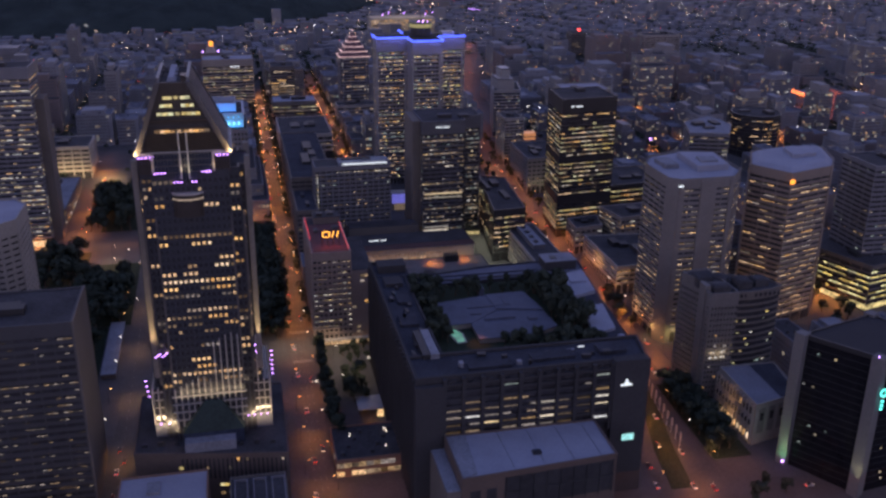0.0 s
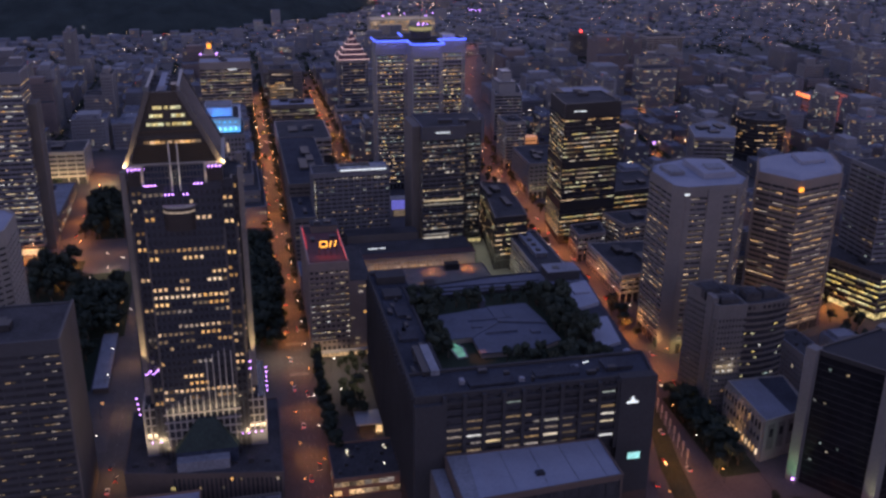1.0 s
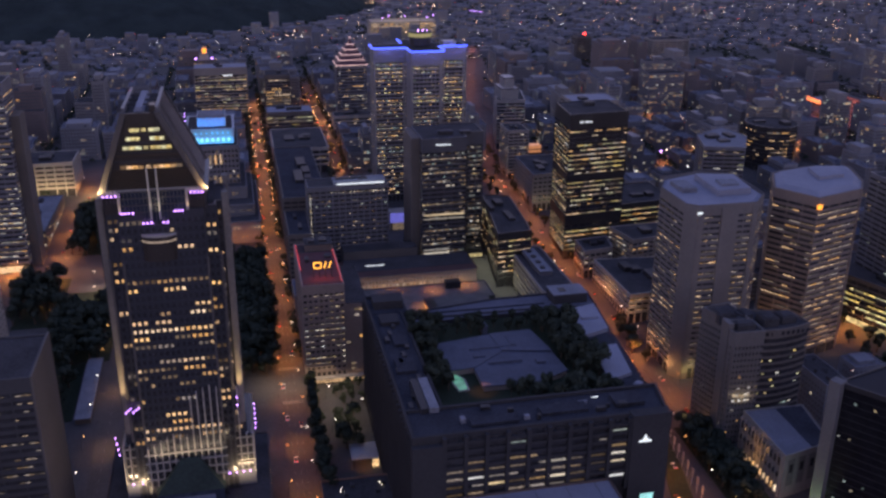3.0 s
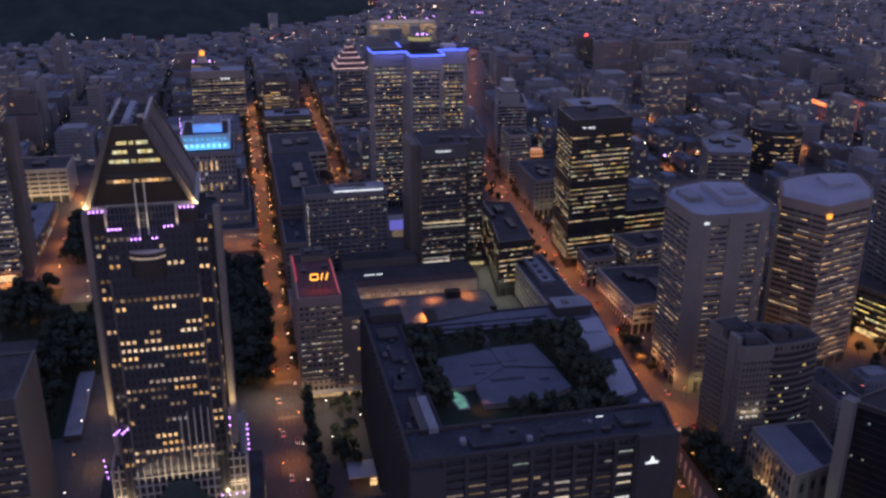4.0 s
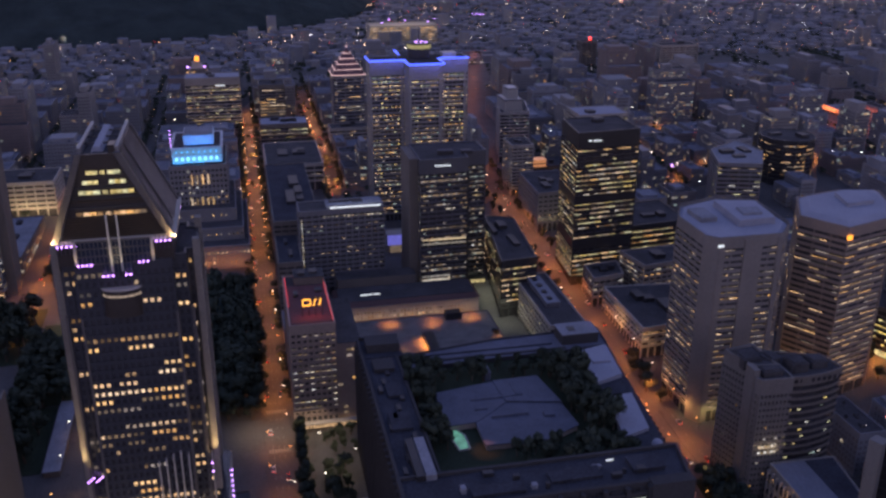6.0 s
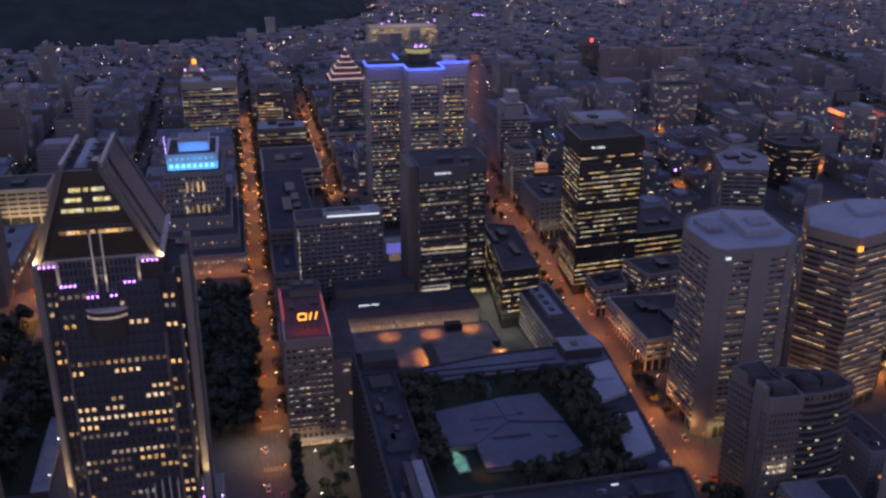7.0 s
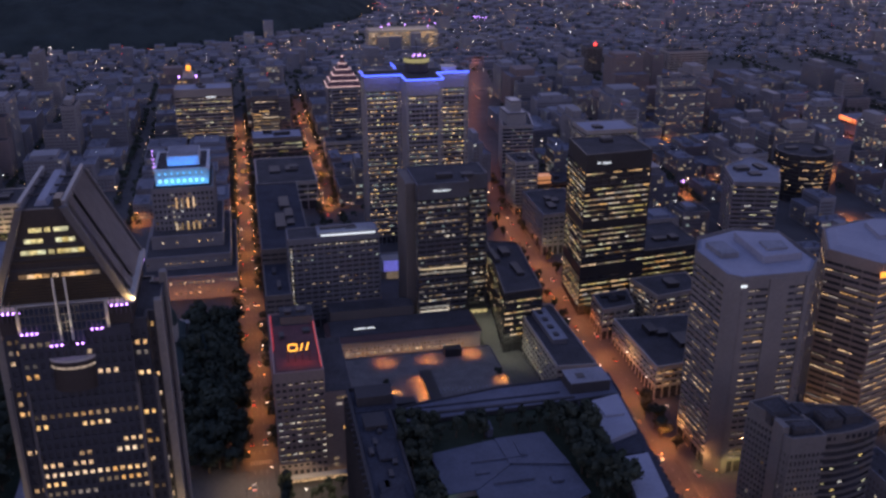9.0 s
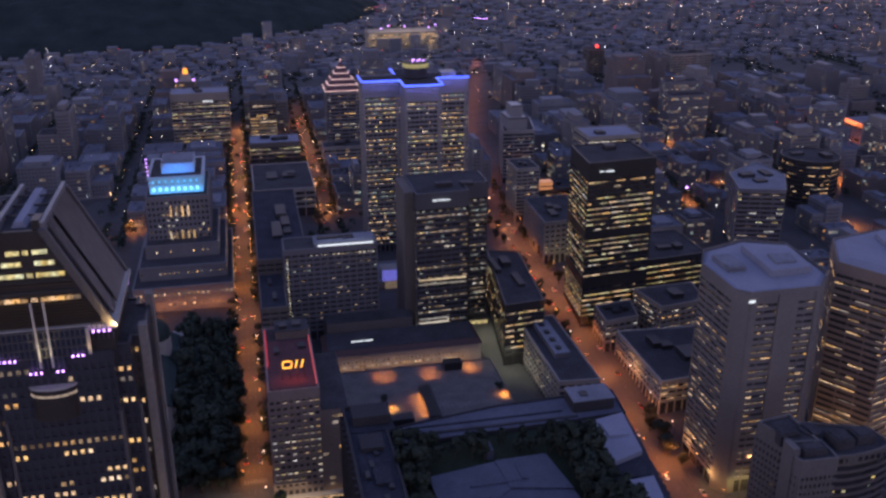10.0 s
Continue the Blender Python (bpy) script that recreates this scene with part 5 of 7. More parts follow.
stepped_office()
pod_plan = [(276, 410), (307, 417), (314, 455), (278, 456)]
low = block("pale_podium", "low pale office podium with a blue-grey and a dark flat roof", pod_plan, 25, CONCRETE, shade("blue_grey_membrane_roof", (0.17, 0.18, 0.22), 0.85, stain=0.07, spread=0.25), lip=0.6)
part("roof_field", prism(bmesh.new(), [(295, 415.6), (306, 418), (313, 454), (297, 454.6)], 25, 25.3), ROOF_TAR, low, "dark tar roof field")
part("upper_strip", box(bmesh.new(), 275.3, 276.6, 414, 453, 17.5, 21.5), GLASS_DARK, low)
part("lower_strip", box(bmesh.new(), 275.3, 276.6, 412, 453, 10.5, 13), GLASS_DARK, low)
for k in range(12):
    part("pilaster", box(bmesh.new(), 274.9, 276.4, 411.5 + 3.7 * k, 412.4 + 3.7 * k, -1, 24), CONCRETE, low)
for k in range(10):
    part("arcade_window", box(bmesh.new(), 275.2, 276.3, 413 + 3.7 * k, 414.9 + 3.7 * k, 1.5, 4.6), LIT["warm" if k % 3 else "gold"], low)
for k in range(4):
    x = 278.5 + 7.2 * k
    y = 410 + (x - 276) * 7 / 31
    part("front_panel", box(bmesh.new(), -2.3, 2.3, -0.25, 0.3, 6, 22), TOWER_GREY, low, m=Matrix.Translation((x + 2.4, y + 0.6, 0)) @ Matrix.Rotation(math.atan2(7, 31), 4, "Z"))
    part("front_window", box(bmesh.new(), -1.2, 1.2, -0.4, 0.1, 14, 19), GLASS_DARK, low, m=Matrix.Translation((x + 2.4, y + 0.6, 0)) @ Matrix.Rotation(math.atan2(7, 31), 4, "Z"))
area_lamp("arcade_light", (272.5, 432, 4), 2, 38, 1100, (1.0, 0.5, 0.18), (0.8, 0, 0.1))
bm = bmesh.new()
bmesh.ops.create_cone(bm, cap_ends=True, segments=8, radius1=0.16, radius2=0.1, depth=10, matrix=Matrix.Translation((0, 0, 5)))
MAST = mesh_of("banner_mast", bm, shade("white_mast_paint", (0.7, 0.69, 0.66), 0.5))
BANNER = mesh_of("banner", box(bmesh.new(), 0.15, 0.25, -0.9, 0.9, 4.6, 9.4), shade("pale_banner_cloth", (0.6, 0.55, 0.5), 0.9))
for k in range(9):
    ob = tagged(new("banner_mast", MAST), "white mast with a pale banner beside the boulevard", "banner mast", "boulevard banner masts")
    ob.location = (240.6 - 0.75 * k, 474 - 7.2 * k, rise(474 - 7.2 * k) + 0.1)
    new("banner", BANNER).parent = ob
bm = bmesh.new()
slab(bm, 249, 272, 402, 480, 0.0, 0.34)
tagged(new("lawn", mesh_of("lawn", bm, GRASS)), "dark planted strip beside the boulevard", "lawn", kind="structure")
bm = bmesh.new()
sheet(bm, 208, 246, 300, 492, 0.2)
tagged(new("road", mesh_of("road", bm, ASPHALT)), "wide asphalt mouth of the boulevard", "road", kind="structure")
# dark strip in grass colour, drawn where the asphalt gets no lamp light
bm = bmesh.new()
ends = ((214, 226, 382), (219, 231, 416), (228, 238, 450), (236, 242, 478))
for (xa, xb, ya), (xc, xd, yc) in zip(ends, ends[1:]):
    lo = [bm.verts.new((x, y, rise(y) + 0.1)) for x, y in ((xa, ya), (xb, ya), (xd, yc), (xc, yc))]
    hi = [bm.verts.new((v.co.x, v.co.y, v.co.z + 0.35)) for v in lo]
    bm.faces.new(hi)
    for i in range(4):
        bm.faces.new((lo[i], lo[(i + 1) % 4], hi[(i + 1) % 4], hi[i]))
tagged(new("median", mesh_of("median", bm, GRASS)), "dark median strip of the boulevard, toned for unlit asphalt", "median", kind="structure")


def black_glass_block():
    p = [(309, 360.5), (352, 366), (338, 408), (286, 393)]
    b = thing("black_glass_block", (318, 382, -3), "black glass block between pale concrete corner shafts with a teal sign", "office building")
    part("glass_core", prism(bmesh.new(), p, -5, 76), shade("black_curtain_wall_glass", (0.012, 0.012, 0.015), 0.2, spread=0.5, grain=20, spec=0.3), b)
    part("roof", prism(bmesh.new(), inset(p, 0.6), 76, 76.6), shade("black_tar_roof", (0.026, 0.026, 0.031), 0.9), b)
    part("parapet", ring(bmesh.new(), inset(p, -0.2), inset(p, 0.6), 74.8, 77.4), BLACK_PANEL, b)
    for x, y in ((286, 393), (309, 360.5), (352, 366), (338, 408)):
        part("corner_shaft", prism(bmesh.new(), turned(rect(x - 3, x + 3, y - 3, y + 3), 25), -5, 78), shade("shaft_concrete", (0.155, 0.15, 0.15), 0.85) if x == 286 else bpy.data.materials["shaft_concrete"], b)
    for k in range(19):
        part("floor_line", ring(bmesh.new(), inset(p, -0.06), inset(p, 0.3), 0.5 + 3.9 * k, 0.8 + 3.9 * k), bpy.data.materials["black_tar_roof"], b)
    facade_lights(b, p, 0, 74, 3.9, 1.3, 1.6, 1.4, 0.025, ("pale", "pale", "cool"), random.Random(19), 60, (1, 2), out=0.1)
    bm = bmesh.new()
    pts = [(2.4 * math.cos(a), 2.4 * math.sin(a)) for a in [2 * math.pi * k / 18 for k in range(18)]]
    ring(bm, pts, inset(pts, 0.9), 0, 0.4)
    part("teal_sign", bm, LED_TEAL, b, "teal glowing ring", m=Matrix.Translation((311.4, 356.4, 59)) @ Matrix.Rotation(radians(8), 4, "Z") @ Matrix.Rotation(radians(90), 4, "X"))
    for k in range(3):
        part("teal_sign", box(bmesh.new(), 310.8, 312.0, 356.0, 356.6, 53.4 - 2.2 * k, 54.6 - 2.2 * k), LED_TEAL, b)
    lamp_dots(b, [(283, 389, 1)], 0.8, LED_VIOLET, "violet_lamp")
    lamp_dots(b, [(306, 358, 79), (324, 362, 79)], 0.5, LED_VIOLET, "violet_lamp")
    spot_lamp("shaft_uplight", (279.5, 387, 1), (285, 392.5, 25), 9000, (0.75, 1.0, 0.5), 50)
    spot_lamp("shaft_uplight", (303.5, 353, 1), (308.5, 359.8, 26), 9000, (1.0, 0.92, 0.5), 50)
    area_lamp("shaft_green_light", (281, 389, 3), 1.5, 1.5, 300, (0.3, 1.0, 0.45), (0.4, 0.4, 1))
    return b


black_glass_block()


def yellow_office():
    b = tower("yellow_lit_office", "glass office podium with bright yellow storeys", [(445, 545), (492, 556), (492, 622), (440, 624), (429.5, 586)], 43, fl=3.9, bay=2.2, sp=1.3, wall=CONCRETE_DARK, lit=2.0, tones=("bright", "bright", "lime", "bright"), pier=0.35, cap=3, most=170, run=(3, 9), gear=3, seed=151, wide=6.6, busy=0.5)
    q = [(445, 545), (492, 556), (492, 622), (440, 624), (429.5, 586)]
    part("lit_ground_floor", ring(bmesh.new(), inset(q, -0.12), inset(q, 0.4), 8.2, 12.0), glow("lit_lobby_glass", (1.0, 0.70, 0.22), 0.5, 0.8, scale=0.25), b, "bright yellow glazed ground floor")
    return b


yellow_office()
# added fill that lifts the yellow glow before the lit storeys
area_lamp("added_yellow_fill", (430, 556, 24), 10, 40, 450, (1.0, 0.55, 0.16), (0.4, 0.2, -1))
tower("grey_upper_tower", "dim blue-grey tower above the yellow-lit podium", rect(450, 489, 566, 606), 112, zb=42, fl=3.7, bay=2.6, sp=2.0, wall=GRANITE, lit=0.1, tones=("dim", "cool"), pier=0.7, most=90, run=(1, 3), gear=2, seed=152, base=2, wide=5.2)

# ---------------------------------------------------------------- west side
tower("dark_office_slab", "dark office slab with broken rows of lit windows", rect(-190, -82, 425, 468), 104, fl=3.9, bay=2.3, sp=1.9, wall=shade("bronze_grey_cladding", (0.06, 0.06, 0.066), 0.6), lit=0.30, tones=("dim", "faint", "faint", "dim"), pier=0.4, cap=7, most=240, run=(1, 2), gear=4, seed=161, wide=9.2, pane_h=0.6)
endw = thing("slab_end_wall", (-81.6, 446, 0), "pale plain concrete end wall of the dark slab", "wall", kind="structure")
# darker concrete than the wall's own: its unlit look is in the colour
part("panel", box(bmesh.new(), -82.1, -81.2, 424.4, 468.6, -1, 104.6), CONCRETE_DARK, endw)
tower("white_round_cornered_tower", "pale concrete tower with a rounded upper storey", [(-180, 530), (-170, 522), (-131, 522), (-123, 530), (-123, 560), (-131, 570), (-176, 570)], 122, fl=3.6, bay=3, sp=2.3, wall=CONCRETE, lit=0.0, tones=("dim",), pier=1.4, cap=9, most=60, run=(1, 2), gear=2, seed=162, roof=ROOF_PALE)
ct = tower("narrow_dark_tower", "tall dark slate tower with thin rows of lit windows", rect(-212, -153, 768, 800), 166, fl=3.75, bay=2.2, sp=1.9, wall=GRANITE, lit=0.45, tones=("dim", "pale", "pale", "warm"), pier=0.4, cap=9, most=230, run=(1, 5), gear=2, seed=163, wide=8.8)
part("end_shaft", box(bmesh.new(), -152.8, -146, 776, 796, 18, 140), CONCRETE_DARK, ct)
part("lit_lobby", box(bmesh.new(), -205, -154, 766.8, 767.6, 20, 25), LIT["warm"], ct)


def blue_crown():
    b = tower("stepped_stone_tower", "old stepped stone tower with a blue-lit crown", rect(-35, 10, 840, 905), 94, fl=4.2, bay=3.2, sp=2.2, wall=OLD_STONE, lit=0.28, tones=("dim", "warm", "pale"), pier=1.5, cap=4, most=80, run=(1, 1), gear=0, seed=171, wide=3.2, slim=0.25, pane_h=1.4)
    for p, z0, z1 in ((rect(-46, 24, 793, 910), 18, 40), (rect(-42, 20, 808, 908), 40, 50), (rect(-38, 15, 826, 906), 50, 60)):
        part("shoulder", prism(bmesh.new(), p, z0, z1), OLD_STONE, b)
        part("shoulder_roof", prism(bmesh.new(), inset(p, 0.8), z1, z1 + 0.4), ROOF_DARK, b)
        part("shoulder_parapet", ring(bmesh.new(), inset(p, -0.25), inset(p, 0.8), z1 - 1, z1 + 1), OLD_STONE, b)
        facade_lights(b, p, z0 + 3, z1, 4.0, 3.3, 1.6, 1.1, 0.62, ("warm", "gold", "dim"), random.Random(int(z0)), 60, (1, 1), out=0.1, only=(0, 1), slim=0.3)
    blue = shade("pale_crown_stone", (0.50, 0.52, 0.56), 0.7)
    part("crown_low", prism(bmesh.new(), rect(-32, 7, 847, 900), 94, 106), blue, b)
    part("crown_cornice", ring(bmesh.new(), rect(-33, 8, 846, 901), rect(-31, 6, 848, 899), 105.4, 107), blue, b)
    part("crown_ledge", ring(bmesh.new(), rect(-32.7, 7.7, 846.3, 900.7), rect(-31, 6, 848, 899), 100.2, 101.0), blue, b)
    part("crown_deck", prism(bmesh.new(), rect(-31, 6, 848, 899), 106, 106.3), ROOF_DARK, b)
    part("crown_top", prism(bmesh.new(), rect(-23, 1, 858, 888), 106, 114), blue, b)
    part("crown_top_roof", prism(bmesh.new(), rect(-22.4, 0.4, 858.6, 887.4), 114, 114.5), ROOF_GREY, b)
    lit_blue = glow("blue_white_window", (0.42, 0.90, 1.0), 1.7)
    for k in range(8):
        part("window", box(bmesh.new(), -29.6 + 4.5 * k, -27.9 + 4.5 * k, 846.3, 846.9, 96.4, 98.6), lit_blue, b, "blue-white lit window")
        part("window", box(bmesh.new(), -29.4 + 4.5 * k, -28.2 + 4.5 * k, 846.5, 846.9, 102.6, 104.0), glow("blue_window", (0.16, 0.65, 1.0), 1.3) if k == 0 else bpy.data.materials["blue_window"], b, "blue lit window")
        part("pilaster", box(bmesh.new(), -32 + 4.5 * k, -31 + 4.5 * k, 846.2, 847.2, 94, 106), blue, b)
    for k in range(5):
        x = -20.0 + 4.2 * k
        part("tall_window", box(bmesh.new(), x, x + 1.5, 839.0, 839.6, 54, 66), LIT["gold"], b)
        if k < 4:
            part("tall_window", box(bmesh.new(), x + 1.6, x + 2.8, 839.0, 839.6, 78, 86), LIT["warm"], b)
    area_lamp("crown_blue_light", (-12, 842.5, 94.6), 38, 1.5, 4300, (0.01, 0.40, 1.0), (0, 0.4, 1))
    area_lamp("crown_blue_light", (-11, 852, 106.6), 24, 1, 2400, (0.02, 0.28, 1.0), (0, 0.7, 1))
    area_lamp("crown_blue_light", (11.5, 873, 94.6), 1.5, 44, 3000, (0.015, 0.38, 1.0), (-0.4, 0, 1))
    part("flagpole", box(bmesh.new(), -32.4, -32.1, 848, 848.3, 105, 122), METAL_DARK, b)
    lamp_dots(b, [(-32.2, 847.8, 109 + 3 * k) for k in range(5)], 0.5, LED_VIOLET, "violet_lamp")
    area_lamp("base_warm_light", (-10, 786, 26), 64, 1.5, 2600, SODIUM, (0, 0.8, 0.35))
    return b


blue_crown()
ci = tower("yellow_windowed_tower", "pale tower with a dense grid of yellow windows", rect(-36, 26, 1195, 1228), 98, fl=3.6, bay=2.7, sp=1.5, wall=CONCRETE_WARM, lit=0.9, tones=("dim", "warm", "lime", "dim"), pier=0.6, cap=9, most=200, run=(1, 4), gear=3, seed=181, roof=ROOF_PALE)
sign_bars(ci, -2, 1194.6, 88, (2, 1.4, 1.6, 1.4, 2), 1.4, LED_WHITE, 0.5)
be = thing("beacon_tower", (-27.5, 1357, 37), "slim tower topped by an amber beacon with violet lamps", "tower")
part("shaft", prism(bmesh.new(), rect(-40, -15, 1345, 1370), 36, 82), CONCRETE_DARK, be)
part("upper_stage", prism(bmesh.new(), rect(-35, -20, 1350, 1365), 82, 90, rect(-32, -23, 1353, 1362)), STONE, be)
part("beacon", box(bmesh.new(), -29.0, -23.5, 1350.5, 1352, 91.5, 97.5), LED_ORANGE, be, "amber glowing beacon")
part("cap", prism(bmesh.new(), rect(-31, -24, 1352.2, 1361), 90, 100, rect(-28, -27, 1356, 1358)), STONE, be)
lamp_dots(be, [(-38, 1344, 85), (-17, 1344, 85)], 1.3, LED_VIOLET, "violet_lamp")
facade_lights(be, rect(-40, -15, 1345, 1370), 40, 80, 3.6, 2.5, 1.2, 0.6, 0.3, ("dim", "warm"), random.Random(5), 50, (1, 2))
tower("ribbed_yellow_tower", "dark tower with many thin yellow storeys and a white roof lamp", rect(47, 77, 1195, 1230), 87, fl=3.4, bay=3.6, sp=1.6, wall=CONCRETE_DARK, lit=0.9, tones=("warm", "dim", "gold"), pier=0.8, cap=5, most=160, run=(3, 8), gear=2, seed=182)
tower("lit_low_office", "low office with yellow-lit storeys and a pale roof", rect(44, 96, 1112, 1146), 60, fl=3.8, bay=3, sp=1.6, wall=CONCRETE_DARK, lit=0.7, tones=("dim", "lime", "dim"), pier=0.6, cap=5, most=90, run=(2, 6), gear=3, seed=183, roof=ROOF_PALE)
tower("avenue_office", "stone office beside the avenue", rect(44, 98, 955, 1040), 58, fl=3.8, bay=3, sp=1.9, wall=STONE, lit=0.35, tones=("dim", "warm"), pier=1.0, most=90, run=(1, 3), gear=3, seed=184)
tower("tower_podium", "low office podium with orange-lit windows", rect(118, 170, 1088, 1112), 58, fl=3.8, bay=3, sp=1.9, wall=CONCRETE, lit=0.5, tones=("warm", "dim"), pier=0.8, most=60, run=(1, 3), gear=2, seed=185)

# ---------------------------------------------------------------- east side, beyond the boulevard
tower("beige_office", "beige stone office block with sparse lit windows", [(268, 818), (306, 822), (308, 884), (270, 882)], 59, fl=3.7, bay=3, sp=2.4, wall=OLD_STONE, lit=0.16, tones=("dim", "warm"), pier=1.5, most=70, slim=0.28, run=(1, 1), gear=3, seed=201)
area_lamp("beige_floodlight", (286, 806, 29), 30, 2, 800, (0.95, 0.75, 0.36), (0, 0.75, 0.7))
area_lamp("beige_side_light", (262, 858, 29), 2, 60, 800, (1.0, 0.5, 0.25), (0.75, 0, 0.6))
ob = tower("rooftop_sign_tower", "dark office tower with a glowing orange roof room", rect(300, 345, 950, 985), 43, fl=3.7, bay=3, sp=2.0, wall=CONCRETE_DARK, lit=0.15, pier=0.8, most=40, gear=1, seed=202, zb=28)
part("orange_room", box(bmesh.new(), 304.5, 318.5, 948.8, 958, 42.5, 50), glow("orange_room_light", (1.0, 0.34, 0.08), 0.8, 0.6), ob, "orange glowing roof room")
part("orange_room_bars", box(bmesh.new(), 304, 319, 948.3, 948.7, 45.4, 46.4), METAL_DARK, ob)
tower("narrow_glass_tower", "slim blue-grey glass tower", [(284, 1000), (315, 998), (326, 1050), (296, 1056)], 88, fl=3.6, bay=2.4, sp=1.4, wall=STEEL, glass=GLASS_BLUE, lit=0.12, tones=("dim", "cool"), pier=0.5, most=90, run=(1, 3), gear=0, seed=203)
slim = bpy.data.objects["narrow_glass_tower"]
for q, za, zc in ((rect(290, 309, 1004, 1034), 87, 99), (rect(294, 305, 1008, 1028), 99, 110)):
    part("setback", prism(bmesh.new(), q, za, zc), STEEL, slim)
    part("setback_band", ring(bmesh.new(), inset(q, -0.3), inset(q, 0.5), zc - 1.2, zc + 0.4), GRANITE, slim)
bf = tower("boulevard_flats", "slim apartment tower beside the boulevard", rect(270, 291, 906, 938), 78, fl=3.2, bay=2.6, sp=1.7, wall=CONCRETE, lit=0.2, tones=("dim", "warm", "pale"), pier=0.7, most=80, run=(1, 1), gear=2, seed=204, category="apartment tower")
lamp_dots(bf, [(269.6, 905.6, 31 + 2.6 * k) for k in range(11)], 0.3, LIT["pale"], "corner_lamp")
tower("small_lit_roof_tower", "office tower with yellow storeys behind the black tower", rect(325, 372, 880, 915), 110, fl=3.7, bay=2.5, sp=1.6, wall=CONCRETE, lit=0.6, tones=("lime", "dim", "pale"), pier=0.5, most=90, run=(3, 8), gear=2, seed=205, roof=ROOF_PALE)
tower("brown_office", "low brown office with a dark roof", [(266, 679), (291, 683), (296, 709), (268, 705)], 38, fl=3.7, bay=3, sp=2, wall=CONCRETE_WARM, lit=0.35, tones=("dim", "pale"), pier=0.9, most=50, run=(1, 3), gear=3, seed=206)
tower("grey_office", "grey office block with lit punched windows", [(306, 680), (341, 686), (345, 716), (300, 713)], 44, fl=3.7, bay=2.6, sp=1.9, wall=CONCRETE_WARM, lit=0.45, tones=("dim", "pale", "warm"), pier=1.0, most=90, run=(1, 1), gear=3, seed=207)
tower("boulevard_office", "plain grey office along the boulevard with orange-lit lower windows", [(272, 604), (324, 608), (327, 670), (272, 674)], 33, fl=3.6, bay=2.8, sp=1.9, wall=STONE, lit=0.4, tones=("dim", "warm"), pier=0.9, most=70, run=(1, 1), gear=4, seed=208)
tower("lime_lit_office", "dark office with yellow-lit roof edge", [(322, 742), (372, 748), (372, 800), (326, 796)], 52, fl=3.8, bay=2.6, sp=1.6, wall=BLACK_PANEL, lit=1.0, tones=("lime", "gold", "warm"), pier=0.4, most=80, run=(3, 9), gear=2, seed=209)
tower("chamfered_office", "chamfered dark office with a lit attic storey", [(427, 806), (463, 795), (486, 835), (482, 876), (442, 850)], 80, fl=3.8, bay=2.6, sp=1.8, wall=GRANITE, lit=0.2, tones=("dim", "lime", "pale"), pier=0.6, most=100, run=(2, 6), gear=3, seed=210, roof=ROOF_GREY)
cyl = [(555 + 27 * math.cos(a), 905 + 27 * math.sin(a)) for a in [2 * math.pi * k / 14 for k in range(14)]]
tower("round_dark_tower", "round dark glass tower with amber storeys", cyl, 74, fl=3.8, bay=3, sp=1.5, wall=BLACK_PANEL, lit=0.4, tones=("dim", "warm", "warm"), pier=0.4, most=110, run=(2, 4), gear=2, seed=211)
hallp = [(757, 1150), (756, 1083), (832, 1094), (825, 1155)]
orr = block("market_hall", "long low hall with a glowing orange roof edge", hallp, 42, CONCRETE_DARK, ROOF_GREY)
bm = bmesh.new()
box(bm, 0, 67, -0.8, 0, 0, 4.6)
part("orange_edge", bm, glow("orange_edge_light", (1.0, 0.20, 0.03), 1.3, 0.6, scale=0.12), orr, "orange glowing facade", m=Matrix.Translation((756.6, 1150, 39.5)) @ Matrix.Rotation(radians(-90.8), 4, "Z"))
area_lamp("market_square_light", (735, 1050, 62), 50, 60, 26000, (1.0, 0.16, 0.06))
area_lamp("market_side_light", (800, 1040, 60), 60, 20, 9000, (1.0, 0.4, 0.1))
vio = thing("violet_flood_lamp", (442, 924, 30), "violet flood lamp on a pole among the roofs", "flood lamp")
part("pole", box(bmesh.new(), 441.8, 442.2, 923.8, 924.2, 24, 44), METAL_DARK, vio)
lamp_dots(vio, [(442, 923, 44)], 1.2, LED_VIOLET, "lamp_head")
tower("pale_slab_tower", "pale concrete apartment slab", rect(610, 668, 1325, 1355), 96, fl=3.2, bay=3, sp=1.8, wall=CONCRETE, lit=0.05, tones=("dim",), pier=0.8, most=40, run=(1, 1), gear=2, seed=212, category="apartment tower")
rl = tower("red_lamp_tower", "dark slim tower with a red aircraft lamp", rect(555, 580, 1490, 1515), 78, fl=3.4, bay=3, sp=1.8, wall=CONCRETE_DARK, lit=0.06, tones=("dim",), pier=0.8, most=30, gear=1, seed=213)
lamp_dots(rl, [(567, 1489, 83)], 2.6, LED_RED, "red_lamp")

# lights at the foot of the pale tower, and the hospital on the slope
spot_lamp("entrance_light", (266, 538, 16), (273, 536, 8), 1500, (0.95, 0.9, 0.25), 110)
area_lamp("entrance_wash", (286, 524, 14), 24, 3, 800, (1.0, 0.75, 0.25), (0, 0.6, -0.3))
hosp = block("hospital", "far pale hospital with a lit roof and violet lamps", rect(262, 384, 1780, 1830), 70, CONCRETE, CONCRETE)
part("wing", box(bmesh.new(), 275, 320, 1770, 1779.5, 36, 62), CONCRETE, hosp)
lamp_dots(hosp, [(285 + 14 * k, 1790 + 9 * (k % 3), 76 + 3 * (k % 2)) for k in (0, 1, 3, 6, 7)], 1.3, LED_VIOLET, "violet_lamp")
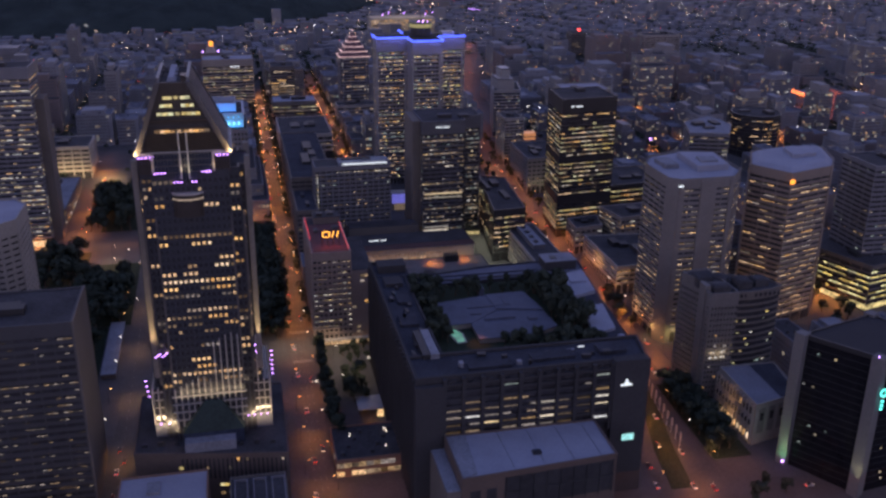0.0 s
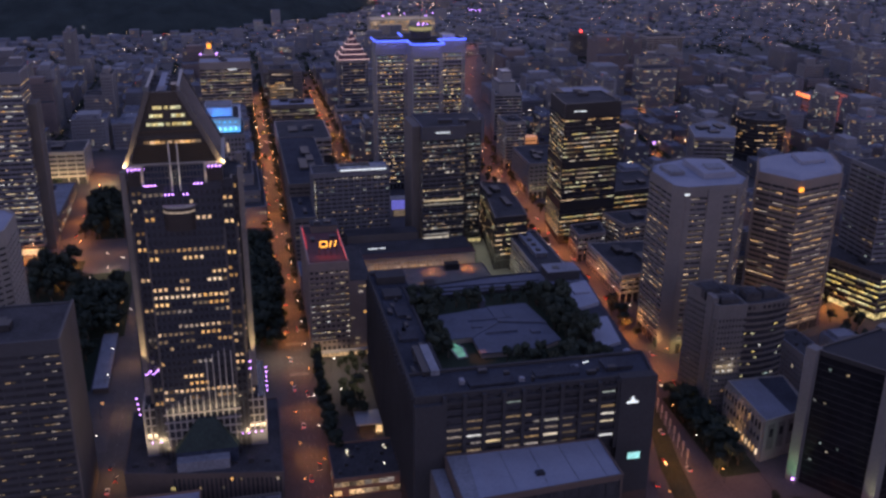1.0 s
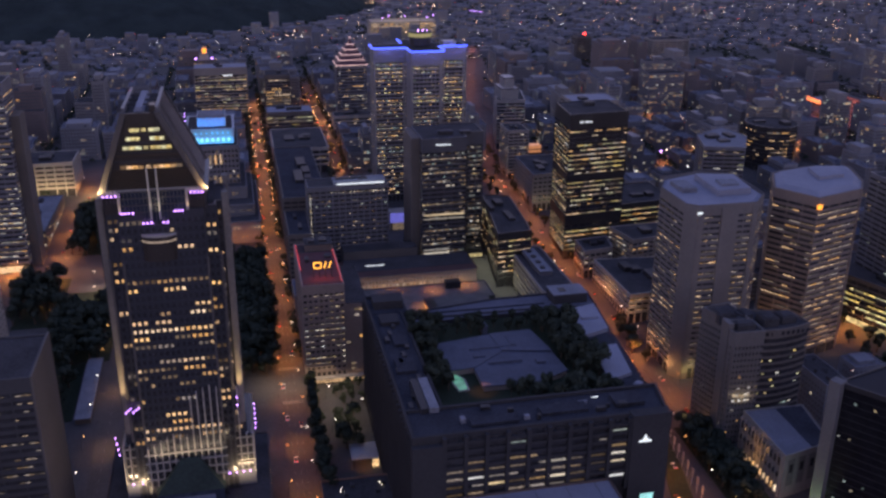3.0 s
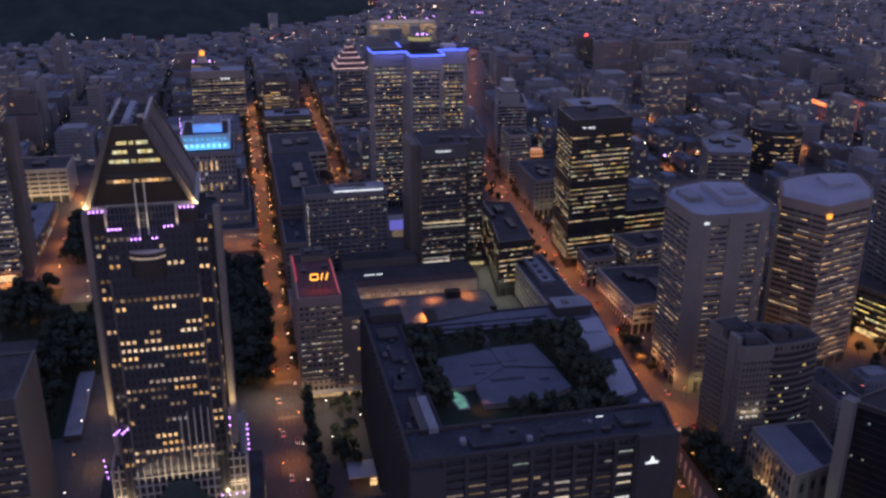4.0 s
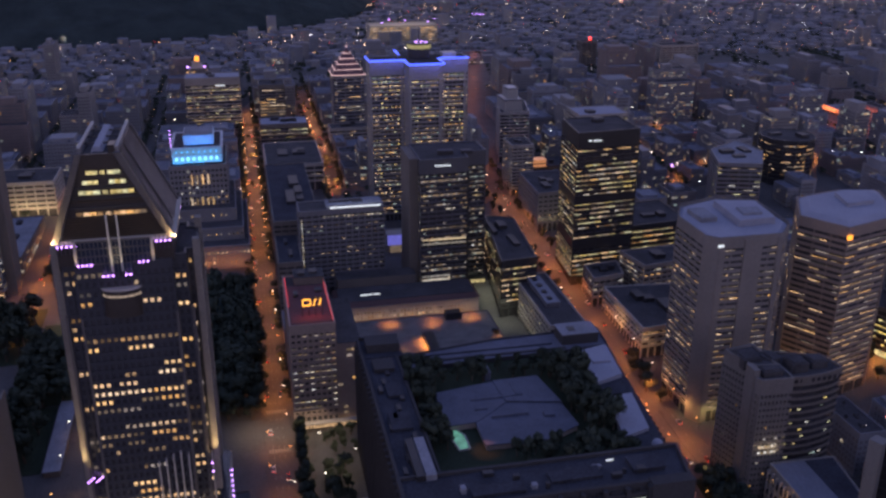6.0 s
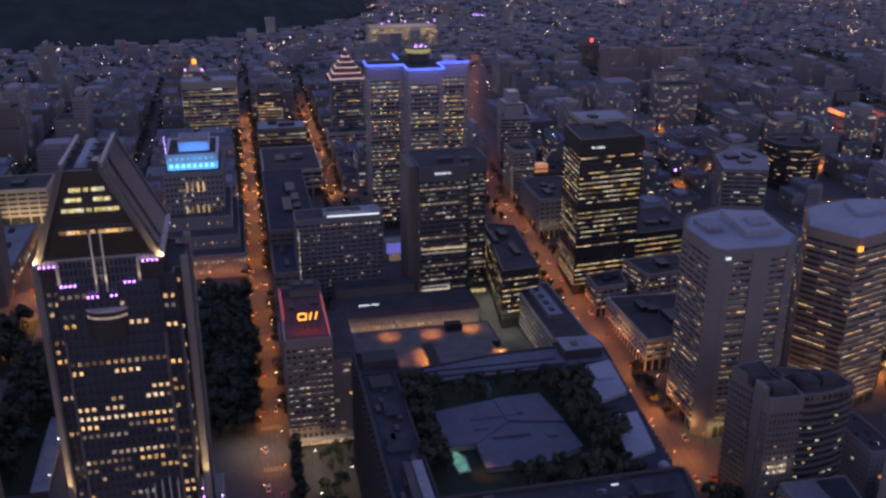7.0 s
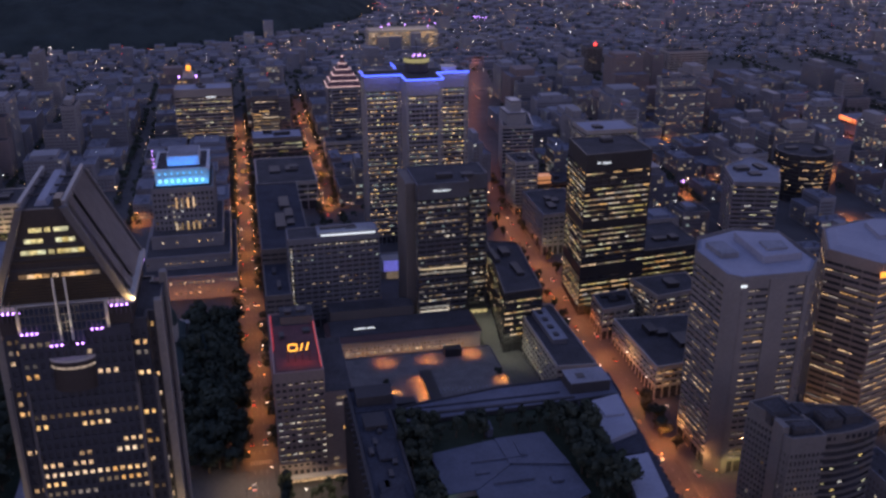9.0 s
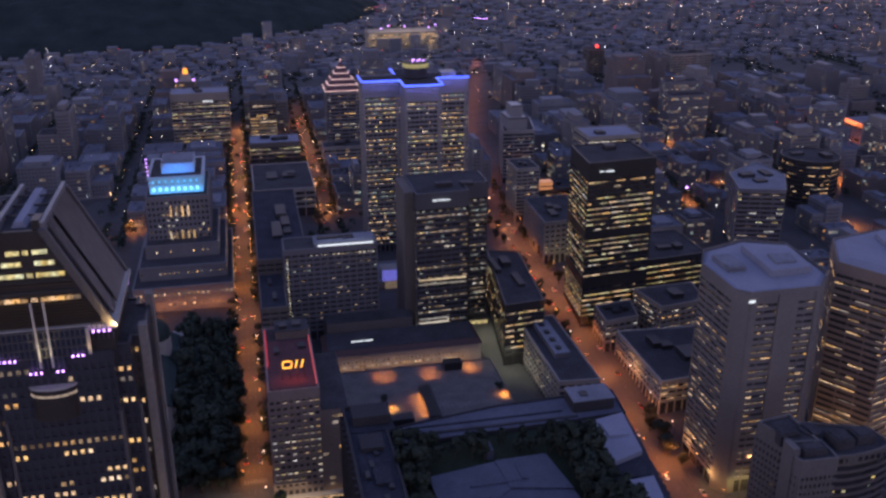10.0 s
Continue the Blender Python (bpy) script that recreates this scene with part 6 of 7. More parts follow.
facade_lights(hosp, rect(262, 384, 1780, 1830), 40, 68, 4, 5, 1.2, 1.0, 0.5, ("dim", "warm"), random.Random(2), 40, (1, 3), out=0.2)
area_lamp("hospital_light", (322, 1775, 100), 110, 20, 24000, (1.0, 0.75, 0.4), (0, 0.4, -1))
far = thing("violet_sign", (532, 2057, 40), "row of violet lamps on a far roof", "lights")
part("mast", box(bmesh.new(), 530, 531, 2056, 2057, 36, 54), METAL_DARK, far)
lamp_dots(far, [(520 + 6 * k, 2055, 54 - 0.6 * k) for k in range(5)], 1.2, LED_VIOLET, "violet_lamp")

# ---------------------------------------------------------------- cathedral and low buildings near the avenue
def cathedral():
    b = thing("cathedral", (-24, 690, 14), "grey stone cathedral with copper dome and long nave roof", "church")
    USED.append((-50, 2, 630, 730))
    part("nave", box(bmesh.new(), -34, -12, 636, 726, 12, 34), STONE, b)
    part("nave_roof", prism(bmesh.new(), rect(-35, -11, 635, 727), 34, 42, rect(-24, -22, 637, 725)), COPPER, b)
    part("transept", box(bmesh.new(), -48, 2, 688, 706, 12, 33), STONE, b)
    part("transept_roof", prism(bmesh.new(), rect(-49, 3, 687, 707), 33, 39, rect(-47, 1, 696, 698)), COPPER, b)
    bm = bmesh.new()
    bmesh.ops.create_cone(bm, cap_ends=True, segments=20, radius1=9, radius2=9, depth=14, matrix=Matrix.Translation((-23, 697, 44)))
    drum = part("drum", bm, STONE, b)
    bm = bmesh.new()
    bmesh.ops.create_uvsphere(bm, u_segments=20, v_segments=12, radius=9.2, matrix=Matrix.Translation((-23, 697, 50.5)) @ Matrix.Diagonal((1, 1, 1.15, 1)))
    part("dome", bm, COPPER, drum)
    bm = bmesh.new()
    bmesh.ops.create_cone(bm, cap_ends=True, segments=10, radius1=2, radius2=1.4, depth=7, matrix=Matrix.Translation((-23, 697, 63)))
    part("lantern", bm, STONE, b)
    for k in range(12):
        part("buttress", box(bmesh.new(), -11.9, -10.2, 640 + 7 * k, 641.4 + 7 * k, 12, 30), STONE, b)
    part("portico", box(bmesh.new(), -38, -8, 726, 734, 14, 34), STONE, b)
    return b


cathedral()
lowb = block("pale_roofed_block", "low block with a pale blue-grey flat roof", rect(-67, -25.5, 372, 410), 24, BRICK, ROOF_PALE)
part("roof_box", box(bmesh.new(), -54, -48, 394, 403, 24, 25.6), ROOF_GREY, lowb)
lowb = block("dark_roofed_block", "low block with a dark framed flat roof", rect(-14.8, 12.2, 372, 403), 22, CONCRETE_DARK, ROOF_DARK)
for k in range(3):
    part("roof_frame", ring(bmesh.new(), rect(-13 + 9 * k, -6.5 + 9 * k, 376, 400), rect(-12.4 + 9 * k, -7.1 + 9 * k, 376.6, 399.4), 22, 23.2), GRANITE, lowb)
lowb = block("low_brick_block", "low brick block with warm lit ground floor", rect(-185, -96, 372, 412), 12, BRICK, ROOF_DARK)
facade_lights(lowb, rect(-185, -96, 372, 412), 1, 11, 5, 6, 0.8, 1.2, 0.4, ("warm", "dim"), random.Random(4), 20, (1, 2), out=0.1)
stage = block("plaza_building", "low dark-roofed building with a warm lit street front", rect(40, 75.5, 425, 459), 10, BRICK, ROOF_DARK)
facade_lights(stage, rect(40, 75.5, 425, 459), 0, 10, 5, 4, 0.6, 1.6, 0.4, ("warm", "dim", "dim"), random.Random(6), 30, (1, 2), out=0.1)
for k in range(8):
    part("roof_unit", box(bmesh.new(), 43 + 4 * k, 45 + 4 * k, 430 + 7 * (k % 4), 433 + 7 * (k % 4), 10, 11.4), METAL_DARK, stage)
lamp_dots(stage, [(50, 450, 10.8), (70, 452, 10.8), (70.8, 449, 10.8), (49.5, 447.5, 10.8), (68, 435, 10.6)], 0.3, LED_WHITE_BULB, "roof_lamp")
canopy = thing("lit_canopy", (66, 486, 3), "orange-lit steel canopy on the plaza", "canopy")
part("roof_plate", box(bmesh.new(), 59, 73.8, 478, 494, 8, 8.5), STEEL, canopy)
for x, y in ((60, 479), (73, 479), (60, 493), (73, 493)):
    part("post", box(bmesh.new(), x - 0.2, x + 0.2, y - 0.2, y + 0.2, 2, 8), METAL_DARK, canopy)
part("lit_wall", box(bmesh.new(), 70, 73.6, 477.4, 477.8, 3, 7.6), LIT["gold"], canopy)
spot_lamp("canopy_light", (65, 472, 11), (66, 480, 3), 1500, (1.0, 0.42, 0.12), 110)
area_lamp("plaza_light", (60, 535, 16), 26, 60, 4200, (1.0, 0.74, 0.5))
area_lamp("crossing_light", (34, 566, 20), 50, 20, 4600, (1.0, 0.72, 0.45))
area_lamp("portal_light", (-122, 915, 40), 10, 34, 9000, (1.0, 0.66, 0.28))
area_lamp("square_light", (-108, 757, 30), 40, 6, 1800, (1.0, 0.45, 0.16))
beige = tower("lit_stone_block", "floodlit beige stone block on the square", rect(-190, -140, 930, 975), 62, fl=4, bay=3, sp=2.2, wall=STONE, lit=0.1, tones=("dim",), pier=1.2, most=40, gear=2, seed=301)
area_lamp("block_floodlight", (-160, 918, 34), 40, 2, 6000, (1.0, 0.7, 0.36), (0, 0.7, 0.6))

lowb = block("square_side_block", "dark low block beside the square with a few lit windows", rect(-174, -147, 806, 906), 38, CONCRETE_DARK, ROOF_GREY)
facade_lights(lowb, rect(-174, -147, 806, 906), 25, 37, 4, 3, 1.4, 1.2, 0.3, ("dim", "pale", "warm"), random.Random(12), 40, (1, 2), out=0.1, only=(0, 1))
for k in range(5):
    part("roof_box", box(bmesh.new(), -170 + 4 * (k % 3), -166 + 4 * (k % 3), 814 + 18 * k, 822 + 18 * k, 38, 40.2), ROOF_DARK, lowb)

# ---------------------------------------------------------------- trees
LEAVES = []
for s in range(4):
    rnd = random.Random(400 + s)
    bm = bmesh.new()
    clumps = [(Vector((rnd.gauss(0, 0.9), rnd.gauss(0, 0.9), 4.6 + rnd.uniform(-1.3, 3.3))), rnd.uniform(0.9, 1.6)) for _ in range(13)]
    for at, r in clumps:
        for _ in range(42):
            d = Vector((rnd.gauss(0, 1), rnd.gauss(0, 1), rnd.gauss(0, 1))).normalized()
            p = at + d * r * rnd.uniform(0.7, 1.05)
            u = d.orthogonal().normalized() * rnd.uniform(0.22, 0.42)
            w = d.cross(u).normalized() * rnd.uniform(0.22, 0.42) + d * rnd.uniform(-0.15, 0.15)
            bm.faces.new([bm.verts.new(p + a * u + c * w) for a, c in ((-1, -1), (1, -1), (1, 1), (-1, 1))])
    LEAVES.append(mesh_of("crown", bm, LEAF))
bm = bmesh.new()
bmesh.ops.create_cone(bm, cap_ends=True, segments=7, radius1=0.32, radius2=0.12, depth=4.6, matrix=Matrix.Translation((0, 0, 2.3)))
for k in range(5):
    a = 2 * math.pi * k / 5
    beam(bm, (0, 0, 3.2 + 0.2 * k), (1.2 * math.cos(a), 1.2 * math.sin(a), 5.2 + 0.2 * k), 0.12, 0.12)
TRUNK = mesh_of("tree", bm, BARK)


def tree(x, y, z, size, rnd, label="dark leafy city tree", group="city trees"):
    ob = tagged(new("tree", TRUNK), label, "tree", group)
    ob.location, ob.scale, ob.rotation_euler.z = (x, y, z), (size, size, size * rnd.uniform(0.9, 1.2)), rnd.uniform(0, 6)
    crown = new("crown", rnd.choice(LEAVES))
    crown.parent = ob


rnd = random.Random(77)


def grove(x0, x1, y0, y1, step, size, z=None, keep=0.9, label="dark leafy city tree", group="city trees"):
    y = y0
    while y <= y1:
        x = x0
        while x <= x1:
            if rnd.random() < keep:
                px, py = x + rnd.uniform(-0.35, 0.35) * step, y + rnd.uniform(-0.35, 0.35) * step
                tree(px, py, rise(py) if z is None else z, size * rnd.uniform(0.8, 1.2), rnd, label, group)
            x += step
        y += step


grove(-5, 20, 584, 742, 8.2, 2.25, keep=0.97, label="tall dark tree in the avenue's tree belt", group="avenue tree belt")
grove(-123, -86, 792, 866, 9.5, 2.1, keep=0.97, label="dark park tree on the square", group="park trees")
grove(-148, -120, 678, 742, 9.5, 2.1, label="dark park tree on the square", group="park trees")
grove(-114, -84, 622, 684, 9.0, 2.1, keep=0.96, label="dark park tree on the square", group="park trees")
grove(-114, -98, 562, 618, 9.0, 2.1, keep=0.96, label="dark park tree on the square", group="park trees")
grove(44.2, 44.8, 462, 566, 4.4, 1.35, keep=0.97, label="slim dark tree in a row beside the avenue", group="plaza trees")
grove(57, 64, 496, 524, 6.5, 1.35, label="dark tree on the plaza", group="plaza trees")
grove(60, 75, 542, 556, 6.5, 0.9, label="dark tree on the plaza", group="plaza trees")
grove(108, 112, 624, 630, 4.5, 0.62, 24, keep=1.0, label="small tree in a planter on the parking deck", group="deck trees")
grove(178, 181, 628, 633, 4.0, 0.62, 24, keep=1.0, label="small tree in a planter on the parking deck", group="deck trees")
grove(98, 105, 440, 518, 6.5, 1.3, 64, label="dark tree in the roof garden", group="roof garden trees")
grove(110, 186, 505, 515, 7, 1.1, 64, keep=0.85, label="dark tree in the roof garden", group="roof garden trees")
grove(173, 187, 444, 505, 6, 1.5, 64, keep=0.97, label="dark tree in the roof garden", group="roof garden trees")
grove(136, 184, 420, 436, 6.5, 1.15, 64, keep=0.8, label="dark tree in the roof garden", group="roof garden trees")
grove(251, 268, 408, 472, 6.2, 1.45, label="street tree beside the boulevard", group="boulevard trees")
grove(262, 267, 548, 600, 8, 1.5, keep=0.8, label="street tree beside the boulevard", group="boulevard trees")
grove(256, 282, 366, 378, 9, 1.3, keep=0.7, label="street tree beside the boulevard", group="boulevard trees")
grove(404, 418, 512, 524, 8, 1.4, label="dark tree by the lit office", group="boulevard trees")
grove(416, 426, 532, 572, 10, 1.3, keep=0.8, label="dark tree by the lit office", group="boulevard trees")
for x in (246.5, 270.5):
    grove(x, x, 695, 900, 15, 1.0, keep=0.85, label="street tree beside the boulevard", group="boulevard trees")

# ---------------------------------------------------------------- street lamps and cars
bm = bmesh.new()
bmesh.ops.create_cone(bm, cap_ends=True, segments=6, radius1=0.13, radius2=0.07, depth=9, matrix=Matrix.Translation((0, 0, 4.5)))
POLE = mesh_of("street_lamp", bm, METAL_DARK)
bm = bmesh.new()
beam(bm, (0, 0, 8.8), (1.8, 0, 9.3), 0.1, 0.1)
ARM = mesh_of("arm", bm, METAL_DARK)
bm = bmesh.new()
bmesh.ops.create_icosphere(bm, subdivisions=1, radius=0.36, matrix=Matrix.Translation((2.0, 0, 9.4)) @ Matrix.Diagonal((1.3, 0.9, 0.8, 1)))
HEAD = mesh_of("lamp_head", bm, LED_BULB)
WHITE_HEAD = HEAD.copy()
WHITE_HEAD.materials[0] = LED_WHITE_BULB


def street_lamp(x, y, side, white=False):
    ob = tagged(new("street_lamp", POLE), "white street lamp on a dark steel pole" if white else "amber street lamp on a dark steel pole", "street lamp", "street lamps")
    ob.location, ob.rotation_euler.z = (x, y, rise(y)), 0 if side > 0 else math.pi
    arm = new("arm", ARM)
    arm.parent = ob
    head = new("lamp_head", WHITE_HEAD if white else HEAD)
    head.parent = arm


for k in range(22):
    y = 400 + 31 * k
    street_lamp(23.6, y, 1, rnd.random() < 0.25)
    street_lamp(39.4, y + 15, -1, rnd.random() < 0.25)
for k in range(18):
    y = 385 + 31 * k
    street_lamp(245.5 if y > 480 else 207.2, y, 1, rnd.random() < 0.3)
    street_lamp(272.5 if y > 480 else 247.6, y + 12, -1, rnd.random() < 0.3)
for k in range(11):
    y = 330 + 32 * k
    street_lamp(-86, y, 1, rnd.random() < 0.4)
for x, y in ((-112, 696), (-101, 712), (-92, 728), (-104, 738), (-118, 664), (-82, 704), (-79.5, 640), (52, 512), (52, 548), (70, 530)):
    street_lamp(x, y, 1, True)
for k in range(10):
    y = 955 + 34 * k
    street_lamp(100.0, y, 1)
    street_lamp(23, y, 1)

bm = bmesh.new()
prism(bm, rect(-0.9, 0.9, -2.2, 2.2), 0.3, 0.9, rect(-0.85, 0.85, -2.1, 2.1))
for x, y in ((-0.85, -1.35), (0.85, -1.35), (-0.85, 1.35), (0.85, 1.35)):
    bmesh.ops.create_cone(bm, cap_ends=True, segments=10, radius1=0.33, radius2=0.33, depth=0.22, matrix=Matrix.Translation((x, y, 0.33)) @ Matrix.Rotation(radians(90), 4, "Y"))
BODY = [mesh_of("car", bm.copy(), shade("car_paint_" + n, c, 0.3)) for n, c in (("black", (0.02, 0.02, 0.022)), ("silver", (0.4, 0.41, 0.42)), ("red", (0.25, 0.02, 0.02)), ("white", (0.7, 0.7, 0.7)))]
bm.free()
bm = bmesh.new()
prism(bm, rect(-0.8, 0.8, -1.5, 1.0), 0.9, 1.45, rect(-0.65, 0.65, -1.1, 0.5))
CABIN = mesh_of("cabin", bm, GLASS_DARK)
LAMPS = []
for x in (-0.6, 0.6):
    LAMPS.append(mesh_of("headlight", box(bmesh.new(), x - 0.16, x + 0.16, 2.1, 2.3, 0.58, 0.8), HEADLIGHT))
    LAMPS.append(mesh_of("tail_light", box(bmesh.new(), x - 0.18, x + 0.18, -2.35, -2.15, 0.66, 0.9), TAILLIGHT))
NAMES = ("black", "silver", "red", "white")


def car(x, y, yaw):
    k = rnd.randrange(4)
    ob = tagged(new("car", BODY[k]), NAMES[k] + " car with its lights on in the street", "car", "cars in the streets")
    ob.location, ob.rotation_euler = (x, y, rise(y) + 0.02), (math.atan(0.06) * (1 if abs(yaw) < 1 else -1) if 250 < y < 1050 and abs(math.sin(yaw)) < 0.5 else 0, 0, yaw)
    ob.scale = (1.1, 1.1, 1.1)
    for me in (CABIN, *LAMPS):
        c = new(me.name.split(".")[0], me)
        c.parent = ob


for k in range(12):
    car(rnd.choice((27.5, 29.6)), 405 + 40 * k + rnd.uniform(-8, 8), 0)
    if k % 2:
        car(35.0, 410 + 40 * k + rnd.uniform(-8, 8), math.pi)
for k in range(9):
    off = 28 if k < 3 else 0
    car(rnd.choice((261.5, 265)) - off, 372 + 40 * k + rnd.uniform(-9, 9), 0)
    car(rnd.choice((251, 254.5)) - off, 380 + 40 * k + rnd.uniform(-9, 9), math.pi)
for k in range(12):
    car(rnd.choice((-75.5, -72)), 352 + 11 * k + rnd.uniform(-3, 3), 0)
for k in range(4):
    car(208 + 27 * k, rnd.choice((360, 366, 371)), -math.pi / 2 if k % 2 else math.pi / 2)

for k in range(9):
    car(-134 + 3.0 * (k % 3), 800 + 15 * k, 0)
for k in range(20):
    y = 880 + 19 * k + rnd.uniform(-6, 6)
    car(rnd.choice((27.5, 34.5)), y, rnd.choice((0, 0, math.pi)))
    car(rnd.choice((104, 110)), y + 60, rnd.choice((0, math.pi)))
for k in range(10):
    car(rnd.choice((253, 262)), 735 + 21 * k + rnd.uniform(-6, 6), rnd.choice((0, math.pi)))
for k in range(5):
    car(207 + 3.2 * (k % 2) - 0.1 * k, 386 + 17 * k, 0)

# ---------------------------------------------------------------- the rest of the city
USED += [(262, 282, 950, 1040), (268, 292, 1040, 1110), (278, 302, 1110, 1180), (288, 320, 1180, 1250), (306, 340, 1250, 1320), (326, 362, 1320, 1400), (345, 392, 1400, 1500), (-140, -116, 800, 1000), (-63, 16, 405, 575), (74, 217, 352, 550), (36, 84, 395, 560), (80, 205, 598, 735), (284, 350, 356, 412), (735, 840, 1075, 1150), (690, 742, 1000, 1110), (-152, -68, 500, 765), (-118, -84, 786, 872), (-20, 24, 490, 748), (430, 495, 520, 600), (-56, 26, 788, 908), (185, 260, 560, 600)]
# wall and roof greys drawn close together, with haze mixed into them
ROOF_SLATE = shade("slate_grey_membrane_roof", (0.15, 0.158, 0.19), 0.9, stain=0.07, spread=0.4, spec=0.15)
CLAY = shade("old_brick", (0.20, 0.162, 0.155), 0.9, bump=0.3)
GREYSTONE = shade("haze_toned_greystone", (0.235, 0.238, 0.262), 0.9, bump=0.3)
WALLS = [GREYSTONE, shade("slate_grey_concrete", (0.20, 0.205, 0.228), 0.9, bump=0.3), shade("drab_concrete", (0.245, 0.236, 0.238), 0.9, bump=0.3), CLAY, GREYSTONE, GRANITE]
KIND = {0: "sooty greystone", 1: "slate-grey concrete", 2: "drab grey concrete", 3: "old brick", 4: "sooty greystone", 5: "granite"}


def free(x0, x1, y0, y1, gap=2.0):
    return all(x1 + gap < a or x0 - gap > b or y1 + gap < c or y0 - gap > d for a, b, c, d in USED)


def panes(bm, rnd, x0, x1, y0, y1, z0, z1, lit, bay, fl):
    """Windows on the faces turned to the streets that the flight looks at, lit and dark, proud of the wall."""
    xs, sgn = (x0 - 0.12, 1) if x0 > 20 else (x1 + 0.12, -1)
    tall = rnd.choice((1.3, 1.7, 2.1))
    fill = rnd.choice((0.5, 0.62, 0.85))
    for k in range(int((z1 - z0 - 1) / fl)):
        z = z0 + 2.2 + k * fl
        mood = rnd.random()
        p = lit * (2.2 if mood > 0.8 else 0.2 if mood < 0.35 else 1)
        for i in range(max(1, int((x1 - x0 - 1) / bay))):
            a = x0 + 0.8 + i * bay
            v = [bm.verts.new(c) for c in ((a, y0 - 0.12, z), (a + bay * fill, y0 - 0.12, z), (a + bay * fill, y0 - 0.12, z + tall), (a, y0 - 0.12, z + tall))]
            bm.faces.new(v).material_index = rnd.choice((0, 0, 0, 0, 0, 1, 2, 3)) if rnd.random() < p else 4
        for i in range(max(1, int((y1 - y0 - 1) / bay))):
            a = y0 + 0.8 + i * bay
            v = [bm.verts.new(c) for c in ((xs, a + bay * fill, z), (xs, a, z), (xs, a, z + tall), (xs, a + bay * fill, z + tall))]
            bm.faces.new(v if sgn > 0 else v[::-1]).material_index = rnd.choice((0, 0, 0, 0, 0, 1, 2, 3)) if rnd.random() < p * 0.8 else 4


TONES = [glow("dim_flat_window", (1.0, 0.76, 0.52), 0.17, 0.9), glow("amber_flat_window", (1.0, 0.52, 0.2), 0.34, 0.8), glow("pale_flat_window", (1.0, 0.86, 0.66), 0.34, 0.8), glow("cool_flat_window", (0.8, 0.88, 1.0), 0.2, 0.8), shade("dull_window_glass", (0.115, 0.115, 0.125), 0.3)]


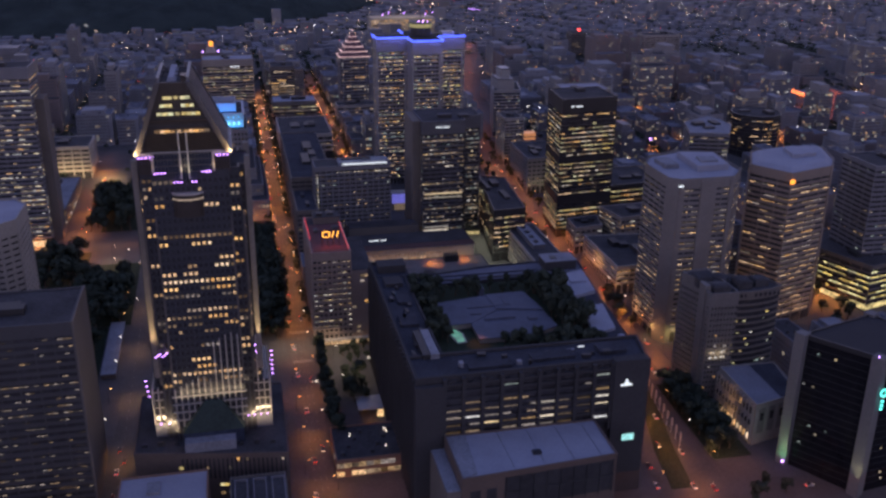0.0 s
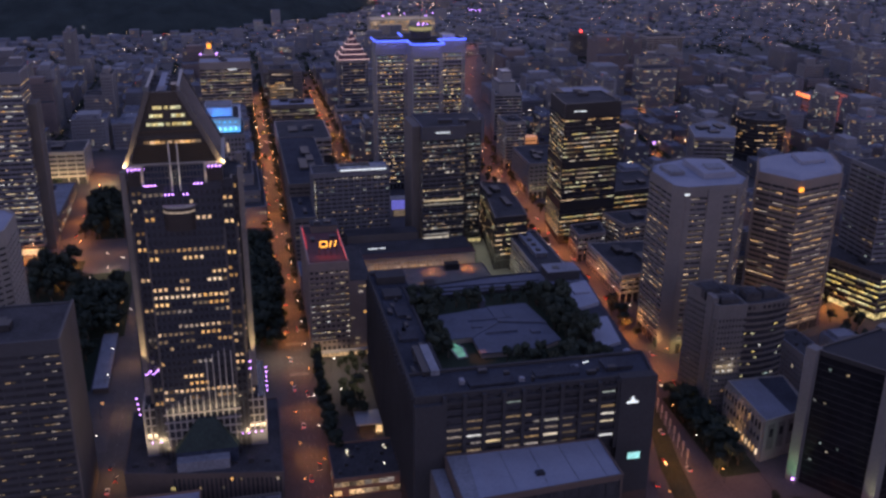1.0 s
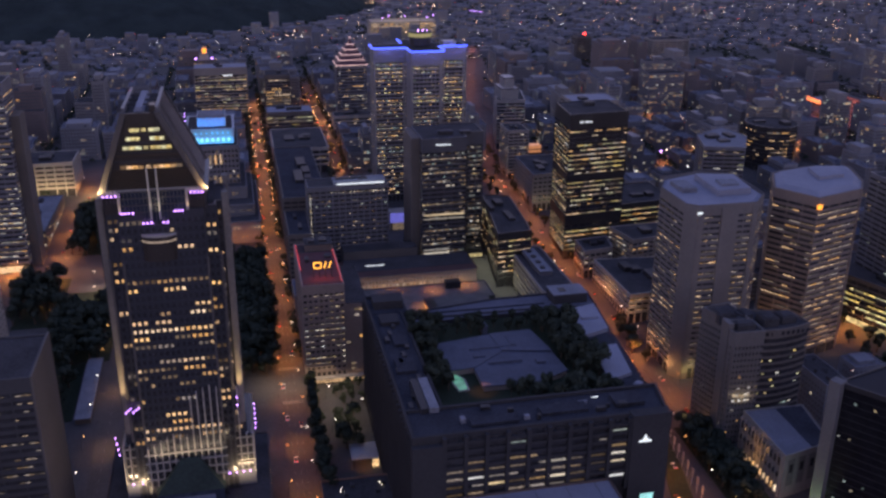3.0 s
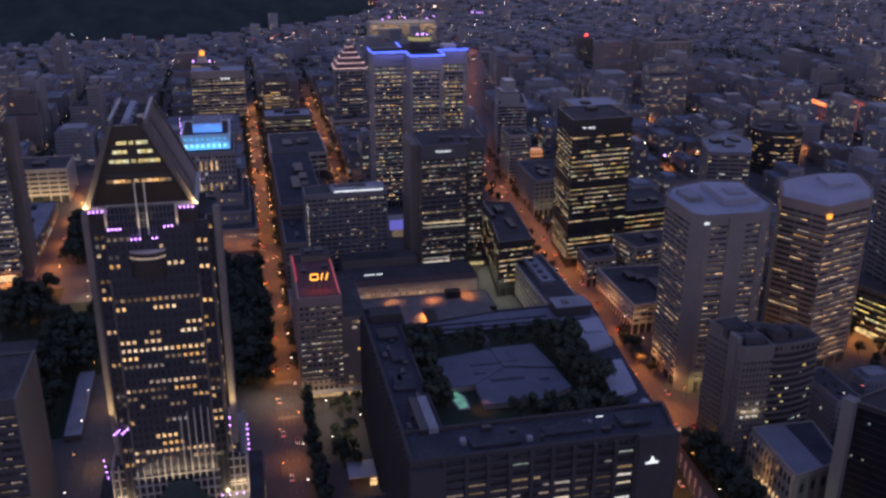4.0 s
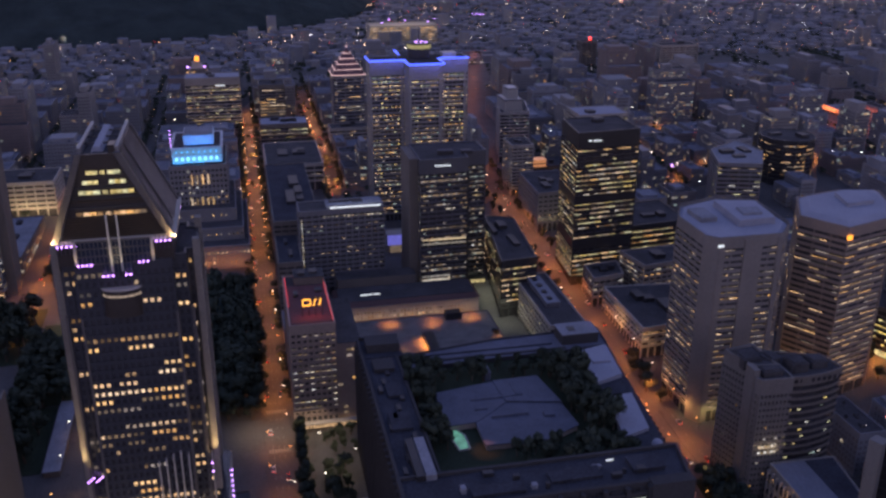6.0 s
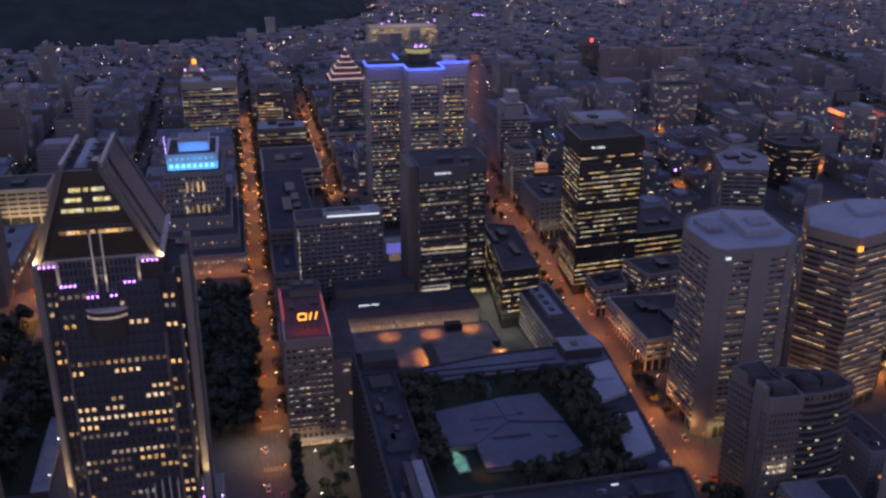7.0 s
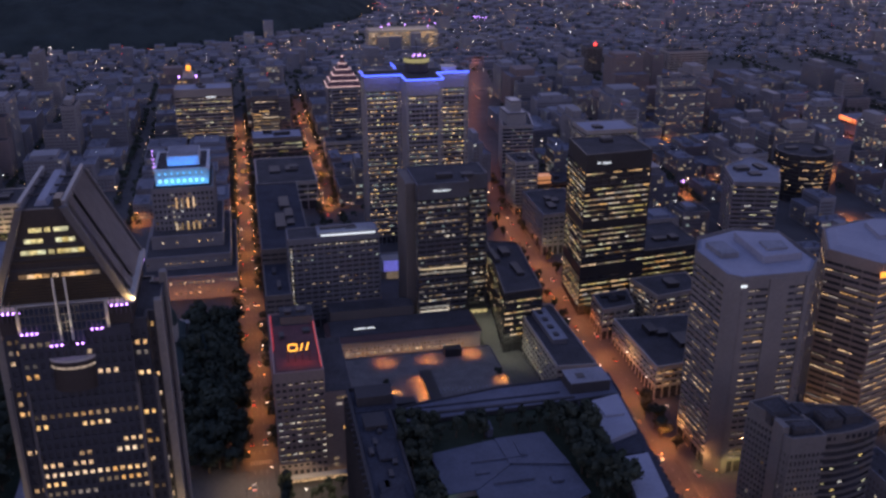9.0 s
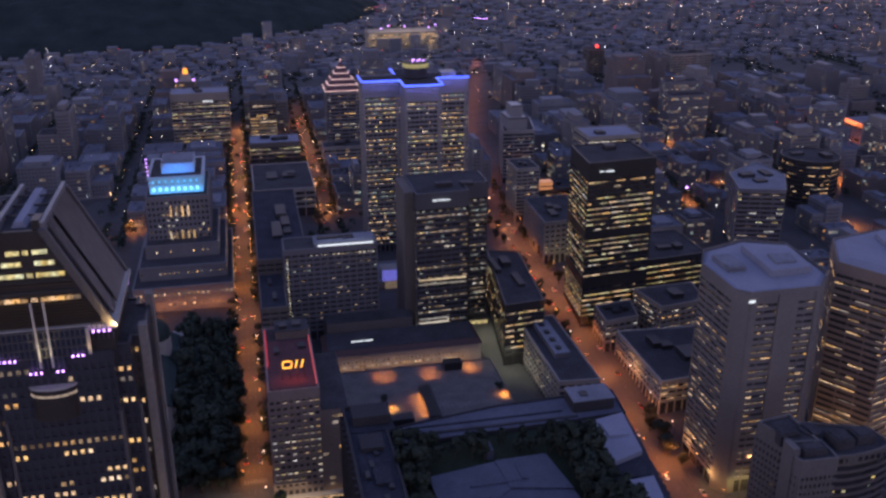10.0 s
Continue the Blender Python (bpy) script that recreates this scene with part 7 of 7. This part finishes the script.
def house(x0, x1, y0, y1, h, rnd):
    ym = (y0 + y1) / 2
    z = rise(ym)
    k = rnd.randrange(6)
    tall = "mid-rise block" if h > 22 else "low block"
    lit = rnd.choice((0.05, 0.1, 0.18, 0.3))
    look_of = "few lights" if lit < 0.15 else "lit windows"
    w, d = x1 - x0, y1 - y0
    form, f, g = rnd.random(), rnd.uniform(0.4, 0.68), rnd.uniform(0.4, 0.85)
    if min(w, d) < 13 or form < 0.25:
        bulks = [(x0, x1, y0, y1, h)]
    elif form < 0.5:
        bulks = [(x0, x0 + f * w, y0, y1, h), (x0 + f * w - 0.8, x1, y0 + 1.5, y1 - 2, h * g)]
    elif form < 0.7:
        bulks = [(x0, x0 + f * w, y0 + 2, y1 - 1.5, h * g), (x0 + f * w - 0.8, x1, y0, y1, h)]
    else:
        bulks = [(x0 + 1.5, x1 - 2.5, y0 + (1 - f) * d - 0.8, y1, h), (x0, x1, y0, y0 + (1 - f) * d, h * g)]
    low = min(rise(y0), rise(y1)) - 1
    bulks.sort(key=lambda c: -c[4])
    roof = rnd.choice((ROOF_DARK, ROOF_SLATE, ROOF_SLATE, ROOF_SLATE, ROOF_SLATE))
    for n, (xa, xb, ya, yb, hh) in enumerate(bulks):
        bm = bmesh.new()
        p = rect(xa, xb, ya, yb)
        q = inset(p, 0.5)
        rings = [[bm.verts.new((x, y, zz)) for x, y in poly] for poly, zz in ((p, low), (p, z + hh + 0.7), (q, z + hh + 0.7), (q, z + hh - 0.3))]
        for a, c in zip(rings, rings[1:]):
            for i in range(4):
                bm.faces.new((a[i], a[(i + 1) % 4], c[(i + 1) % 4], c[i]))
        bm.faces.new(rings[-1]).material_index = n
        if n:
            part("wing", bm, (WALLS[k], roof), b)
            continue
        b = tagged(new("city_block", mesh_of("city_block", bm, WALLS[k])), KIND[k] + " " + tall + ", flat roof, " + look_of, "building", "city buildings")
        bm = prism(bmesh.new(), inset(p, 0.52), z + hh - 0.28, z + hh)
        for _ in range(rnd.randint(3, 8)):
            gx, gy, gw, gd, gh = rnd.uniform(xa + 1, max(xa + 1.2, xb - 4)), rnd.uniform(ya + 1, max(ya + 1.2, yb - 4)), rnd.uniform(0.8, 3), rnd.uniform(0.8, 3), rnd.uniform(0.5, 2.4)
            box(bm, gx, gx + gw, gy, gy + gd, z + hh, z + hh + gh)
        part("roof", bm, roof, b)
    x0, x1, y0, y1, _ = bulks[0]
    if h > 30 or rnd.random() < 0.35:
        f = rnd.uniform(0.12, 0.3)
        w, d = x1 - x0, y1 - y0
        part("penthouse", box(bmesh.new(), x0 + f * w, x1 - 1.4 * f * w, y0 + f * d, y1 - 0.8 * f * d, z + h, z + h + (rnd.uniform(4, 9) if h > 30 else rnd.uniform(1.5, 3))), WALLS[k] if h > 30 else ROOF_GREY, b)
    bm = bmesh.new()
    for xa, xb, ya, yb, hh in bulks:
        panes(bm, rnd, xa, xb, ya, yb, z, z + hh, lit, 3.0, 3.5)
    # glowing strips added at street level in place of warm lamp pools
    if rnd.random() < 0.6:
        xs = (x0 - 0.15, x0 - 0.15) if x0 > 20 else (x1 + 0.15, x1 + 0.15)
        for _ in range(rnd.randint(1, 4)):
            a, w = rnd.uniform(x0 + 1, x1 - 7), rnd.uniform(2, 6)
            bm.faces.new([bm.verts.new(c) for c in ((a, y0 - 0.15, z + 1), (a + w, y0 - 0.15, z + 1), (a + w, y0 - 0.15, z + 2.1), (a, y0 - 0.15, z + 2.1))]).material_index = rnd.choice((1, 1, 2))
            a = rnd.uniform(y0 + 1, y1 - 7)
            bm.faces.new([bm.verts.new(c) for c in ((xs[0], a + w, z + 1), (xs[0], a, z + 1), (xs[0], a, z + 2.1), (xs[0], a + w, z + 2.1))]).material_index = rnd.choice((1, 1, 2))
    part("glazing", bm, TONES, b, kind="stuff")


rnd = random.Random(909)
lots = []
for (xa, wa), (xb, wb) in zip(AVENUES, AVENUES[1:]):
    for (ya, ha), (yb, hb) in zip(CROSSINGS, CROSSINGS[1:]):
        x0, x1, y0, y1 = xa + wa / 2 + 4, xb - wb / 2 - 4, ya + ha / 2 + 4, yb - hb / 2 - 4
        if y1 < 400 or x1 < -0.26 * y1 - 20 or x0 > 0.84 * y1:
            continue
        nx, ny = max(1, round((x1 - x0) / (34 if ya < 1000 else 46))), max(1, round((y1 - y0) / (38 if ya < 1000 else 48)))
        for i in range(nx):
            for j in range(ny):
                a, b = x0 + (x1 - x0) * i / nx, x0 + (x1 - x0) * (i + 1) / nx - rnd.uniform(2, 7)
                c, d = y0 + (y1 - y0) * j / ny, y0 + (y1 - y0) * (j + 1) / ny - rnd.uniform(2, 9)
                core = math.exp(-((a - 150) / 420) ** 2)
                h = rnd.uniform(9, 20) + core * rnd.random() ** 2 * 34
                if c > 1000 and rnd.random() < 0.12:
                    h = rnd.uniform(32, 55)
                if a < -60 and c > 880:
                    h = rnd.uniform(16, 34) if rnd.random() < 0.72 else rnd.uniform(42, 72)
                if a > 200 and c > 850 and rnd.random() < 0.22:
                    h = rnd.uniform(38, 68)
                if a > 330 and rnd.random() < 0.3:
                    h = rnd.uniform(22, 45)
                if -70 < a < 30 and 905 < c < 1195:
                    h = min(h, 13)
                if c > 780 and 0 < a < 240 and c < 1100:
                    h = min(h, 34)
                if free(a, b, c, d) and rnd.random() > 0.06:
                    lots.append((c, a, b, d, h))
for k in range(13):
    y = 958 + 42 * k
    x = 246 + (0 if k < 4 else 6 * (k - 4))
    lots.append((y, x - 2, x + 16, y + 34, rnd.uniform(16, 30) if k % 3 else rnd.uniform(34, 52)))
lots.sort()
for c, a, b, d, h in lots[:325]:
    house(a, b, c, d, h, rnd)

# far walls and roofs share one blue-grey range that stands in for haze
FAR_STONE = shade("haze_toned_limestone", (0.20, 0.195, 0.205), 0.9)
FAR_SLATE = shade("haze_toned_slate", (0.165, 0.175, 0.205), 0.9)
# far districts: thousands of small houses, too many to count
rnd = random.Random(911)
for band, (ya, yb) in enumerate(((1570, 1800), (1800, 2150), (2150, 2700), (2700, 3600))):
    bm, lights = bmesh.new(), bmesh.new()
    step = (25, 31, 42, 64)[band]
    y = ya
    while y < yb:
        x = -0.3 * y - 40
        while x < 0.95 * y:
            hill = ((x + 330) / 720) ** 2 + ((y - 2560) / 720) ** 2 < 1.0
            if not hill and rnd.random() < 0.8:
                w, d = rnd.uniform(0.5, 0.85) * step, rnd.uniform(0.4, 0.7) * step
                h = rnd.uniform(6, 11) if rnd.random() < 0.95 else rnd.uniform(16, 34)
                x0, y0 = x + rnd.uniform(-5, 5), y + rnd.uniform(-5, 5)
                box(bm, x0, x0 + w, y0, y0 + d, rise(y) - 1, rise(y) + h, rnd.randrange(3))
                f = [bm.verts.new((px, py, rise(y) + h + 0.1)) for px, py in ((x0, y0), (x0 + w, y0), (x0 + w, y0 + d), (x0, y0 + d))]
                bm.faces.new(f).material_index = rnd.choice((6, 6, 3, 3, 3, 4))
                for _ in range(rnd.randint(0, 2) if h < 16 else rnd.randint(2, 9)):
                    a, z = x0 + rnd.uniform(0, w - 2), rise(y) + rnd.uniform(2, h - 2)
                    s = 0.7 + 0.3 * band
                    v = [lights.verts.new(c) for c in ((a, y0 - 0.2, z), (a + 2.0 * s, y0 - 0.2, z), (a + 2.0 * s, y0 - 0.2, z + 1.5 * s), (a, y0 - 0.2, z + 1.5 * s))]
                    lights.faces.new(v).material_index = rnd.choice((0, 0, 0, 0, 1, 2, 3))
            x += step
        y += step * 1.05
    far = tagged(new("distant_house", mesh_of("distant_house", bm, FAR_SLATE, FAR_STONE, GREYSTONE, ROOF_SLATE, FAR_STONE, ROOF_PALE, FAR_SLATE)), "far low houses of the outer districts in dusk", "houses", kind="stuff")
    tagged(new("distant_window", mesh_of("distant_window", lights, LIT["dim"], LIT["warm"], LIT["pale"], LIT["cool"])), "small scattered window and street lights far off", "lights", kind="stuff")

# trees between the houses, too many to count
rnd = random.Random(912)
bm = bmesh.new()
spots = []
for k in range(8200):
    y = rnd.uniform(900, 2600)
    x = rnd.uniform(-0.28 * y, 0.88 * y)
    if y < 1570 and k % 2:
        ax, aw = min(AVENUES, key=lambda s: abs(s[0] - x))
        x = ax + rnd.choice((-1, 1)) * (aw / 2 + 2.2)
    if y > 1570 or k % 2 or free(x - 3, x + 3, y - 3, y + 3, 0) and all(x < a - 3 or x > b + 3 or y < c - 3 or y > d + 3 for c, a, b, d, h in lots[:325]):
        spots.append((x, y))
for k in range(95):
    for x in (22.4, 39.6):
        if rnd.random() < 0.6:
            spots.append((x + rnd.uniform(-0.6, 0.6), 590 + 8 * k + rnd.uniform(-2, 2)))
for x, y in spots:
    r = rnd.uniform(2.4, 4.6)
    for _ in range(22):
        d = Vector((rnd.gauss(0, 1), rnd.gauss(0, 1), abs(rnd.gauss(0.2, 0.9)))).normalized()
        p = Vector((x, y, rise(y) + 4)) + d * r * rnd.uniform(0.6, 1.1)
        u = d.orthogonal().normalized() * rnd.uniform(0.6, 1.2)
        w = d.cross(u).normalized() * rnd.uniform(0.6, 1.2)
        bm.faces.new([bm.verts.new(p + a * u + c * w) for a, c in ((-1, -1), (1, -1), (1, 1), (-1, 1))])
tagged(new("distant_tree", mesh_of("distant_tree", bm, LEAF)), "countless dark trees along far streets", "trees", kind="stuff")

# far street lights as glowing points along the streets
bm = bmesh.new()
rnd = random.Random(913)


def point(x, y, z, r, slot):
    v = [bm.verts.new((x + r * a, y + r * b, z + r * c)) for a, b, c in ((1, 0, 0), (-1, 0, 0), (0, 1, 0), (0, -1, 0), (0, 0, 1), (0, 0, -1))]
    for q in ((0, 2, 4), (2, 1, 4), (1, 3, 4), (3, 0, 4), (2, 0, 5), (1, 2, 5), (3, 1, 5), (0, 3, 5)):
        bm.faces.new([v[i] for i in q]).material_index = slot


for x, w in AVENUES:
    y = 700
    while y < 1900:
        if -0.3 * y < x < 0.9 * y and not (y < 1000 and x in (31, 259)):
            point(x + rnd.choice((-1, 1)) * w / 2, y, rise(y) + 9, 0.3, rnd.choice((0, 0, 0, 1)))
        y += rnd.uniform(24, 38)
for yc, w in CROSSINGS[3:]:
    x = -0.3 * yc
    while x < 0.9 * yc:
        point(x, yc + rnd.choice((-1, 1)) * w / 2, rise(yc) + 9, 0.32, rnd.choice((0, 0, 0, 1)))
        x += rnd.uniform(26, 42)
for c, a, b, d, h in lots[:325]:
    for _ in range(rnd.randint(1, 4)):
        if rnd.random() < 0.6:
            point(rnd.uniform(a, b), c - 1.2, rise(c) + rnd.uniform(3, 6), rnd.uniform(0.25, 0.5), rnd.choice((0, 0, 1, 1)))
        else:
            point(rnd.uniform(a + 2, b - 2), rnd.uniform(c + 2, d - 2), rise(c) + h + rnd.uniform(2.5, 4), rnd.uniform(0.2, 0.4), rnd.choice((0, 1, 1, 1, 2)))
for _ in range(1500):
    y = rnd.uniform(1600, 3300)
    x = rnd.uniform(-0.25 * y, 0.92 * y)
    if ((x + 330) / 720) ** 2 + ((y - 2560) / 720) ** 2 > 1.05:
        point(x, y, rise(y) + rnd.uniform(8, 18), rnd.uniform(0.4, 0.9) * y / 2400, rnd.choice((0, 0, 0, 0, 1, 1, 1, 2)))
for _ in range(64):
    yc = rnd.uniform(1000, 2700)
    xc, slot = rnd.uniform(0.05 * yc, 0.88 * yc), rnd.choice((0, 0, 0, 1, 3))
    for _ in range(rnd.randint(5, 15)):
        point(xc + rnd.gauss(0, 16), yc + rnd.gauss(0, 12), rise(yc) + rnd.uniform(9, 24), rnd.uniform(0.35, 0.7) * yc / 1900, slot if rnd.random() < 0.75 else rnd.choice((0, 1, 2)))
tagged(new("distant_street_light", mesh_of("distant_street_light", bm, FAR_BULB, FAR_WHITE, LED_RED, glow("far_orange_light", (1.0, 0.30, 0.07), 7.0, 0.8))), "countless small far street lights", "lights", kind="stuff")

# the wooded hill beyond the city
bm = bmesh.new()
bmesh.ops.create_grid(bm, x_segments=70, y_segments=70, size=1)
for v in bm.verts:
    r = math.hypot(v.co.x, v.co.y)
    h = max(0.0, 1 - r * r)
    x, y = -330 + 720 * v.co.x, 2560 + 720 * v.co.y
    v.co = (x, y, 34 + 150 * h ** 0.8 + 9 * noise.noise(Vector((x, y, 0)) / 40) * min(1, h * 5))
tagged(new("wooded_hill", mesh_of("wooded_hill", bm, FOREST)), "dark wooded hill behind the city at dusk", "hill", kind="structure")
